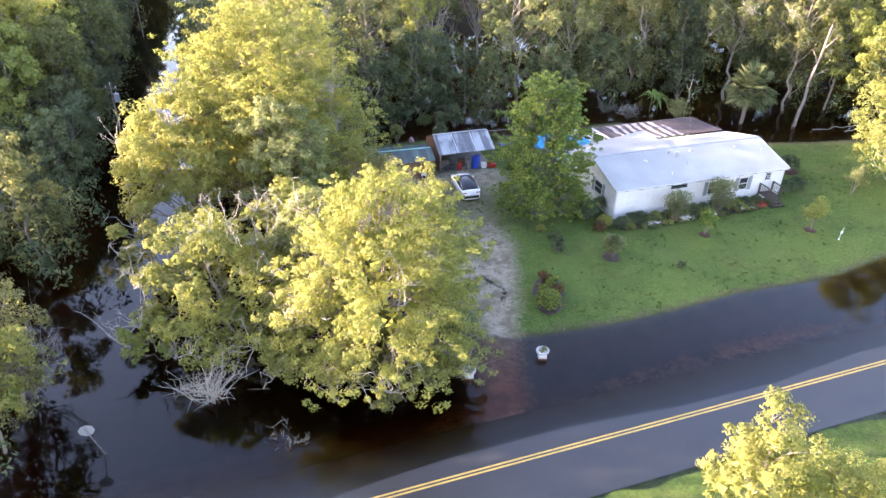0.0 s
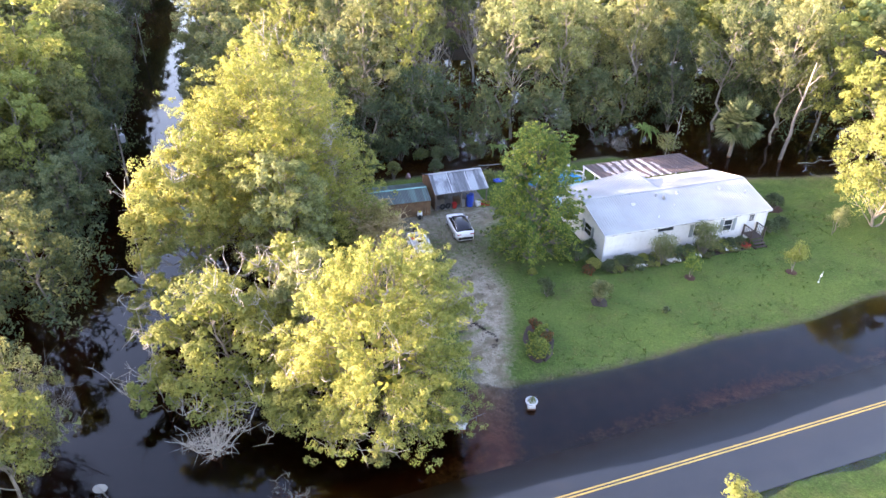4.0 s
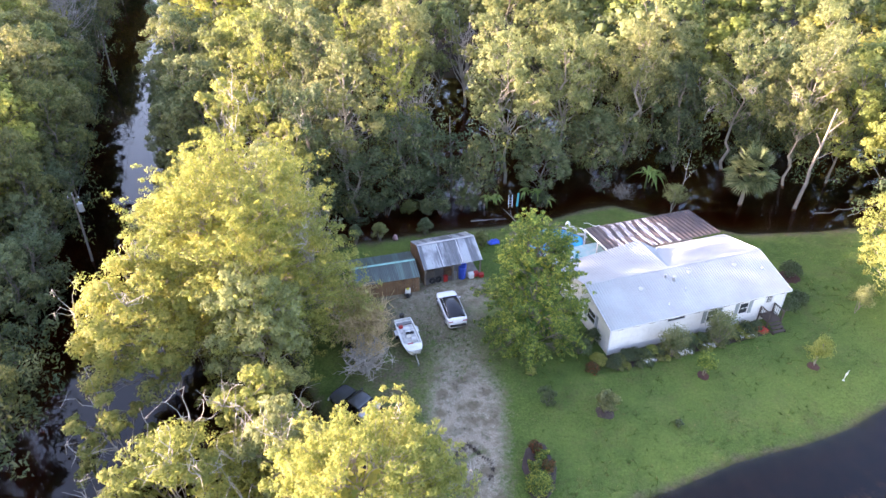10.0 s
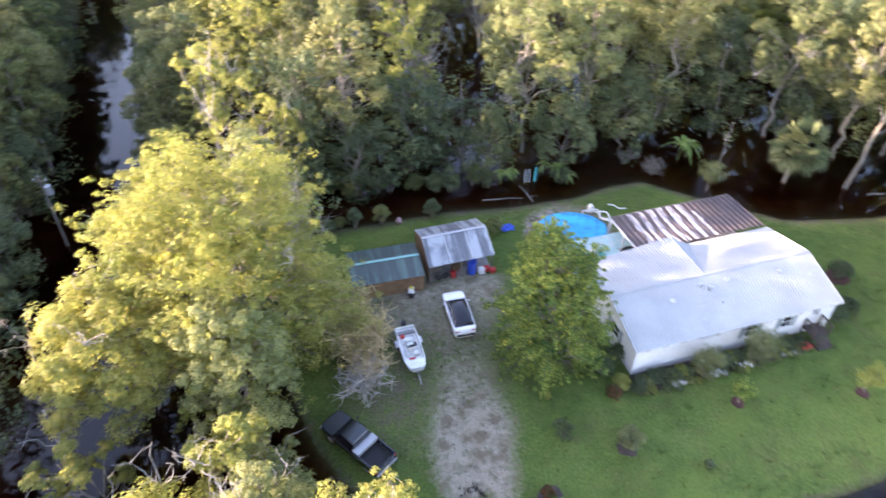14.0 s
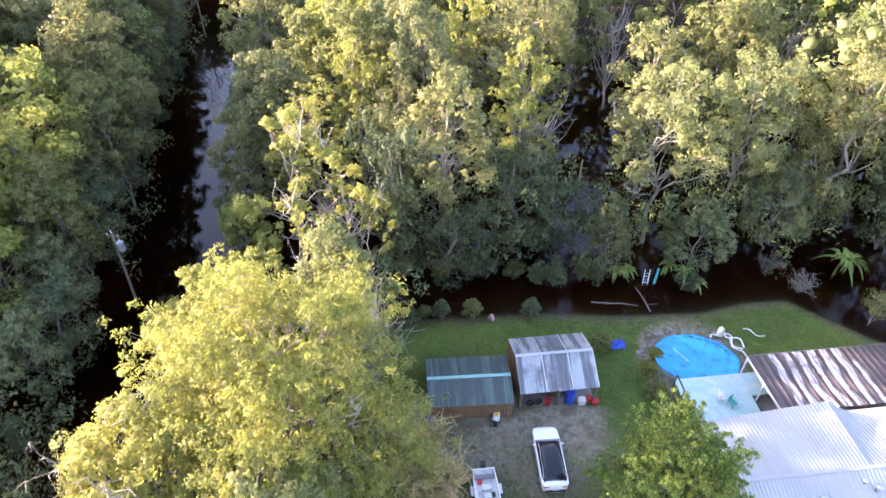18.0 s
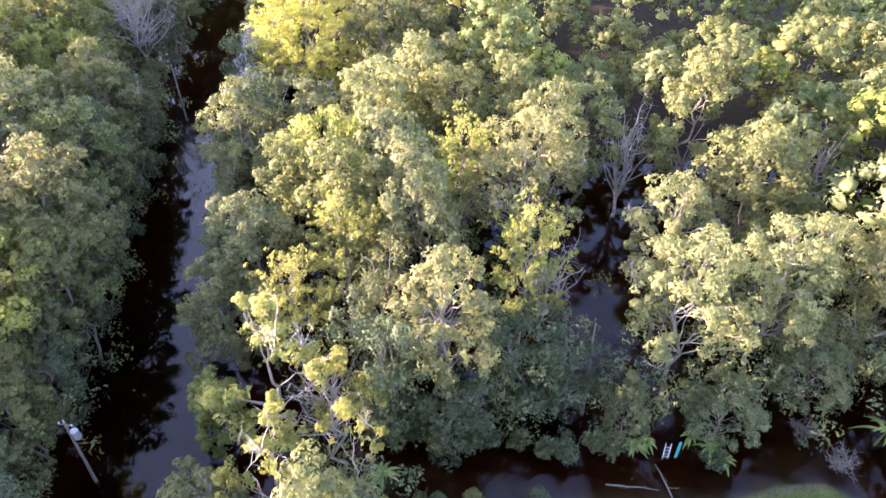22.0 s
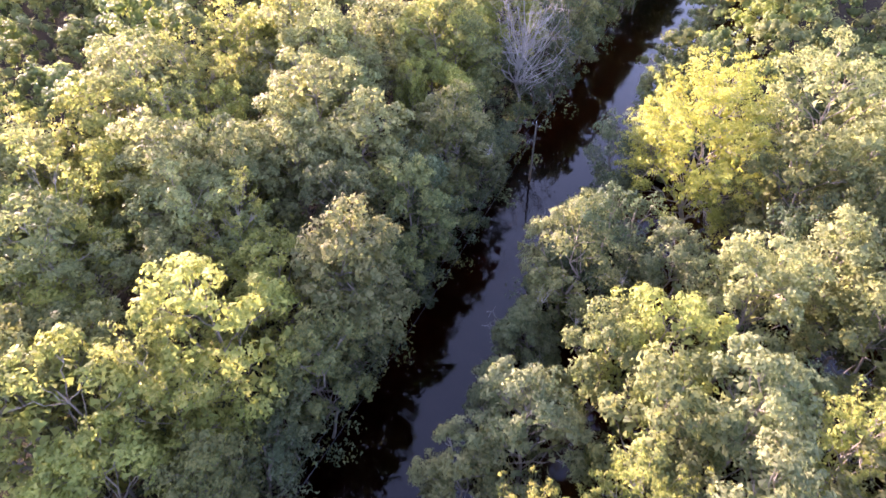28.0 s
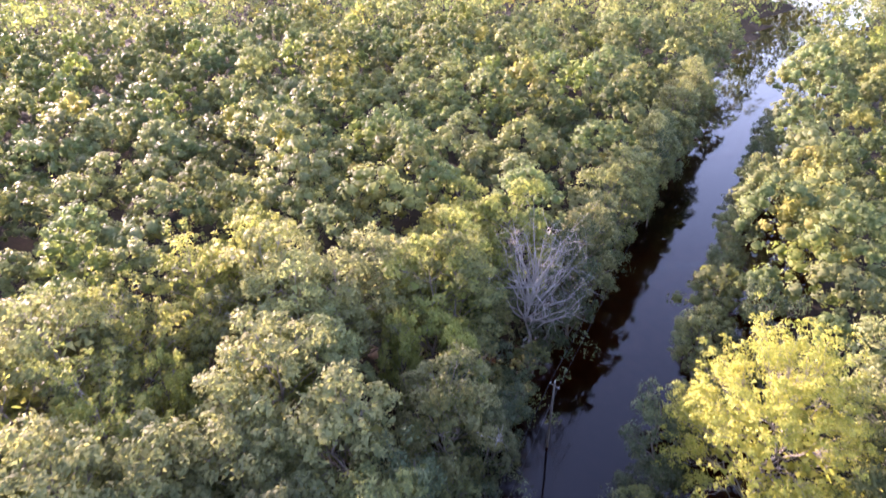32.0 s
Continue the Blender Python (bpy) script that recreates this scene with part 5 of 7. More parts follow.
porch = thing("porch", HOUSE, "back porch with stained flat metal roof on white posts", "porch")
for i in range(24):
    a = px0 + i * 0.5125
    ribbed("roof_panel", a, a + 0.5, py0, py1, porch_z, porch_metal, porch, pitch=0.5, rib=0.045)
part("fascia", block(px0, px1, py1, py1 + 0.04, PZ1 - 0.16, PZ1 + 0.05), old_post, porch)
bm = bmesh.new()
vs = [bm.verts.new((x, b, porch_z(0, b) + dz)) for x in (px0 - 0.04, px0) for b in (py0, py1) for dz in (-0.15, 0.05)]
bmesh.ops.convex_hull(bm, input=vs)
part("fascia", bm, white_trim, porch)
for a in np.linspace(px0 + 0.1, px1 - 0.1, 5):
    part("post", block(a - 0.06, a + 0.06, py1 - 0.14, py1 - 0.02, 0.0, PZ1 - 0.03), white_trim, porch)
for b in (py0 + 0.4, (py0 + py1) / 2):
    part("post", block(px0 + 0.02, px0 + 0.12, b - 0.05, b + 0.05, 0.0, porch_z(0, b) - 0.03), white_trim, porch)
part("slab", block(px0 + 0.2, px1 - 0.2, DEP - 0.25, py1 - 0.2, -0.05, 0.14), stone, porch, "grey concrete porch slab")

# front steps
steps = thing("porch_steps", HOUSE @ pose(16.05, 0.3, 0), "dark-stained wooden entry steps with railings", "steps")
for i in range(8):
    part("board", block(-0.75, 0.75, -1.3 + i * 0.162, -1.145 + i * 0.162, 0.70, 0.74), dark_deck, steps)
for i in range(3):
    z = 0.55 - i * 0.18
    part("step", block(-0.6, 0.6, -1.6 - i * 0.28, -1.31 - i * 0.28, z, z + 0.04), dark_deck, steps)
for s in (-1, 1):
    part("stringer", block(s * 0.62 - 0.025, s * 0.62 + 0.025, -2.15, -1.3, 0.0, 0.16), dark_deck, steps)
    for y in (-1.25, -0.1):
        part("post", block(s * 0.72 - 0.05, s * 0.72 + 0.05, y - 0.05, y + 0.05, 0, 1.65), dark_deck, steps)
    part("rail", block(s * 0.72 - 0.06, s * 0.72 + 0.06, -1.32, -0.02, 1.65, 1.7), dark_deck, steps)
    part("rail", block(s * 0.72 - 0.03, s * 0.72 + 0.03, -1.2, -0.15, 0.85, 0.9), dark_deck, steps)
    for k in range(5):
        part("baluster", block(s * 0.72 - 0.02, s * 0.72 + 0.02, -1.08 + k * 0.2, -1.04 + k * 0.2, 0.9, 1.65), dark_deck, steps)

# ---------------------------------------------------------------- pool and deck
pool = thing("swimming_pool", pose(13.0, 67.2, 0) @ Matrix.Diagonal((1.05, 0.76, 1, 1)), "oval above-ground pool under a bright blue cover", "pool")
PR, PH = 3.0, 0.62
ring = [(math.cos(t) * PR, math.sin(t) * PR) for t in np.linspace(0, 2 * math.pi, 40, endpoint=False)]
part("pool_wall", loft([[(x, y, -0.1) for x, y in ring], [(x, y, PH) for x, y in ring], [(x * 0.985, y * 0.985, PH) for x, y in ring], [(x * 0.985, y * 0.985, 0.4) for x, y in ring]]), pool_side, pool)
v, f = [(0, 0, PH - 0.13)], []
for i, q in enumerate((0.15, 0.3, 0.45, 0.6, 0.75, 0.88, 0.97, 1.03, 1.045)):
    for k in range(40):
        t = k * math.pi / 20
        z = PH - 0.13 + 0.17 * q ** 6 + 0.02 * math.sin(5 * t + i) * q - (0.22 if i == 8 else 0)
        v.append((math.cos(t) * PR * q * (1 + 0.012 * math.sin(9 * t)), math.sin(t) * PR * q * (1 + 0.012 * math.sin(9 * t)), z))
bm = bmesh.new()
bv = [bm.verts.new(p) for p in v]
for k in range(40):
    bm.faces.new((bv[0], bv[1 + k], bv[1 + (k + 1) % 40]))
    for i in range(8):
        a, b = 1 + i * 40, 1 + (i + 1) * 40
        bm.faces.new((bv[a + k], bv[b + k], bv[b + (k + 1) % 40], bv[a + (k + 1) % 40]))
part("cover", bm, pool_blue, pool, "blue plastic cover", smooth=True)
rp = np.random.default_rng(8)
ang = rp.uniform(0.2, 3.4, 60)
rr = PR * np.sqrt(rp.uniform(0.72, 0.99, 60))
lv = sprigs(np.stack([np.cos(ang) * rr, np.sin(ang) * rr, np.full(60, PH + 0.03)], 1), np.full(60, 0.12), 4, 0.1, rp, 0.3, 0, 0.6, 0.1)
tagged(put("leaf_litter", mesh_np("leaf_litter", *lv, leaf_dark), pool), kind="stuff")
part("pole", bar((-1.6, 0.9, PH + 0.02), (-0.6, -0.5, PH - 0.02), 0.03), hose_white, pool, "white pole lying on the cover")

deck = thing("pool_deck", HOUSE, "raised turquoise painted deck between pool and house", "deck")
for i in range(17):
    b = DEP + 0.35 + i * 0.29
    a0 = 0.3 + 0.02 * (i % 3)
    a1 = 5.5 + (1.6 if i > 9 else 0.0)
    part("board", block(a0, a1, b, b + 0.283, 0.80, 0.84), turquoise, deck)
for a in (0.4, 2.0, 3.7, 5.3):
    for b in (DEP + 0.5, DEP + 4.6):
        part("post", block(a - 0.06, a + 0.06, b - 0.06, b + 0.06, 0, 0.795), old_post, deck)
for b in (DEP + 0.4, DEP + 2.0, DEP + 3.6, DEP + 5.0):
    part("rail_post", block(0.22, 0.29, b - 0.04, b + 0.04, 0, 1.7), dark_deck, deck)
part("rail", block(0.2, 0.3, DEP + 0.36, DEP + 5.05, 1.7, 1.75), dark_deck, deck)


def chair(m, mat, label):
    c = thing("deck_chair", m, label, "chair")
    part("seat", block(-0.26, 0.26, -0.25, 0.25, 0.38, 0.42, 0.01), mat, c)
    part("backrest", block(-0.26, 0.26, 0.25, 0.29, 0.45, 0.95, 0.01), mat, c)
    for x in (-0.24, 0.24):
        for y in (-0.23, 0.23):
            part("leg", block(x - 0.02, x + 0.02, y - 0.02, y + 0.02, 0, 0.38), mat, c)
        part("armrest", block(x - 0.03, x + 0.03, -0.25, 0.25, 0.6, 0.63), mat, c)


chair(HOUSE @ pose(3.6, DEP + 2.6, 0.84, 0, 0, 30), teal_plastic, "teal plastic chair on the pool deck")
chair(HOUSE @ pose(3.0, DEP + 3.1, 0.84, 0, 0, 80), hose_white, "white plastic chair on the pool deck")


def curve_tube(name, pts, r, mat, parent=None, n=6):
    return put(name, mesh_np(name, *tubes([(np.array(pts, float), r, r)], n), mat, True), parent)


def wave(a, b, amp, n=14, ph=0.0):
    a, b = np.array(a, float), np.array(b, float)
    t = np.linspace(0, 1, n)[:, None]
    side = np.array((-(b - a)[1], (b - a)[0], 0)) / np.linalg.norm(b - a)
    return a + (b - a) * t + side * amp * np.sin(t * 7 + ph)


pump = thing("pool_pump", at(15.3, 70.6), "white pool pump and filter with looped hoses", "pump")
part("tank", bar((0, 0, 0.05), (0, 0, 0.75), 0.27, 0.24, n=14), hose_white, pump)
part("dome", bar((0, 0, 0.75), (0, 0, 0.95), 0.24, 0.08, n=14), hose_white, pump)
part("base", block(-0.5, 0.5, -0.3, 0.3, 0, 0.06), stone, pump)
for p in (wave((0.3, 0, 0.3), (1.5, -1.4, 0.1), 0.3), wave((0.2, 0.1, 0.4), (1.9, -0.9, 0.06), -0.35), wave((-0.2, -0.1, 0.3), (-1.0, -0.9, 0.6), 0.15), wave((0.6, -0.5, 0.1), (1.7, -2.0, 0.1), 0.2, ph=2)):
    curve_tube("hose", p, 0.06, hose_white, pump)
loose = thing("pool_hose", at(17.3, 71.6), "white hose lying on the grass", "hose")
curve_tube("hose", wave((0, 0, 0.05), (1.6, -0.6, 0.05), 0.18), 0.05, hose_white, loose)

rs = np.random.default_rng(21)
for i in range(46):
    t = rs.uniform(0.9, 3.3)
    q = rs.uniform(3.3, 4.6)
    x, y = 13.0 + math.cos(t) * q, 67.2 + math.sin(t) * q * 0.78
    bm = bmesh.new()
    bmesh.ops.create_icosphere(bm, subdivisions=1, radius=rs.uniform(0.12, 0.3))
    for vv in bm.verts:
        vv.co *= rs.uniform(0.75, 1.2)
        vv.co.z *= 0.6
    me = bpy.data.meshes.new("stone")
    bm.to_mesh(me)
    bm.free()
    me.materials.append(stone)
    tagged(put("stone", me, m=at(x, y, 0.05)), "rough grey stone at the pool edge", "stone", "stones round the pool")

# ---------------------------------------------------------------- sheds
def gable(a, b, dep, eave, ridge):
    return eave + (ridge - eave) * (1 - abs(b - dep / 2) / (dep / 2))


def barn():
    t = thing("open_shed", pose(-0.2, 60.35, 0, 0, 0, 16.6), "open-fronted shed with weathered zinc roof, full of clutter", "shed")
    L, D, E, R = 5.85, 5.2, 2.0, 3.15
    zf = lambda a, b: gable(a, b, D, E, R)
    for i in range(9):
        a = i * 0.65
        ribbed("roof_panel", a, a + 0.65, 0.0, D / 2, zf, shed_metal, t, pitch=0.1625, rib=0.02, nb=3)
        ribbed("roof_panel", a, a + 0.65, D / 2, D, zf, shed_metal, t, pitch=0.1625, rib=0.02, nb=3)
    part("ridge_cap", block(0, L, D / 2 - 0.13, D / 2 + 0.13, R + 0.012, R + 0.03, 0.008), steel, t)
    for a in (1.95, 3.9, L - 0.03):
        for s in (0, 1):
            bm = bmesh.new()
            ends = ((0.0, E), (D / 2, R)) if s == 0 else ((D, E), (D / 2, R))
            vs = [bm.verts.new((x, b, z + dz)) for x in (a - 0.03, a + 0.03) for b, z in ends for dz in (0.022, 0.034)]
            bmesh.ops.convex_hull(bm, input=vs)
            part("roof_batten", bm, white_trim, t, "pale batten over a roof joint")
    for a in (0.15, L / 2, L - 0.15):
        for b in (0.2, D - 0.2):
            part("post", block(a - 0.06, a + 0.06, b - 0.06, b + 0.06, -0.1, zf(a, b) - 0.04), old_post, t)
    for k in range(15):
        part("plank", block(0.1 + k * 0.375, 0.465 + k * 0.375, D - 0.12, D - 0.09, 0.0, 1.95), plank_brown, t)
    for k in range(14):
        b = 0.2 + k * 0.35
        part("plank", block(0.02, 0.05, b, b + 0.34, 0.0, zf(0, b + 0.17) - 0.1), plank_brown, t)
    part("beam", block(0.0, L, 0.16, 0.24, E - 0.12, E - 0.01), old_post, t)
    part("floor", block(0.05, L - 0.05, 0.3, D - 0.2, -0.05, 0.03), stone, t, "dirt floor slab")


def green_shed():
    t = thing("wooden_shed", pose(-6.6, 58.3, 0, 0, 0, 14.0), "low wooden shed with green ribbed metal roof", "shed")
    L, D, E, R = 6.2, 4.2, 1.75, 2.2
    zf = lambda a, b: gable(a, b, D, E, R)
    for i in range(10):
        a = i * 0.62
        ribbed("roof_panel", a, a + 0.62, -0.1, D / 2, zf, green_metal, t, pitch=0.155, rib=0.025, nb=3)
        ribbed("roof_panel", a, a + 0.62, D / 2, D + 0.1, zf, green_metal, t, pitch=0.155, rib=0.025, nb=3)
    part("ridge_cap", block(0, L, D / 2 - 0.14, D / 2 + 0.14, R + 0.02, R + 0.04, 0.008), ridge_green, t, "pale green ridge cap")
    for k in range(23):
        part("plank", block(0.1 + k * 0.26, 0.345 + k * 0.26, 0.0, 0.03, 0.0, E - 0.09), plank_brown, t)
        part("plank", block(0.1 + k * 0.26, 0.345 + k * 0.26, D - 0.03, D, 0.0, E - 0.09), plank_brown, t)
    for a in (0.06, L - 0.1):
        part("end_wall", block(a, a + 0.03, 0.04, D - 0.04, 0, E - 0.05), plank_brown, t)
        for b in (0.06, D - 0.06):
            part("post", block(a - 0.05, a + 0.0, b - 0.05, b + 0.05, 0, E - 0.1), old_post, t)
    part("rail", block(0.1, L - 0.1, -0.03, -0.002, 1.35, 1.45), plank_brown, t)


barn()
green_shed()


def barrel(m, mat, label, r=0.29, h=0.88):
    t = thing("barrel", m, label, "barrel")
    prof = [(0.92, 0.0), (1.0, 0.04), (0.97, h * 0.33), (1.03, h * 0.35), (0.97, h * 0.37), (0.97, h * 0.66), (1.03, h * 0.68), (0.97, h * 0.7), (1.0, h - 0.04), (0.9, h)]
    part("body", loft([[(math.cos(k * math.pi / 8) * r * q, math.sin(k * math.pi / 8) * r * q, z) for k in range(16)] for q, z in prof]), mat, t, smooth=False)
    part("lid", bar((0, 0, h + 0.001), (0, 0, h + 0.03), r * 0.85, n=16), mat, t)


def tyre(m, label="worn black tyre lying on the ground", r=0.33):
    t = thing("tyre", m, label, "tyre")
    secs = []
    for k in range(20):
        a = k * math.pi / 10
        c = Vector((math.cos(a), math.sin(a), 0))
        secs.append([tuple(c * (r - 0.1 + 0.1 * math.cos(b)) + Vector((0, 0, 0.1 + 0.1 * math.sin(b)))) for b in np.linspace(0, 2 * math.pi, 8, endpoint=False)])
    secs.append(secs[0])
    part("tread", loft(secs, caps=False), black_rubber, t, smooth=True)


def crate(m, w, d, h, mat, name, label, cat):
    t = thing(name, m, label, cat)
    part("body", block(-w / 2, w / 2, -d / 2, d / 2, 0, h, min(w, d, h) * 0.12), mat, t)
    part("lid", block(-w / 2 - 0.02, w / 2 + 0.02, -d / 2 - 0.02, d / 2 + 0.02, h + 0.001, h + 0.05, 0.015), mat, t)


SHED = pose(-0.2, 60.35, 0, 0, 0, 16.6)
barrel(SHED @ pose(3.9, 0.35, 0.03), blue_plastic, "blue plastic barrel in the open shed", 0.36, 1.25)
barrel(SHED @ pose(4.4, 1.3, 0.03), blue_plastic, "blue plastic barrel in the open shed")
crate(SHED @ pose(5.25, 0.25, 0.03), 0.55, 0.4, 0.42, red_plastic, "cool_box", "red cool box at the front of the shed", "cool box")
crate(SHED @ pose(4.75, 0.1, 0.03), 0.5, 0.45, 0.5, hose_white, "cool_box", "white cool box at the front of the shed", "cool box")
crate(SHED @ pose(5.75, 0.0, 0.0), 0.5, 0.4, 0.35, red_plastic, "petrol_can", "red fuel can beside the shed", "fuel can")
crate(SHED @ pose(2.2, 0.3, 0.03), 0.4, 0.35, 0.6, red_plastic, "tool_chest", "red tool chest in the open shed", "tool chest")
crate(SHED @ pose(3.2, 0.4, 0.03), 0.35, 0.35, 0.75, steel, "gas_bottle", "pale grey gas bottle in the shed", "gas bottle")
crate(SHED @ pose(2.7, 1.2, 0.03), 0.7, 0.6, 0.7, plank_brown, "wooden_crate", "brown wooden crate in the open shed", "crate")
crate(SHED @ pose(0.9, 1.5, 0.03), 1.0, 0.7, 0.8, old_post, "work_bench", "grey wooden bench box in the shed", "bench")
tyre(SHED @ pose(0.9, 0.4, 0.37, 90, 0, 0), "black wheel leaning in the open shed")
tyre(SHED @ pose(1.5, 0.45, 0.37, 90, 0, 10), "black wheel leaning in the open shed")
tyre(at(-5.9, 51.6), r=0.36)
tyre(at(-5.2, 52.3, 0.0), r=0.33)
tyre(at(-6.6, 52.2), r=0.33)
crate(at(-5.0, 54.7), 0.4, 0.3, 0.4, red_plastic, "petrol_can", "red fuel can under the golden brush", "fuel can")
crate(at(-6.4, 58.3), 0.7, 0.6, 0.45, blue_plastic, "storage_tub", "blue plastic tub beside the green shed", "tub")
crate(at(-5.7, 53.0), 0.5, 0.45, 0.5, blue_plastic, "storage_tub", "blue plastic tub in the yard", "tub")
crate(at(-6.5, 54.3), 0.6, 0.5, 0.5, red_plastic, "storage_tub", "orange-red plastic tub in the yard", "tub")
jug = thing("yard_cart", at(-1.75, 59.3), "white and yellow garden cart in the yard", "cart")
part("tray", block(-0.25, 0.25, -0.45, 0.3, 0.32, 0.58, 0.05), hose_white, jug)
part("cushion", block(-0.14, 0.14, -0.1, 0.22, 0.581, 0.64, 0.02), yellow_plastic, jug)
for x in (-0.28, 0.28):
    w = part("wheel", bar((x - 0.04, -0.25, 0.17), (x + 0.04, -0.25, 0.17), 0.17, n=14), black_rubber, jug)
part("motor", block(-0.16, 0.16, -0.75, -0.46, 0.1, 0.5, 0.04), black_rubber, jug)
for x in (-0.2, 0.2):
    part("leg", block(x - 0.02, x + 0.02, 0.2, 0.24, 0, 0.32), steel, jug)
mow = thing("garden_tractor", at(-5.75, 56.9) @ pose(0, 0, 0, 0, 0, 35), "old black garden tractor beside the brush", "mower")
part("body", block(-0.35, 0.35, 0.1, 0.95, 0.3, 0.72, 0.06), black_rubber, mow)
part("seat", block(-0.24, 0.24, -0.45, -0.05, 0.55, 0.68, 0.04), black_rubber, mow)
part("backrest", block(-0.24, 0.24, -0.52, -0.46, 0.6, 0.98, 0.03), black_rubber, mow)
part("deck", block(-0.55, 0.55, -0.35, 0.3, 0.14, 0.29, 0.04), old_post, mow)
part("steering_wheel", bar((0, 0.02, 0.9), (0, 0.0, 0.93), 0.19, n=16), black_rubber, mow)
part("steering_column", bar((0, 0.12, 0.7), (0, 0.02, 0.9), 0.025), steel, mow)
for s_, y_, r_ in ((-1, -0.4, 0.3), (1, -0.4, 0.3), (-1, 0.8, 0.2), (1, 0.8, 0.2)):
    w = part("wheel", bar((s_ * 0.5 - 0.1, y_, r_), (s_ * 0.5 + 0.1, y_, r_), r_, n=16), black_rubber, mow)
    part("rim", bar((s_ * 0.5 - 0.105, y_, r_), (s_ * 0.5 + 0.105, y_, r_), r_ * 0.55, n=14), white_trim, w, "pale steel rim")
crate(at(-5.35, 55.7), 0.6, 0.5, 0.35, steel, "metal_box", "dented grey metal box in the yard", "box")
crate(at(-1.0, 60.0), 0.5, 0.3, 0.3, hose_white, "box", "white box on the yard gravel", "box")
tarp = thing("tarpaulin", at(7.0, 68.0), "crumpled bright blue tarpaulin on the grass", "tarpaulin")
bm = bmesh.new()
bmesh.ops.create_grid(bm, x_segments=12, y_segments=10, size=0.5)
for vv in bm.verts:
    vv.co.x *= 1.3
    vv.co.z = 0.08 + 0.1 * math.sin(vv.co.x * 9) * math.cos(vv.co.y * 8 + vv.co.x * 4) + 0.03 * math.sin(vv.co.y * 23)
    vv.co.y += 0.15 * math.sin(vv.co.x * 5)
r_ = bmesh.ops.extrude_face_region(bm, geom=bm.faces[:])
bmesh.ops.translate(bm, verts=[g for g in r_["geom"] if isinstance(g, bmesh.types.BMVert)], vec=(0, 0, 0.012))
part("sheet", bm, blue_plastic, tarp, smooth=True)


# ---------------------------------------------------------------- vehicles
car_white = worn("car_white_paint", (0.80, 0.80, 0.80), 0.16, 0.0, 0.04, 1, 0.0)
car_glass = worn("car_black_glass", (0.012, 0.012, 0.015), 0.06, 0, 0.1, 1, 0.0)
car_black = worn("car_black_trim", (0.02, 0.02, 0.02), 0.5)
truck_paint = worn("truck_charcoal_paint", (0.045, 0.05, 0.055), 0.22, 0.3, 0.1, 1, 0.0)
truck_bed = worn("truck_bed_liner", (0.018, 0.018, 0.02), 0.8, 0, 0.3, 5, 0.3)
lamp_red = worn("tail_lamp", (0.35, 0.01, 0.01), 0.2)
lamp_clear = worn("head_lamp", (0.6, 0.6, 0.6), 0.1)
alu = worn("tool_box_aluminium", (0.42, 0.43, 0.44), 0.45, 0.5, 0.15, 3, 0.1)


def wheel(parent, x, y, r=0.34, w=0.24):
    s = 1 if x > 0 else -1
    t = part("wheel", bar((x - s * w, y, r), (x, y, r), r, n=20), black_rubber, parent)
    part("rim", bar((x, y, r), (x + s * 0.015, y, r), r * 0.66, n=16), alu, t)
    return t


def body_ring(y, w, zb, zs, zt, wt):
    """A car's cross-section: half width w, sill zb, shoulder zs, top zt with half width wt."""
    h = [(w * 0.9, zb), (w, zb + 0.12), (w, zs - 0.12), (w * 0.97, zs), (wt + (w - wt) * 0.4, zs + (zt - zs) * 0.45), (wt, zt - 0.04), (wt * 0.82, zt), (0, zt + 0.015)]
    return [(x, y, z) for x, z in h] + [(-x, y, z) for x, z in h[-2::-1]]


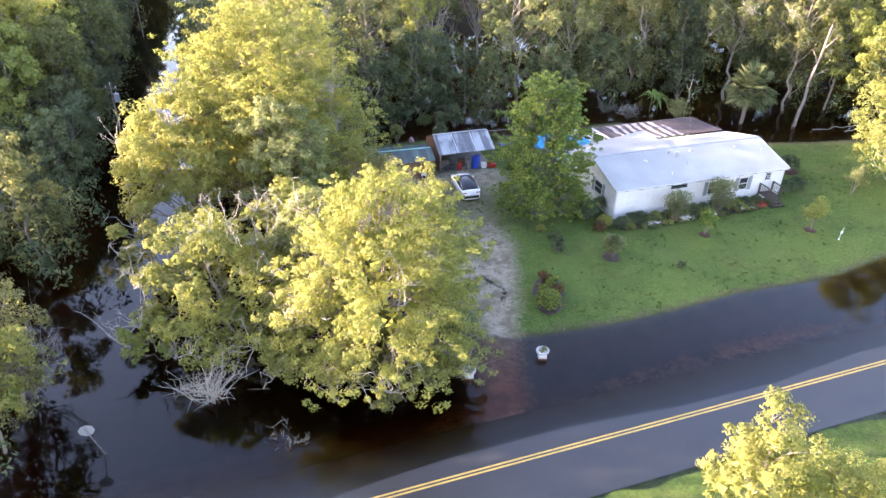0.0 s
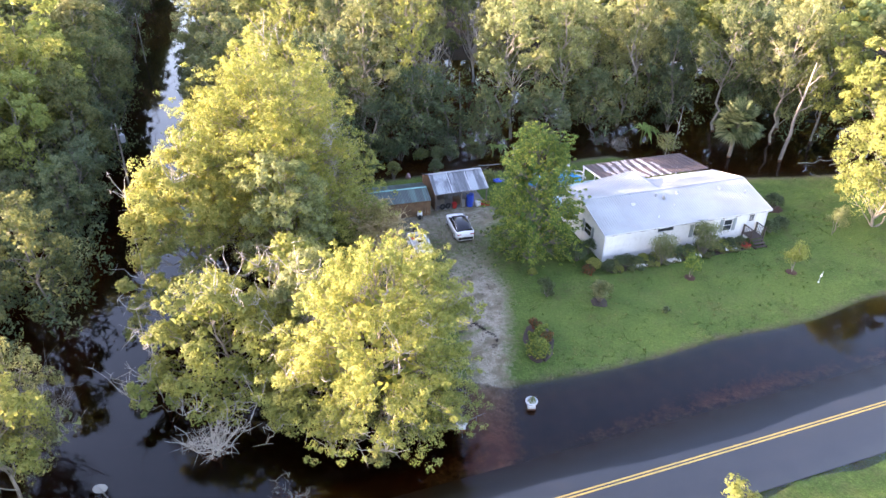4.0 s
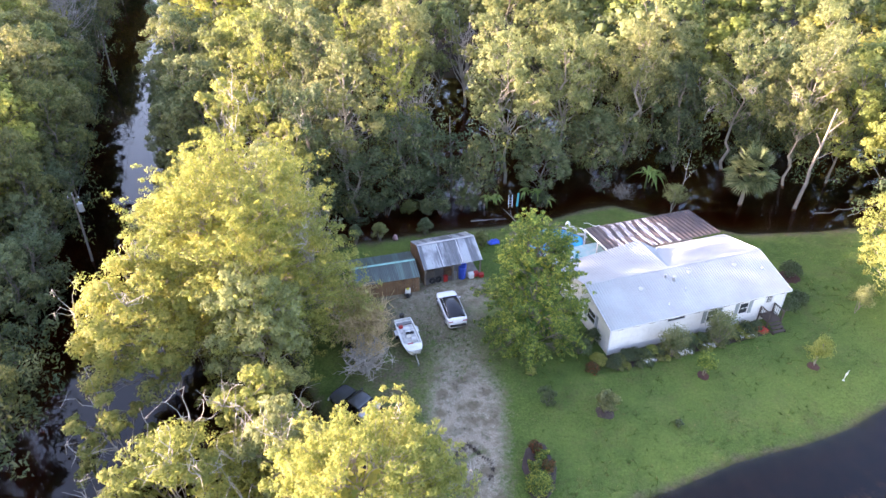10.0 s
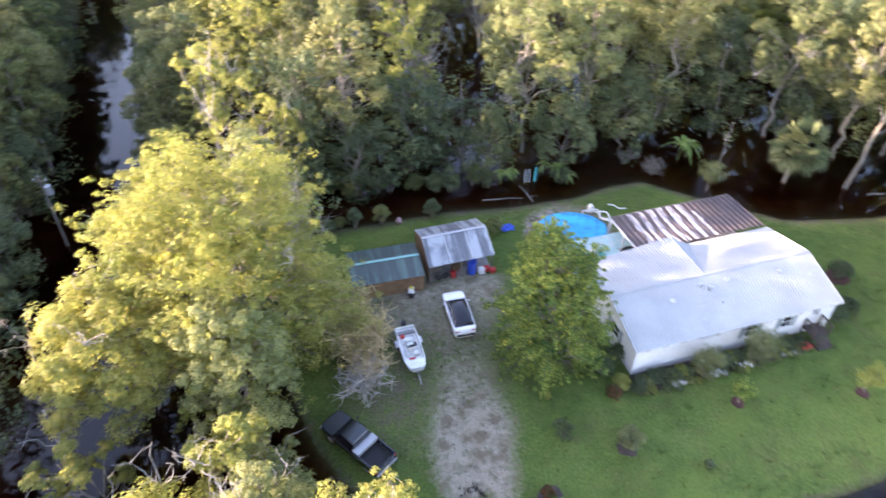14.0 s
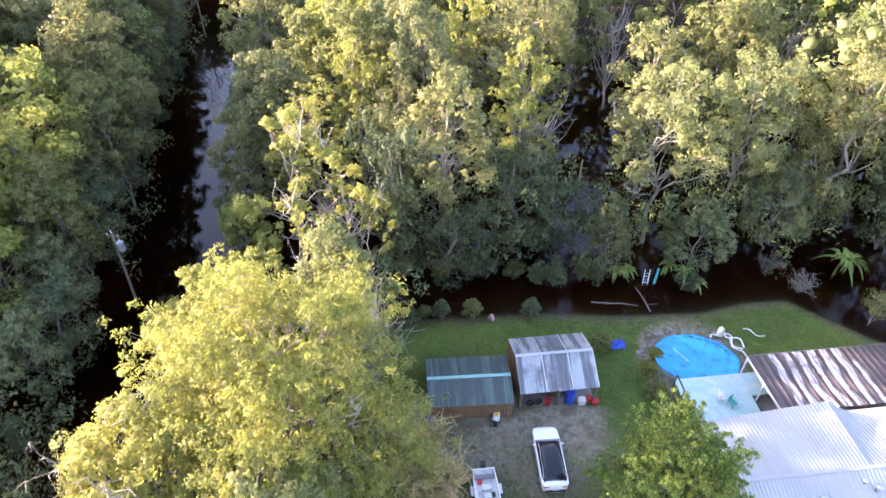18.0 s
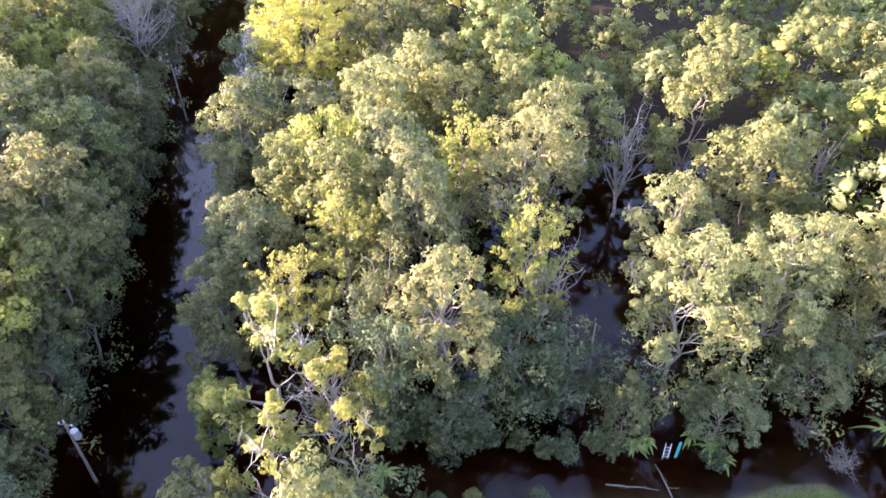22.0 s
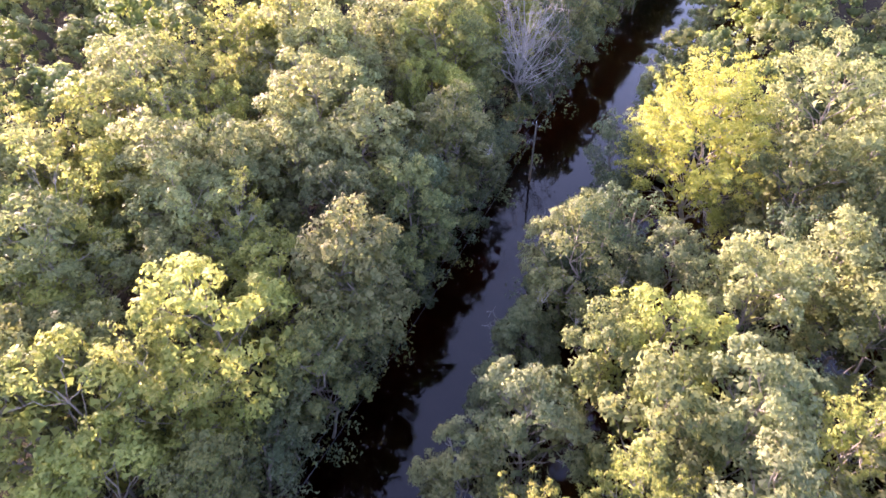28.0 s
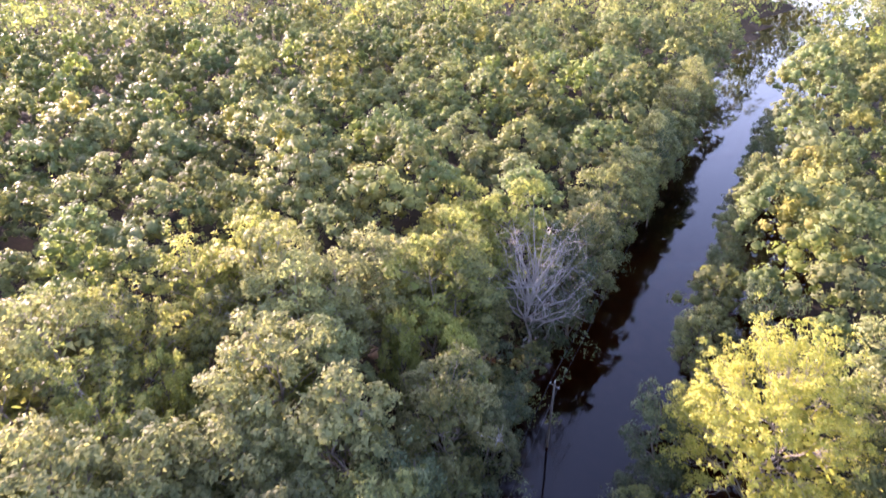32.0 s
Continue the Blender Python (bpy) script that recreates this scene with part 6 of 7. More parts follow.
def sedan():
    c = thing("car", pose(2.25, 56.55, 0.0, 0, 0, 13.7), "white hatchback car with black glass roof parked on grass and gravel", "car")
    ys = [-2.36, -2.28, -2.05, -1.6, -1.1, -0.3, 0.5, 0.95, 1.4, 1.9, 2.22, 2.38]
    half = [0.62, 0.80, 0.90, 0.93, 0.93, 0.93, 0.93, 0.93, 0.92, 0.90, 0.80, 0.55]
    sh = [0.80, 0.98, 1.02, 1.00, 0.97, 0.94, 0.92, 0.92, 0.90, 0.82, 0.72, 0.60]
    tp = [0.82, 1.00, 1.06, 1.03, 1.00, 0.97, 0.95, 0.95, 0.94, 0.86, 0.75, 0.62]
    body = part("body", loft([body_ring(y, w, 0.22, s, t, w * 0.8) for y, w, s, t in zip(ys, half, sh, tp)]), car_white, c, smooth=True)
    gy = [-2.0, -1.75, -1.2, -0.5, 0.2, 0.75, 1.2]
    gw = [0.72, 0.76, 0.76, 0.75, 0.74, 0.74, 0.77]
    gz = [1.04, 1.20, 1.38, 1.44, 1.44, 1.30, 0.96]
    part("glasshouse", loft([[(w * 1.12, y, 0.93), (w * 1.1, y, min(1.0, z)), (w * 0.95, y, z - 0.06 * (z > 1.1)), (w * 0.6, y, z), (0, y, z + 0.01), (-w * 0.6, y, z), (-w * 0.95, y, z - 0.06 * (z > 1.1)), (-w * 1.1, y, min(1.0, z)), (-w * 1.12, y, 0.93)] for y, w, z in zip(gy, gw, gz)]), car_glass, c, "black glass roof and windows", smooth=True)
    for s in (-1, 1):
        v = part("roof_rail", loft([[(s * (w * 0.97 + dx), y, z - 0.045 + dz) for dx, dz in ((0.0, 0.012), (0.018, 0.0), (0.02, -0.03), (0.0, -0.03))] for y, w, z in zip(gy[1:], gw[1:], gz[1:])]), car_white, c, "white roof edge")
        part("mirror", block(s * 1.0 - 0.09, s * 1.0 + 0.09, 0.72, 0.84, 0.95, 1.08, 0.03), car_white, c)
        part("tail_light", block(s * 0.62 - 0.2, s * 0.62 + 0.2, -2.34, -2.2, 0.84, 0.93, 0.02), lamp_red, c, "red tail light")
        part("headlight", block(s * 0.6 - 0.17, s * 0.6 + 0.17, 2.1, 2.27, 0.62, 0.72, 0.02), lamp_clear, c, "clear headlight")
        for y in (-1.42, 1.45):
            wheel(c, s * 0.94, y)
        for y in (-0.55, 0.45):
            part("door_handle", block(s * 0.935 - 0.012, s * 0.935 + 0.012, y, y + 0.2, 0.84, 0.87), car_white, c)
    part("bumper", block(-0.72, 0.72, -2.41, -2.3, 0.34, 0.6, 0.04), car_black, c, "dark rear bumper insert")
    part("number_plate", block(-0.2, 0.2, -2.425, -2.411, 0.62, 0.74), lamp_clear, c, "pale plate with plain bar")
    part("spoiler", block(-0.66, 0.66, -2.28, -2.02, 1.065, 1.09, 0.01), car_white, c)


def pickup():
    c = thing("pickup_truck", pose(-4.75, 44.5, 0.0, 0, 0, 50), "charcoal pickup truck with aluminium tool box in its bed", "truck")
    # nose points to +y
    lower = [(-2.75, 0.90), (-2.7, 0.97), (-0.5, 0.98), (1.2, 0.98), (2.2, 0.96), (2.65, 0.88), (2.75, 0.7)]
    part("body", loft([body_ring(y, w, 0.42, 0.98, 1.06, w * 0.86) for y, w in lower[2:]]), truck_paint, c, smooth=True)
    for s in (-1, 1):
        part("bed_side", block(s * 0.93 - 0.06, s * 0.93 + 0.06, -2.7, -0.5, 0.45, 1.12, 0.03), truck_paint, c)
        part("mirror", block(s * 1.12 - 0.1, s * 1.12 + 0.1, 1.02, 1.16, 1.15, 1.35, 0.03), car_black, c)
        part("tail_light", block(s * 0.9 - 0.06, s * 0.9 + 0.06, -2.74, -2.7, 0.75, 1.05, 0.01), lamp_red, c, "red tail light")
        part("headlight", block(s * 0.68 - 0.16, s * 0.68 + 0.16, 2.58, 2.72, 0.78, 0.95, 0.02), lamp_clear, c, "clear headlight")
        for y in (-1.75, 1.7):
            wheel(c, s * 0.97, y, 0.39, 0.27)
    part("tailgate", block(-0.87, 0.87, -2.72, -2.64, 0.5, 1.1, 0.02), truck_paint, c)
    part("bed_floor", block(-0.86, 0.86, -2.63, -0.45, 0.6, 0.66), truck_bed, c, "black bed liner")
    part("cab_roof", loft([[(w, y, z0), (w * 0.98, y, z1 - 0.05), (w * 0.8, y, z1), (-w * 0.8, y, z1), (-w * 0.98, y, z1 - 0.05), (-w, y, z0)] for y, w, z0, z1 in ((-0.42, 0.74, 1.62, 1.70), (-0.2, 0.76, 1.66, 1.78), (0.5, 0.76, 1.66, 1.80), (0.85, 0.73, 1.60, 1.72))]), truck_paint, c, smooth=True)
    part("cab_glass", loft([[(0.93, y, 1.0), (w, y, z), (-w, y, z), (-0.93, y, 1.0)] for y, w, z in ((-0.5, 0.74, 1.62), (-0.2, 0.76, 1.66), (0.85, 0.73, 1.6), (1.5, 0.86, 1.06))]), car_glass, c, "dark cab glass")
    part("windscreen_frame", block(-0.8, 0.8, 1.42, 1.56, 1.0, 1.09, 0.02), truck_paint, c)
    tb = part("tool_box", block(-0.9, 0.9, -1.05, -0.52, 0.95, 1.25, 0.02), alu, c, "ribbed aluminium tool box")
    part("lid", block(-0.92, 0.92, -1.07, -0.5, 1.251, 1.29, 0.012), alu, tb)
    part("bumper", block(-0.92, 0.92, 2.74, 2.86, 0.5, 0.72, 0.03), steel, c)
    part("bumper", block(-0.92, 0.92, -2.86, -2.74, 0.5, 0.66, 0.03), steel, c)


def boat():
    b = thing("motor_boat", pose(-1.5, 52.75, 0.0, 0, 0, 196.5), "small white open motor boat on a trailer", "boat")
    # bow points to +y; stern at -y
    st = [(-2.1, 0.74, 0.82), (-1.4, 0.80, 0.84), (-0.4, 0.84, 0.86), (0.7, 0.84, 0.90), (1.4, 0.80, 0.95), (2.0, 0.68, 0.99), (2.3, 0.48, 1.02)]
    hull = [[(w, y, z), (w * 0.97, y, z - 0.15), (w * 0.78, y, 0.48 + (0.12 if y > 1.2 else 0)), (0, y, 0.40 + (0.2 if y > 1.2 else 0)), (-w * 0.78, y, 0.48 + (0.12 if y > 1.2 else 0)), (-w * 0.97, y, z - 0.15), (-w, y, z),
             (-w * 0.9, y, z + 0.01), (-w * 0.85, y, 0.58 + (0.1 if y > 1.2 else 0)), (0, y, 0.56 + (0.1 if y > 1.2 else 0)), (w * 0.85, y, 0.58 + (0.1 if y > 1.2 else 0)), (w * 0.9, y, z + 0.01)] for y, w, z in st]
    part("hull", loft(hull), hose_white, b)
    part("transom", block(-0.76, 0.76, -2.16, -2.08, 0.5, 0.84, 0.01), hose_white, b)
    part("foredeck", loft([[(w * 0.9, y, z + 0.012), (-w * 0.9, y, z + 0.012), (-w * 0.9, y, z - 0.03), (w * 0.9, y, z - 0.03)] for y, w, z in st[4:]]), hose_white, b)
    part("console", block(-0.25, 0.25, -0.3, 0.25, 0.57, 1.05, 0.05), hose_white, b)
    part("seat", block(-0.3, 0.3, -1.0, -0.6, 0.57, 0.85, 0.05), hose_white, b, "white bench seat")
    part("thwart", block(-0.72, 0.72, -1.75, -1.45, 0.6, 0.75, 0.02), worn("boat_grey", (0.2, 0.2, 0.2), 0.7), b)
    part("fuel_tank", block(0.2, 0.55, -1.4, -1.1, 0.57, 0.8, 0.04), red_plastic, b, "red fuel tank")
    liner = worn("boat_liner", (0.56, 0.55, 0.52), 0.8, 0, 0.4, 4, 0.2, (0.08, 0.07, 0.06), 0.7)
    part("floor_liner", block(-0.6, 0.6, -1.95, 1.3, 0.57, 0.60), liner, b, "stained grey deck floor")
    part("cooler", block(-0.5, -0.1, 0.5, 0.9, 0.6, 0.92, 0.04), hose_white, b)
    part("life_vest", block(-0.15, 0.35, 0.95, 1.3, 0.6, 0.72, 0.05), red_plastic, b, "faded red life vest")
    part("rope_coil", block(-0.55, -0.25, -0.5, -0.15, 0.6, 0.7, 0.04), car_black, b)
    part("windscreen", block(-0.3, 0.3, 0.22, 0.26, 1.05, 1.3, 0.01), car_glass, b)
    mo = part("outboard_motor", block(-0.18, 0.18, -2.55, -2.17, 0.75, 1.2, 0.06), car_black, b, "black outboard motor")
    part("shaft", block(-0.06, 0.06, -2.42, -2.28, 0.2, 0.75, 0.01), car_black, mo)
    tr = thing("boat_trailer", pose(-1.5, 52.75, 0.0, 0, 0, 196.5), "galvanised boat trailer under a white boat", "trailer")
    for s in (-1, 1):
        part("beam", bar((s * 0.55, -1.9, 0.36), (s * 0.5, 1.0, 0.36), 0.04), steel, tr)
        part("beam", bar((s * 0.5, 1.0, 0.36), (0, 2.4, 0.42), 0.04), steel, tr)
        wheel(tr, s * 1.02, -0.7, 0.29, 0.18)
        part("mudguard", block(s * 0.93 - 0.12, s * 0.93 + 0.12, -1.05, -0.35, 0.6, 0.63, 0.01), steel, tr)
    part("axle", bar((-0.9, -0.7, 0.29), (0.9, -0.7, 0.29), 0.035), steel, tr)
    part("tongue", bar((0, 2.3, 0.42), (0, 3.35, 0.35), 0.045), steel, tr)
    part("jack", bar((0, 3.1, 0.0), (0, 3.1, 0.6), 0.035), steel, tr)
    part("winch_post", bar((0, 2.4, 0.42), (0, 2.45, 0.95), 0.04), steel, tr)


sedan()
pickup()
boat()


# ---------------------------------------------------------------- poles, sign, planters by the road
def pole(x, y, tall, lean, label, transformer=True):
    z = float(height(np.float64(x), np.float64(y)))
    t = thing("utility_pole", pose(x, y, z), label, "utility pole")
    top = Vector((lean[0], lean[1], tall))
    part("pole", bar((0, 0, -0.5), top, 0.13, 0.09, n=12), old_post, t)
    part("crossarm", bar(top + Vector((-0.6, 0.0, -0.35)), top + Vector((0.6, 0.0, -0.35)), 0.05), old_post, t)
    for q in (-0.5, 0.5):
        part("insulator", bar(top + Vector((q, 0, -0.3)), top + Vector((q, 0, -0.1)), 0.05, 0.03), white_trim, t)
    part("insulator", bar(top, top + Vector((0, 0, 0.3)), 0.05, 0.03), white_trim, t)
    if transformer:
        c = top + Vector((0.42, -0.05, -1.75))
        part("transformer", bar(c, c + Vector((0, 0, 0.85)), 0.27, 0.27, n=16), alu, t, "pale grey transformer can")
        part("bushing", bar(c + Vector((0, 0, 0.85)), c + Vector((0, 0, 1.1)), 0.05), white_trim, t)
        part("bracket", bar(c + Vector((0, 0, 0.4)), c + Vector((-0.42, 0.05, 0.4)), 0.04), steel, t)
    return Vector((x, y, z)) + top


wire = worn("wire_black", (0.03, 0.03, 0.03), 0.6)
tops = [pole(-34.2, 65.6, 8.1, (0.0, 0.7), "leaning wooden utility pole with transformer in the flooded canal"),
        pole(-52.0, 116.5, 8.5, (0.0, 0.2), "wooden utility pole on the canal bank", False),
        pole(-70.5, 168.0, 8.5, (0.0, 0.0), "wooden utility pole on the canal bank", False)]
for a, b in zip(tops, tops[1:]):
    for q in (-0.5, 0.5):
        p0, p1 = np.array(a) + (q, 0, -0.1), np.array(b) + (q, 0, -0.1)
        t = np.linspace(0, 1, 16)[:, None]
        line = p0 + (p1 - p0) * t
        line[:, 2] -= 1.2 * 4 * (t * (1 - t))[:, 0]
        tagged(curve_tube("power_line", line, 0.02, wire, n=4), "thin black power line between poles", "wire")

sg = thing("road_sign", pose(-18.2, 24.7, -0.8, 3, -12, 20), "grey octagonal road sign seen from behind in water", "sign")
part("post", block(-0.03, 0.03, -0.02, 0.02, -0.4, 2.9), steel, sg)
bm = bmesh.new()
bmesh.ops.create_cone(bm, cap_ends=True, segments=8, radius1=0.40, radius2=0.40, depth=0.012, matrix=pose(0, 0.035, 2.6, 90, 0, 0) @ pose(0, 0, 0, 0, 0, 22.5))
part("plate", bm, alu, sg, "dull grey sign back")


def planter(x, y):
    t = thing("planter_post", pose(x, y, -1.45), "white brick planter post standing in flood water", "planter")
    part("post", block(-0.27, 0.27, -0.27, 0.27, 0, 1.35, 0.02), white_trim, t)
    part("bowl", loft([[(math.cos(k * math.pi / 6) * r, math.sin(k * math.pi / 6) * r, z) for k in range(12)] for r, z in ((0.28, 1.351), (0.42, 1.55), (0.44, 1.65), (0.36, 1.65), (0.34, 1.56))]), white_trim, t)
    rg = np.random.default_rng(int(x * 10))
    lv_ = sprigs(np.array([[0, 0, 1.64], [0.12, 0.1, 1.7]]), np.array([0.3, 0.22]), 60, 0.14, rg, 0.6, 0, 0.5, 0.5)
    put("plant", mesh_np("plant", *lv_, leaf_olive), t)


planter(6.65, 32.9)
planter(1.8, 31.0)


# ---------------------------------------------------------------- garden
def disc(parent, r, mat, name="mulch_bed", seed=0, z=0.03):
    rg = np.random.default_rng(seed)
    n = 18
    edge = [(math.cos(k * 2 * math.pi / n) * r * rg.uniform(0.88, 1.12), math.sin(k * 2 * math.pi / n) * r * rg.uniform(0.88, 1.12)) for k in range(n)]
    return part(name, loft([[(x, y, -0.1) for x, y in edge], [(x * 0.97, y * 0.97, z * 0.6) for x, y in edge], [(x * 0.6, y * 0.6, z + 0.03) for x, y in edge]]), mat, parent)


def shrub(x, y, w, h, mat, label, seed, name="shrub", leafsize=0.13, n=26, per=60, style="round", mulched=None, dz=0.0, group=""):
    rg = np.random.default_rng(seed)
    t = thing(name, at(x, y, dz), label, "shrub", group)
    if mulched:
        disc(t, w * 0.40 if mulched is not mulch else max(0.55, w * 0.5), mulched, seed=seed)
    cen, rad, stems = [], [], []
    for i in range(n):
        a, u = i * 2.4, math.sqrt((i + 0.5) / n)
        if style == "round":
            zc = h * (0.3 + 0.55 * math.sqrt(max(0, 1 - u * u))) + rg.normal(0, 0.05 * h)
            q = w * 0.42 * u
        else:
            zc = h * rg.uniform(0.35, 0.95)
            q = w * 0.5 * rg.uniform(0.1, 1.0) * (0.5 + 0.5 * zc / h)
        c = (math.cos(a) * q, math.sin(a) * q, zc)
        cen.append(c)
        rad.append(w * rg.uniform(0.13, 0.2))
        if i % 2 == 0:
            stems.append((bend((0, 0, -0.1), c, rg, 0.08, 4), 0.02 + 0.008 * h, 0.008))
    put("stems", mesh_np("stems", *tubes(stems, 4), bark_grey, True), t)
    put("foliage", foliage("foliage", tufts(np.array(cen), np.array(rad), per, leafsize, rg, 0.7, 0.1, 0.5, 0.85), mat), t)
    return t


def flowers(x, y, w, d, mat, label, seed):
    rg = np.random.default_rng(seed)
    t = thing("flower_bed", HOUSE @ pose(x, y, 0.0), label, "flowers")
    k = 60
    p = np.stack([rg.uniform(-w / 2, w / 2, k), rg.uniform(-d / 2, d / 2, k), rg.uniform(0.12, 0.3, k)], 1)
    put("leaves", mesh_np("leaves", *sprigs(p * np.array((1, 1, 0.6)), np.full(k, 0.16), 14, 0.12, rg, 0.6, 0, 0.5, 0.7), leaf_green), t)
    put("blossom", mesh_np("blossom", *sprigs(p + np.array((0, 0, 0.08)), np.full(k, 0.15), 12, 0.065, rg, 0.8, 0, 0.9, 0.5), mat), t)


leaf_red = leaf("leaf_red", [(0.0, (0.06, 0.09, 0.04)), (0.6, (0.16, 0.12, 0.05)), (1.0, (0.35, 0.10, 0.05))], 0.4, 0.1)
hm = HOUSE
rg = np.random.default_rng(77)
for i in range(24):
    a = 0.4 + i * 0.6 + rg.uniform(-0.12, 0.12)
    p = hm @ Vector((a, -0.75 + rg.uniform(-0.3, 0.15), 0))
    mat = (leaf_dark, leaf_green, leaf_dark, leaf_dark, leaf_green, leaf_dark, leaf_bright)[i % 7]
    lab = {0: "low dark green shrub against the house wall", 1: "leafy green shrub against the house wall", 6: "bright green shrub against the house wall"}.get(i % 7, "dark green shrub in the bed along the house")
    shrub(p.x, p.y, rg.uniform(1.1, 1.7), rg.uniform(0.6, 1.25), mat, lab, 200 + i, per=56, n=20, leafsize=0.12, group="shrubs along the house")
for i in range(15):
    p = hm @ Vector((0.3 + i * 0.95 + rg.uniform(-0.3, 0.3), -1.55 + rg.uniform(-0.2, 0.2), 0))
    shrub(p.x, p.y, rg.uniform(0.6, 1.0), rg.uniform(0.3, 0.55), (leaf_green, leaf_bright, leaf_sage, leaf_dark)[i % 4], "small leafy bedding plant in front of shrubs", 240 + i, per=40, n=12, group="bedding plants")
bed = thing("garden_bed", hm, "dark mulched bed along the front wall", "garden bed")
part("soil", block(0.2, 14.9, -1.6, 0.26, -0.08, 0.035, 0.03), black_mulch, bed)
flowers(6.6, -1.45, 1.3, 0.7, petal_white, "white flowers in the bed before the house", 5)
flowers(3.2, -1.5, 1.0, 0.5, petal_white, "few white flowers in the bed before the house", 8)
flowers(8.9, -1.5, 1.2, 0.5, petal_white, "white flowers below the tall shrub", 9)
flowers(12.9, -1.2, 1.5, 0.9, petal_white, "dense white flowers beside the entry", 6)
flowers(14.7, -1.1, 0.7, 0.8, petal_red, "red flowers beside the entry steps", 7)
shrub(20.6, 50.6, 2.6, 3.0, leaf_sage, "tall airy grey-green shrub by the wall", 301, leafsize=0.12, n=70, style="open")
shrub(24.7, 51.9, 2.9, 3.5, leaf_sage, "tall bushy grey-green shrub by the wall", 302, leafsize=0.12, n=85, style="open")
shrub(14.2, 49.7, 1.5, 1.0, leaf_bright, "yellow variegated shrub at the house corner", 303)
shrub(12.9, 51.0, 2.0, 1.7, leaf_dark, "dark shrub at the house corner", 304, n=40)
shrub(13.6, 48.9, 1.2, 0.8, leaf_red, "red and green croton at the house corner", 314)
shrub(15.4, 49.3, 1.3, 0.9, leaf_dark, "dark shrub at the house corner", 315)
shrub(14.2, 52.2, 1.6, 1.6, leaf_dark, "dark shrub below the gable window", 305)
shrub(13.7, 44.6, 1.9, 2.0, leaf_sage, "feathery grey-green bush on the lawn", 306, leafsize=0.14, n=60, style="open", mulched=black_mulch)
shrub(9.4, 45.4, 1.6, 1.6, leaf_dark, "thin dark bush on the lawn edge", 307, n=20, style="open")
shrub(7.7, 37.9, 1.9, 1.4, leaf_yard, "rounded bright green bush in a dark mulch ring", 308, n=50, mulched=black_mulch, leafsize=0.14)
ring_bed = thing("garden_bed", at(8.0, 39.6) @ Matrix.Diagonal((1.15, 2.3, 1, 1)), "long dark mulch bed on the lawn beside the drive", "garden bed")
disc(ring_bed, 1.0, black_mulch, "soil", 55, 0.035)
for i, (x, y) in enumerate(((7.5, 39.2), (8.5, 39.3), (8.2, 40.3), (7.8, 41.0))):
    shrub(x, y, 1.1, 0.9, (leaf_yard, leaf_red, leaf_yard, leaf_red)[i], "strap-leaved green plant in the mulch bed" if i % 2 == 0 else "reddish leafy plant in the mulch bed", 316 + i, n=22, style="open")
shrub(35.5, 61.4, 2.1, 1.7, leaf_dark, "dark round bush in red mulch", 309, n=36, mulched=mulch)
shrub(33.0, 56.4, 2.2, 1.2, leaf_dark, "dark low shrub beside the entry", 310)
shrub(34.6, 57.6, 1.8, 0.9, leaf_dark, "dark low shrub east of the house", 312)
shrub(8.5, 48.6, 0.8, 0.7, leaf_bright, "potted yellow-green plant beside the drive", 311, n=14)
shrub(18.9, 43.2, 0.7, 0.5, leaf_dark, "small sapling on the lawn", 313, n=8)
for i, (x, y, w, h) in enumerate(((-7.5, 68.2, 1.5, 2.5), (-5.0, 68.9, 1.7, 2.4), (-0.2, 70.0, 1.8, 2.0), (5.7, 67.4, 1.8, 1.5), (-10.0, 67.4, 1.8, 1.6), (-9.0, 68.6, 1.2, 1.0))):
    shrub(x, y, w, h, leaf_green if i % 2 else leaf_dark, "rounded green bush along the back lawn", 320 + i, n=26, leafsize=0.16, group="bushes along the back lawn")
rg = np.random.default_rng(351)
for i in range(15):
    x = -14.0 + i * 1.95 + rg.uniform(-0.6, 0.6)
    y = 72.9 + 0.11 * (x + 14) + rg.uniform(-0.3, 1.2)
    if math.hypot(x - 9.8, y - 75.8) > 1.6 and math.hypot(x - 7.0, y - 75.6) > 1.2:
        shrub(x, y, rg.uniform(1.9, 3.0), rg.uniform(1.4, 3.4), (leaf_green, leaf_sage, leaf_dark)[i % 3], "leafy swamp bush standing in dark water below the trees", 360 + i, name="swamp_bush", n=26, per=46, leafsize=0.2, style="open", group="bushes at the foot of the woods")
for i, (x, y, w, h, mt) in enumerate(((9.7, 63.5, 1.8, 1.5, leaf_green), (9.2, 65.5, 1.5, 1.3, leaf_bright), (10.5, 61.5, 2.0, 1.7, leaf_dark), (11.4, 59.6, 1.8, 1.5, leaf_dark), (9.9, 67.2, 1.2, 1.0, leaf_bright))):
    shrub(x, y, w, h, mt, "leafy shrub beside the pool deck", 340 + i, n=24, leafsize=0.16)


def sapling(x, y, h, w, mat, label, seed, bed_r=0.5, name="young_tree"):
    t = tree(name, tree_meshes(seed, h, w, "broad", mat, bark_pale, 9, 6, 44, 0.12, (0, 0), 0.45), at(x, y), label)
    for c in t.children:
        if c.name.startswith("trunk"):
            c.scale = (0.6, 0.6, 1)
    if bed_r:
        disc(t, bed_r, mulch, seed=seed)


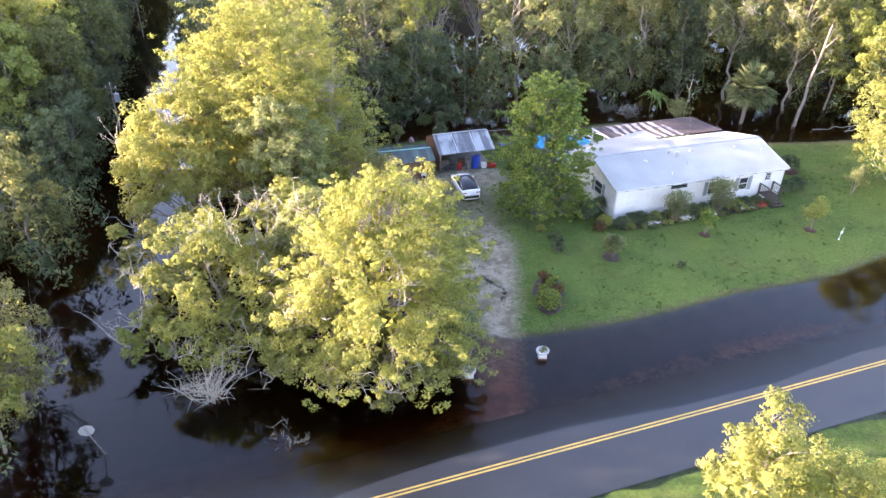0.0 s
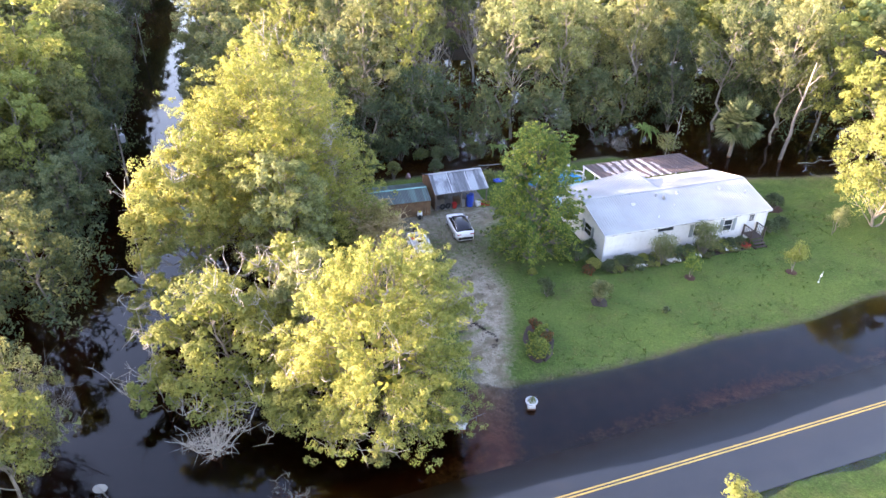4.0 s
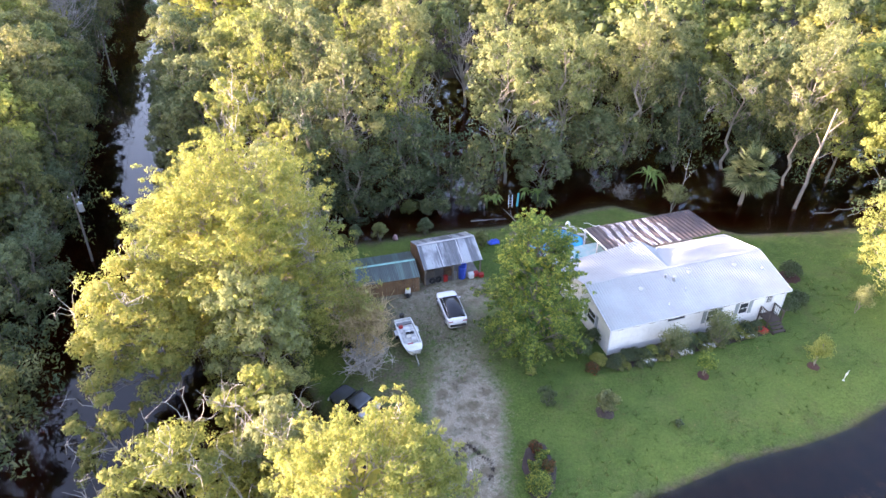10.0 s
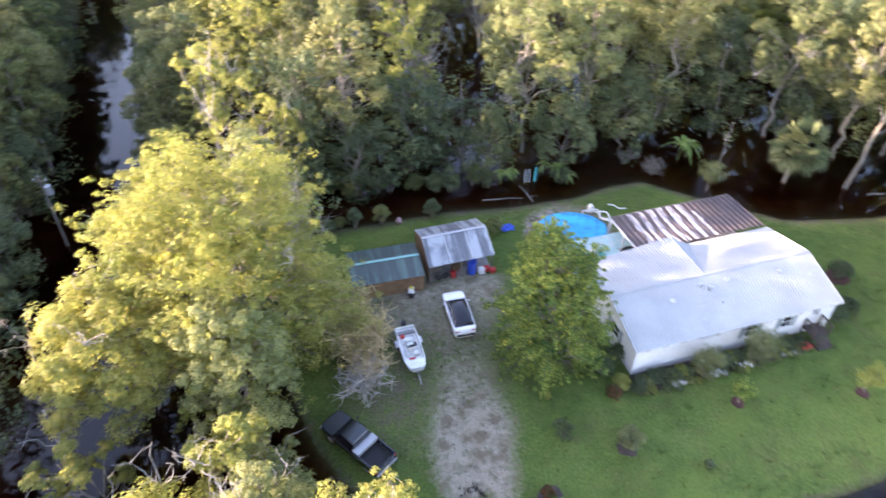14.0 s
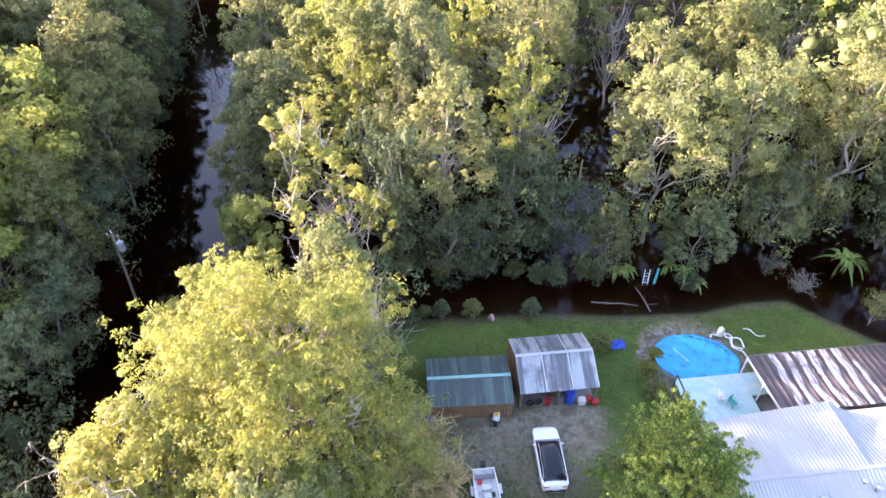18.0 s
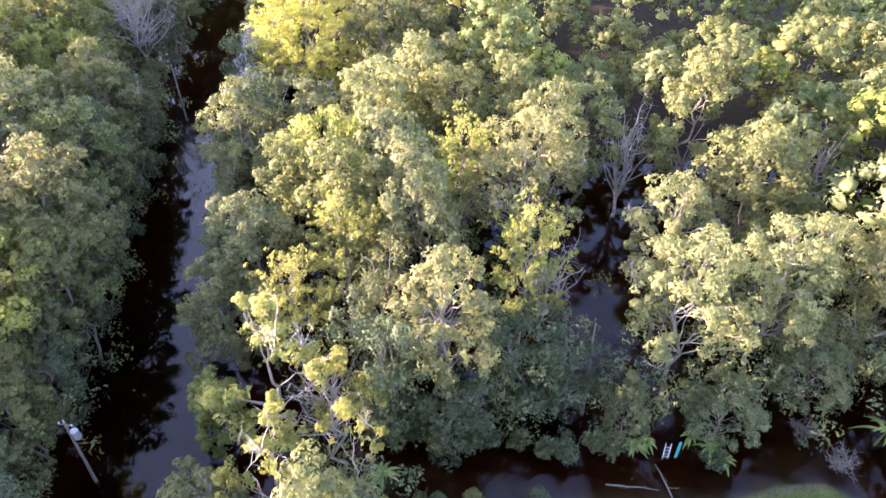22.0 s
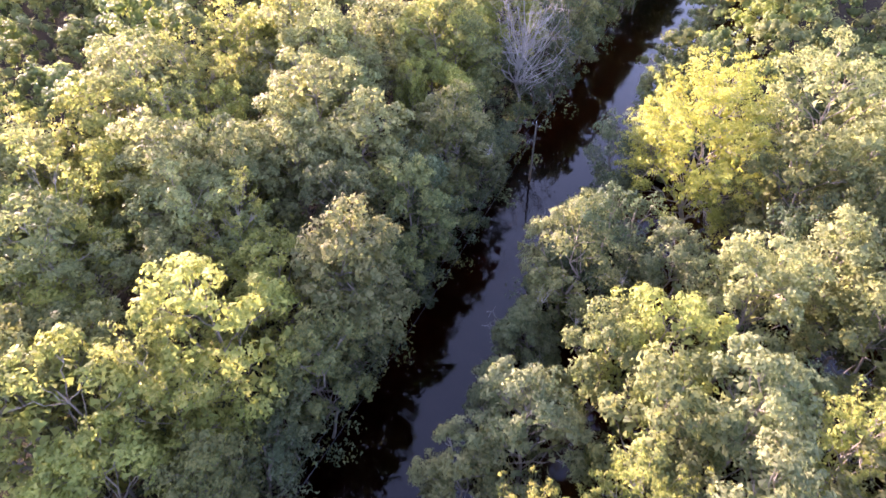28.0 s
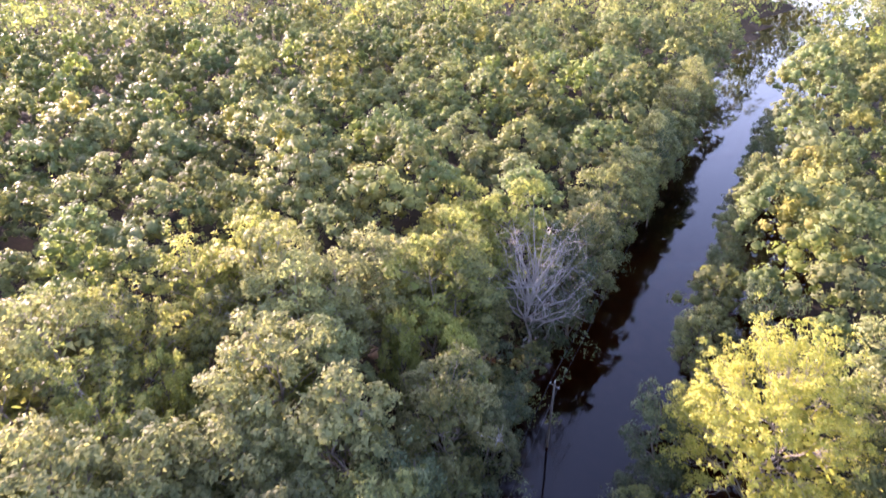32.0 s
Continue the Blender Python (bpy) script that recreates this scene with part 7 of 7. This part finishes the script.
sapling(22.5, 48.3, 2.3, 1.4, leaf_yard, "thin young tree in a red mulch ring", 401)
sapling(31.95, 49.2, 2.9, 2.2, leaf_gold, "young yellow-green tree on the lawn", 402, 0.5)
sapling(27.8, 74.3, 3.6, 3.0, leaf_olive, "thin young tree standing in brown flood water", 404, 0.0)
sapling(39.1, 55.8, 3.0, 2.0, leaf_olive, "sparse young tree on the lawn", 403, 0.0)
statue = thing("statue", at(33.6, 47.6) @ Matrix.Diagonal((0.75, 0.75, 0.8, 1)), "slender white garden statue on the lawn", "statue")
statue_prof = [(0.13, 0.0), (0.12, 0.06), (0.03, 0.10), (0.028, 0.6), (0.09, 0.72), (0.13, 0.85), (0.09, 1.0), (0.035, 1.1), (0.03, 1.3), (0.05, 1.36), (0.012, 1.42)]
part("figure", loft([[(math.cos(k * math.pi / 6) * r + 0.08 * z * z, math.sin(k * math.pi / 6) * r * 0.7, z) for k in range(12)] for r, z in statue_prof]), hose_white, statue, smooth=True)


# palm, banana plants, snags
def fronds(rg, n, length, width, droop, up, mat, z0, fan=False):
    vs, fs = [], []
    base = 0
    for i in range(n):
        a = i * 2.4 + rg.uniform(-0.2, 0.2)
        el = up * (rg.uniform(-0.75, 1.0) if fan else rg.uniform(0.35, 1.0))
        d = Vector((math.cos(a) * math.cos(el), math.sin(a) * math.cos(el), math.sin(el)))
        L = length * rg.uniform(0.8, 1.1)
        side = d.cross(Vector((0, 0, 1))).normalized()
        if fan:       # a stalk, then a folded fan of blades
            hub = Vector((0, 0, z0)) + d * L * 0.5
            vs += [tuple(Vector((0, 0, z0)) + side * 0.03), tuple(Vector((0, 0, z0)) - side * 0.03), tuple(hub)]
            fs.append((base, base + 1, base + 2))
            base += 3
            upv = side.cross(d)
            for k in range(17):
                q = -1.7 + 3.4 * k / 16
                bd = (d * math.cos(q) + side * math.sin(q) + upv * 0.25 * abs(q)).normalized()
                tip = hub + bd * L * 0.5 - Vector((0, 0, droop * 0.12 * (1 + abs(q))))
                w = bd.cross(upv).normalized() * 0.07
                vs += [tuple(hub + w * 0.5), tuple(hub + bd * L * 0.3 + w), tuple(tip), tuple(hub + bd * L * 0.3 - w)]
                fs += [(base, base + 1, base + 2), (base, base + 2, base + 3)]
                base += 4
        else:         # a long arching blade
            K = 6
            for k in range(K + 1):
                u = k / K
                c = Vector((0, 0, z0)) + d * L * u - Vector((0, 0, droop * u * u * L))
                w = width * math.sin(math.pi * min(0.97, 0.12 + 0.86 * u)) * 0.5
                vs += [tuple(c + side * w + Vector((0, 0, w * 0.3))), tuple(c), tuple(c - side * w + Vector((0, 0, w * 0.3)))]
                if k:
                    b = base + 3 * (k - 1)
                    fs += [(b, b + 1, b + 4), (b, b + 4, b + 3), (b + 1, b + 2, b + 5), (b + 1, b + 5, b + 4)]
            base += 3 * (K + 1)
    return mesh_np("fronds", vs, fs, mat)


leaf_palm = leaf("leaf_palm", [(0.0, (0.15, 0.19, 0.09)), (0.5, (0.25, 0.28, 0.14)), (1.0, (0.38, 0.39, 0.22))], 0.35, 0.1)
leaf_banana = leaf("leaf_banana", [(0.0, (0.20, 0.30, 0.09)), (0.5, (0.30, 0.40, 0.12)), (1.0, (0.42, 0.48, 0.18))], 0.5, 0.1)
rg = np.random.default_rng(91)
palm = thing("cabbage_palm", at(36.4, 76.0), "cabbage palm with a round head of fan leaves", "palm")
put("trunk", mesh_np("trunk", *tubes([(bend((0, 0, -0.6), (0.35, 0.2, 4.4), rg, 0.02, 8), 0.24, 0.2)], 10), bark_grey, True), palm)
put("fronds", fronds(rg, 52, 3.3, 0, 1.3, 1.35, leaf_palm, 4.4, True), palm, pose(0.35, 0.2, 0))
for i, (x, y, h, L) in enumerate(((26.4, 80.0, 2.4, 3.2), (27.4, 80.6, 1.8, 2.7), (6.8, 75.6, 1.6, 1.9), (7.9, 76.4, 1.2, 1.5), (12.7, 76.4, 1.8, 2.0), (13.8, 75.8, 1.2, 1.7), (-12.0, 69.2, 2.2, 2.2), (-13.2, 68.2, 1.8, 1.8), (11.4, 77.5, 1.4, 1.7))):
    t = thing("banana_plant", at(x, y), "banana plant with broad arching leaves in dark water", "plant", "banana plants")
    put("stalk", mesh_np("stalk", *tubes([(bend((0, 0, -0.5), (0.05, 0.05, h), rg, 0.02, 4), 0.13, 0.08)], 8), leaf_green, True), t)
    put("fronds", fronds(rg, 17, L * 0.9, 0.27, 0.85, 1.4, leaf_banana, h - 0.1), t)


def snag(name, x, y, top, r, label, branches, seed, bark=dead_wood):
    rg = np.random.default_rng(seed)
    t = thing(name, at(x, y, -0.3), label, "dead tree")
    trunk = bend((0, 0, -0.4), top, rg, 0.012, 10)
    put("trunk", mesh_np("trunk", *tubes([(trunk[:7], r, r * 0.6)], 8), bark_grey, True), t)
    put("broken_top", mesh_np("broken_top", *tubes([(trunk[6:], r * 0.6, r * 0.25)], 8), bark, True), t, label="bleached broken top")
    for i, d in branches:
        put("branch", mesh_np("branch", *tubes([(bend(trunk[i], trunk[i] + np.array(d), rg, 0.05, 5), r * 0.4, r * 0.12)], 6), bark, True), t)


snag("dead_snag", 42.2, 74.8, (2.0, 1.6, 12.2), 0.24, "bleached broken dead trunk leaning over dark water", ((5, (1.9, 0.3, 0.7)), (7, (1.2, -0.2, 1.6)), (6, (-0.8, 0.4, 1.5)), (8, (0.8, 0.2, 1.2))), 5, bark_pale)
snag("dead_snag", 2.9, 78.6, (-0.2, 2.6, 9.4), 0.2, "thin broken dead trunk in the swamp", ((6, (0.5, 0, 0.7)),), 6, bark_grey)
snag("dead_snag", 29.8, 77.4, (1.0, 2.0, 6.0), 0.07, "thin bare sapling behind the porch", ((4, (0.8, 0.2, 1.2)), (6, (-0.6, 0.3, 0.9))), 7)
for i, (x, y, dx, dy) in enumerate(((4.9, 72.6, 4.0, 0.2), (9.9, 72.4, -1.2, 2.6), (44.0, 73.6, 7.0, 1.2), (47.5, 73.0, 5.0, 2.6))):
    t = thing("fallen_log", pose(x, y, -0.25), "bare fallen branch lying in shallow water", "log")
    put("trunk", mesh_np("trunk", *tubes([(bend((0, 0, 0.05), (dx, dy, 0.15), rg, 0.03, 8), 0.07, 0.025)], 7), bark_grey, True), t)
    for k in range(3):
        p = np.array((dx, dy, 0.15)) * rg.uniform(0.25, 0.85)
        put("twig", mesh_np("twig", *tubes([(bend(p, p + rg.normal(0, 0.6, 3) + (0, 0, 0.5), rg, 0.1, 4), 0.03, 0.01)], 5), bark_grey, True), t)
lad = thing("ladder", pose(9.6, 75.8, -0.5, -18, 4, 10), "white ladder standing in the flooded woods", "ladder")
for x in (-0.22, 0.22):
    part("rail", block(x - 0.03, x + 0.03, -0.02, 0.02, 0, 1.6), hose_white, lad)
for k in range(4):
    part("rung", bar((-0.22, 0, 0.3 + k * 0.3), (0.22, 0, 0.3 + k * 0.3), 0.022), hose_white, lad)
slide = thing("board", pose(10.4, 76.0, -0.4, -20, 10, 10), "pale teal board leaning in the flooded woods", "board")
part("board", block(-0.12, 0.12, -0.03, 0.03, 0, 1.6, 0.02), teal_plastic, slide)
rock = thing("garden_ornament", at(-3.4, 69.0), "small pink-grey ornament on the back lawn", "ornament")
bm = bmesh.new()
bmesh.ops.create_icosphere(bm, subdivisions=2, radius=0.3)
for vv in bm.verts:
    vv.co *= 1 + 0.2 * math.sin(vv.co.x * 11 + vv.co.z * 7)
    vv.co.z = vv.co.z * 1.2 + 0.3
part("body", bm, worn("pink_stone", (0.4, 0.24, 0.24), 0.8), rock)


# bare grey trees and brush
def bare_tree(x, y, tall, wide, label, seed, mat=dead_wood, twigs=60, name="bare_tree", thick=1.0, vase=False):
    rg = np.random.default_rng(seed)
    t = thing(name, at(x, y, -0.2), label, "bare tree")
    trunk = bend((0, 0, -0.5), (rg.normal(0, 0.3), rg.normal(0, 0.3), tall * 0.75), rg, 0.04, 8)
    main, fine = [(trunk, 0.012 * tall + 0.03, 0.04)], []
    for i in range(twigs):
        u = rg.uniform(0.3, 1.0)
        root = trunk[int(u * 7)]
        a = rg.uniform(0, 6.28)
        q = wide * 0.5 * rg.uniform(0.4, 1.0)
        tip = np.array((math.cos(a) * q, math.sin(a) * q, tall * (0.45 + 0.55 * rg.random() * (1.2 - q / wide))))
        if vase:
            root = trunk[int(rg.integers(2, 6))]
            q = wide * 0.5 * math.sqrt(rg.uniform(0.05, 1.0))
            tip = np.array((math.cos(a) * q, math.sin(a) * q, tall * (1.0 - 0.35 * (2 * q / wide) ** 2) * rg.uniform(0.8, 1.0)))
        limb = bend(root, tip, rg, 0.07, 6, -0.03)
        main.append((limb, (0.035 + 0.003 * tall) * thick, 0.012 * thick))
        for k in range(18 if vase else 9):
            p = limb[int(rg.integers(2, 6))]
            e = p + rg.normal(0, wide * 0.09, 3) + np.array((0, 0, wide * 0.04))
            fine.append((bend(p, e, rg, 0.1, 3), 0.02 * thick, 0.006 * thick))
    put("trunk", mesh_np("trunk", *tubes(main, 5), mat, True), t)
    tagged(put("twig_growth", mesh_np("twig_growth", *tubes(fine, 3), mat), t), kind="stuff")


bare_tree(-62.0, 126.0, 20.0, 13.5, "leafless pale grey tree on the canal bank", 501, twigs=44, thick=1.0, vase=True)
bare_tree(-4.9, 49.0, 2.8, 4.6, "bare grey brush beside the parked truck", 502, twigs=40, name="bare_shrub", mat=dead_wood, thick=1.5)
bare_tree(-5.4, 53.2, 4.4, 6.0, "half-bare brush beside the boat, coloured sunlit gold", 503, twigs=64, name="bare_shrub", mat=twig_sunlit_gold, thick=2.2)
bare_tree(-6.9, 55.6, 4.6, 5.4, "half-bare brush beside the green shed, coloured sunlit gold", 511, twigs=60, name="bare_shrub", mat=twig_sunlit_gold, thick=2.2)
bare_tree(-4.6, 50.8, 3.2, 4.6, "half-bare brush near the boat, coloured sunlit gold", 512, twigs=50, name="bare_shrub", mat=twig_sunlit_gold, thick=1.2)
bare_tree(-13.8, 29.0, 5.0, 5.0, "bare grey shrub standing in flood water", 504, twigs=36, name="bare_shrub")
bare_tree(-24.5, 29.0, 7.0, 6.0, "bare grey tree at the canal edge", 505, twigs=44, mat=bark_grey, thick=0.6)
for k, (x, y, h, w) in enumerate(((-16.9, 73.0, 11.5, 7.0), (-9.7, 80.0, 14.0, 6.5), (5.5, 106.0, 16.0, 7.0), (24.3, 106.5, 16.0, 7.0), (-1.3, 86.0, 14.0, 6.5))):
    bare_tree(x, y, h, w, "half-dead tree with pale bare crown in the woods", 520 + k, twigs=34, thick=1.1)
bare_tree(-10.6, 59.4, 13.0, 6.5, "bare pale treetop behind the large cypress", 530, twigs=40)
bare_tree(-76.0, 104.0, 13.0, 8.0, "leafless pale grey tree in the woods", 506, twigs=50, thick=2.0)
bare_tree(23.0, 77.6, 2.4, 3.2, "bare brown bush in shallow water", 508, twigs=34, name="bare_shrub", mat=bark_grey)
bare_tree(20.8, 80.2, 1.6, 3.0, "bare grey bush in dark water", 509, twigs=30, name="bare_shrub", mat=bark_grey)
bare_tree(-8.6, 26.0, 1.4, 2.6, "bare twigs poking out of the flood water", 510, twigs=16, name="bare_shrub", mat=bark_grey)


# tufts in the lawn, litter in the yard
def lawn_tufts():
    rg = np.random.default_rng(611)
    for name, lab, stops, k, lift in (("grass_tufts", "uneven green grass tufts in the lawn", [(0.0, (0.06, 0.11, 0.025)), (0.6, (0.09, 0.145, 0.034)), (1.0, (0.14, 0.19, 0.05))], 9000, 0.0),
                                      ("dry_grass", "dry yellow-brown grass tufts in the lawn", [(0.0, (0.15, 0.14, 0.055)), (1.0, (0.25, 0.24, 0.10))], 2600, 0.35)):
        x, y = rg.uniform(-8, 48, k), rg.uniform(34, 72, k)
        lo, la = math.cos(radians(16.6)), math.sin(radians(16.6))
        hx, hy = (x - 15) * lo + (y - 50.4) * la, -(x - 15) * la + (y - 50.4) * lo
        patch = wobble(x, y, 0.9) + 0.8 * wobble(y, x, 0.37) + rg.normal(0, 0.5, k)
        ok = (inside(x, y) > 0.15) & ~((hx > -0.3) & (hx < 18.3) & (hy > -1.5) & (hy < 17)) & (patch > lift)
        ok &= ~((x > 0.6) & (x < 5.8) & (y < 48)) & (np.hypot(x - 12.9, y - 67.6) > 3.2)
        x, y = x[ok], y[ok]
        cen = np.stack([x, y, height(x, y) + 0.03], 1)
        lv = tufts(cen, np.full(len(x), 0.14), 5, 0.13, rg, 0.3, -0.6, 0.4, 0.35, 0.8)
        tagged(put(name, foliage(name, lv, leaf(name + "_blades", stops, 0.3, 0.0))), lab, "grass", kind="stuff")
    k = 420
    x, y = rg.normal(-1.5, 3.6, k), rg.normal(56.5, 2.6, k)
    paths = []
    for a, b in zip(x, y):
        d = rg.normal(0, 0.16, 2)
        z = float(height(np.float64(a), np.float64(b))) + 0.02
        paths.append((np.array([(a, b, z), (a + d[0] * 0.5, b + d[1] * 0.5, z + 0.03), (a + d[0], b + d[1], z)]), 0.018, 0.008))
    tagged(put("twig_litter", mesh_np("twig_litter", *tubes(paths, 4), bark_pale)), "dry twigs and litter strewn over the yard", "litter", kind="stuff")


LITTER = (3.05, 39.2, 1.55, 2.15)      # middle and half-widths of the ring


def drive_litter():
    """A ring of dark wet leaves where the drive was last under water, and scattered leaves beyond it."""
    rg = np.random.default_rng(640)
    a = np.concatenate([rg.uniform(-0.3, 0.8, 40), rg.uniform(0.9, 2.2, 70), rg.uniform(2.3, 3.3, 26)])
    q = rg.normal(1.0, 0.05, len(a)) + 0.10 * np.sin(a * 5)
    x, y = LITTER[0] + np.cos(a) * LITTER[2] * q, LITTER[1] + np.sin(a) * LITTER[3] * q
    x, y = np.concatenate([x, rg.uniform(0.6, 5.6, 90)]), np.concatenate([y, rg.uniform(38, 50, 90)])
    cen = np.stack([x, y, height(x, y) + 0.02], 1)
    lv = tufts(cen, np.full(len(x), 0.15), 3, 0.10, rg, 0.2, 0.0, 0.7, 0.2, 0.8)
    tagged(put("leaf_litter", foliage("leaf_litter", lv, black_mulch)), "dark wet leaves strewn over the gravel drive", "litter", kind="stuff")


lawn_tufts()
drive_litter()
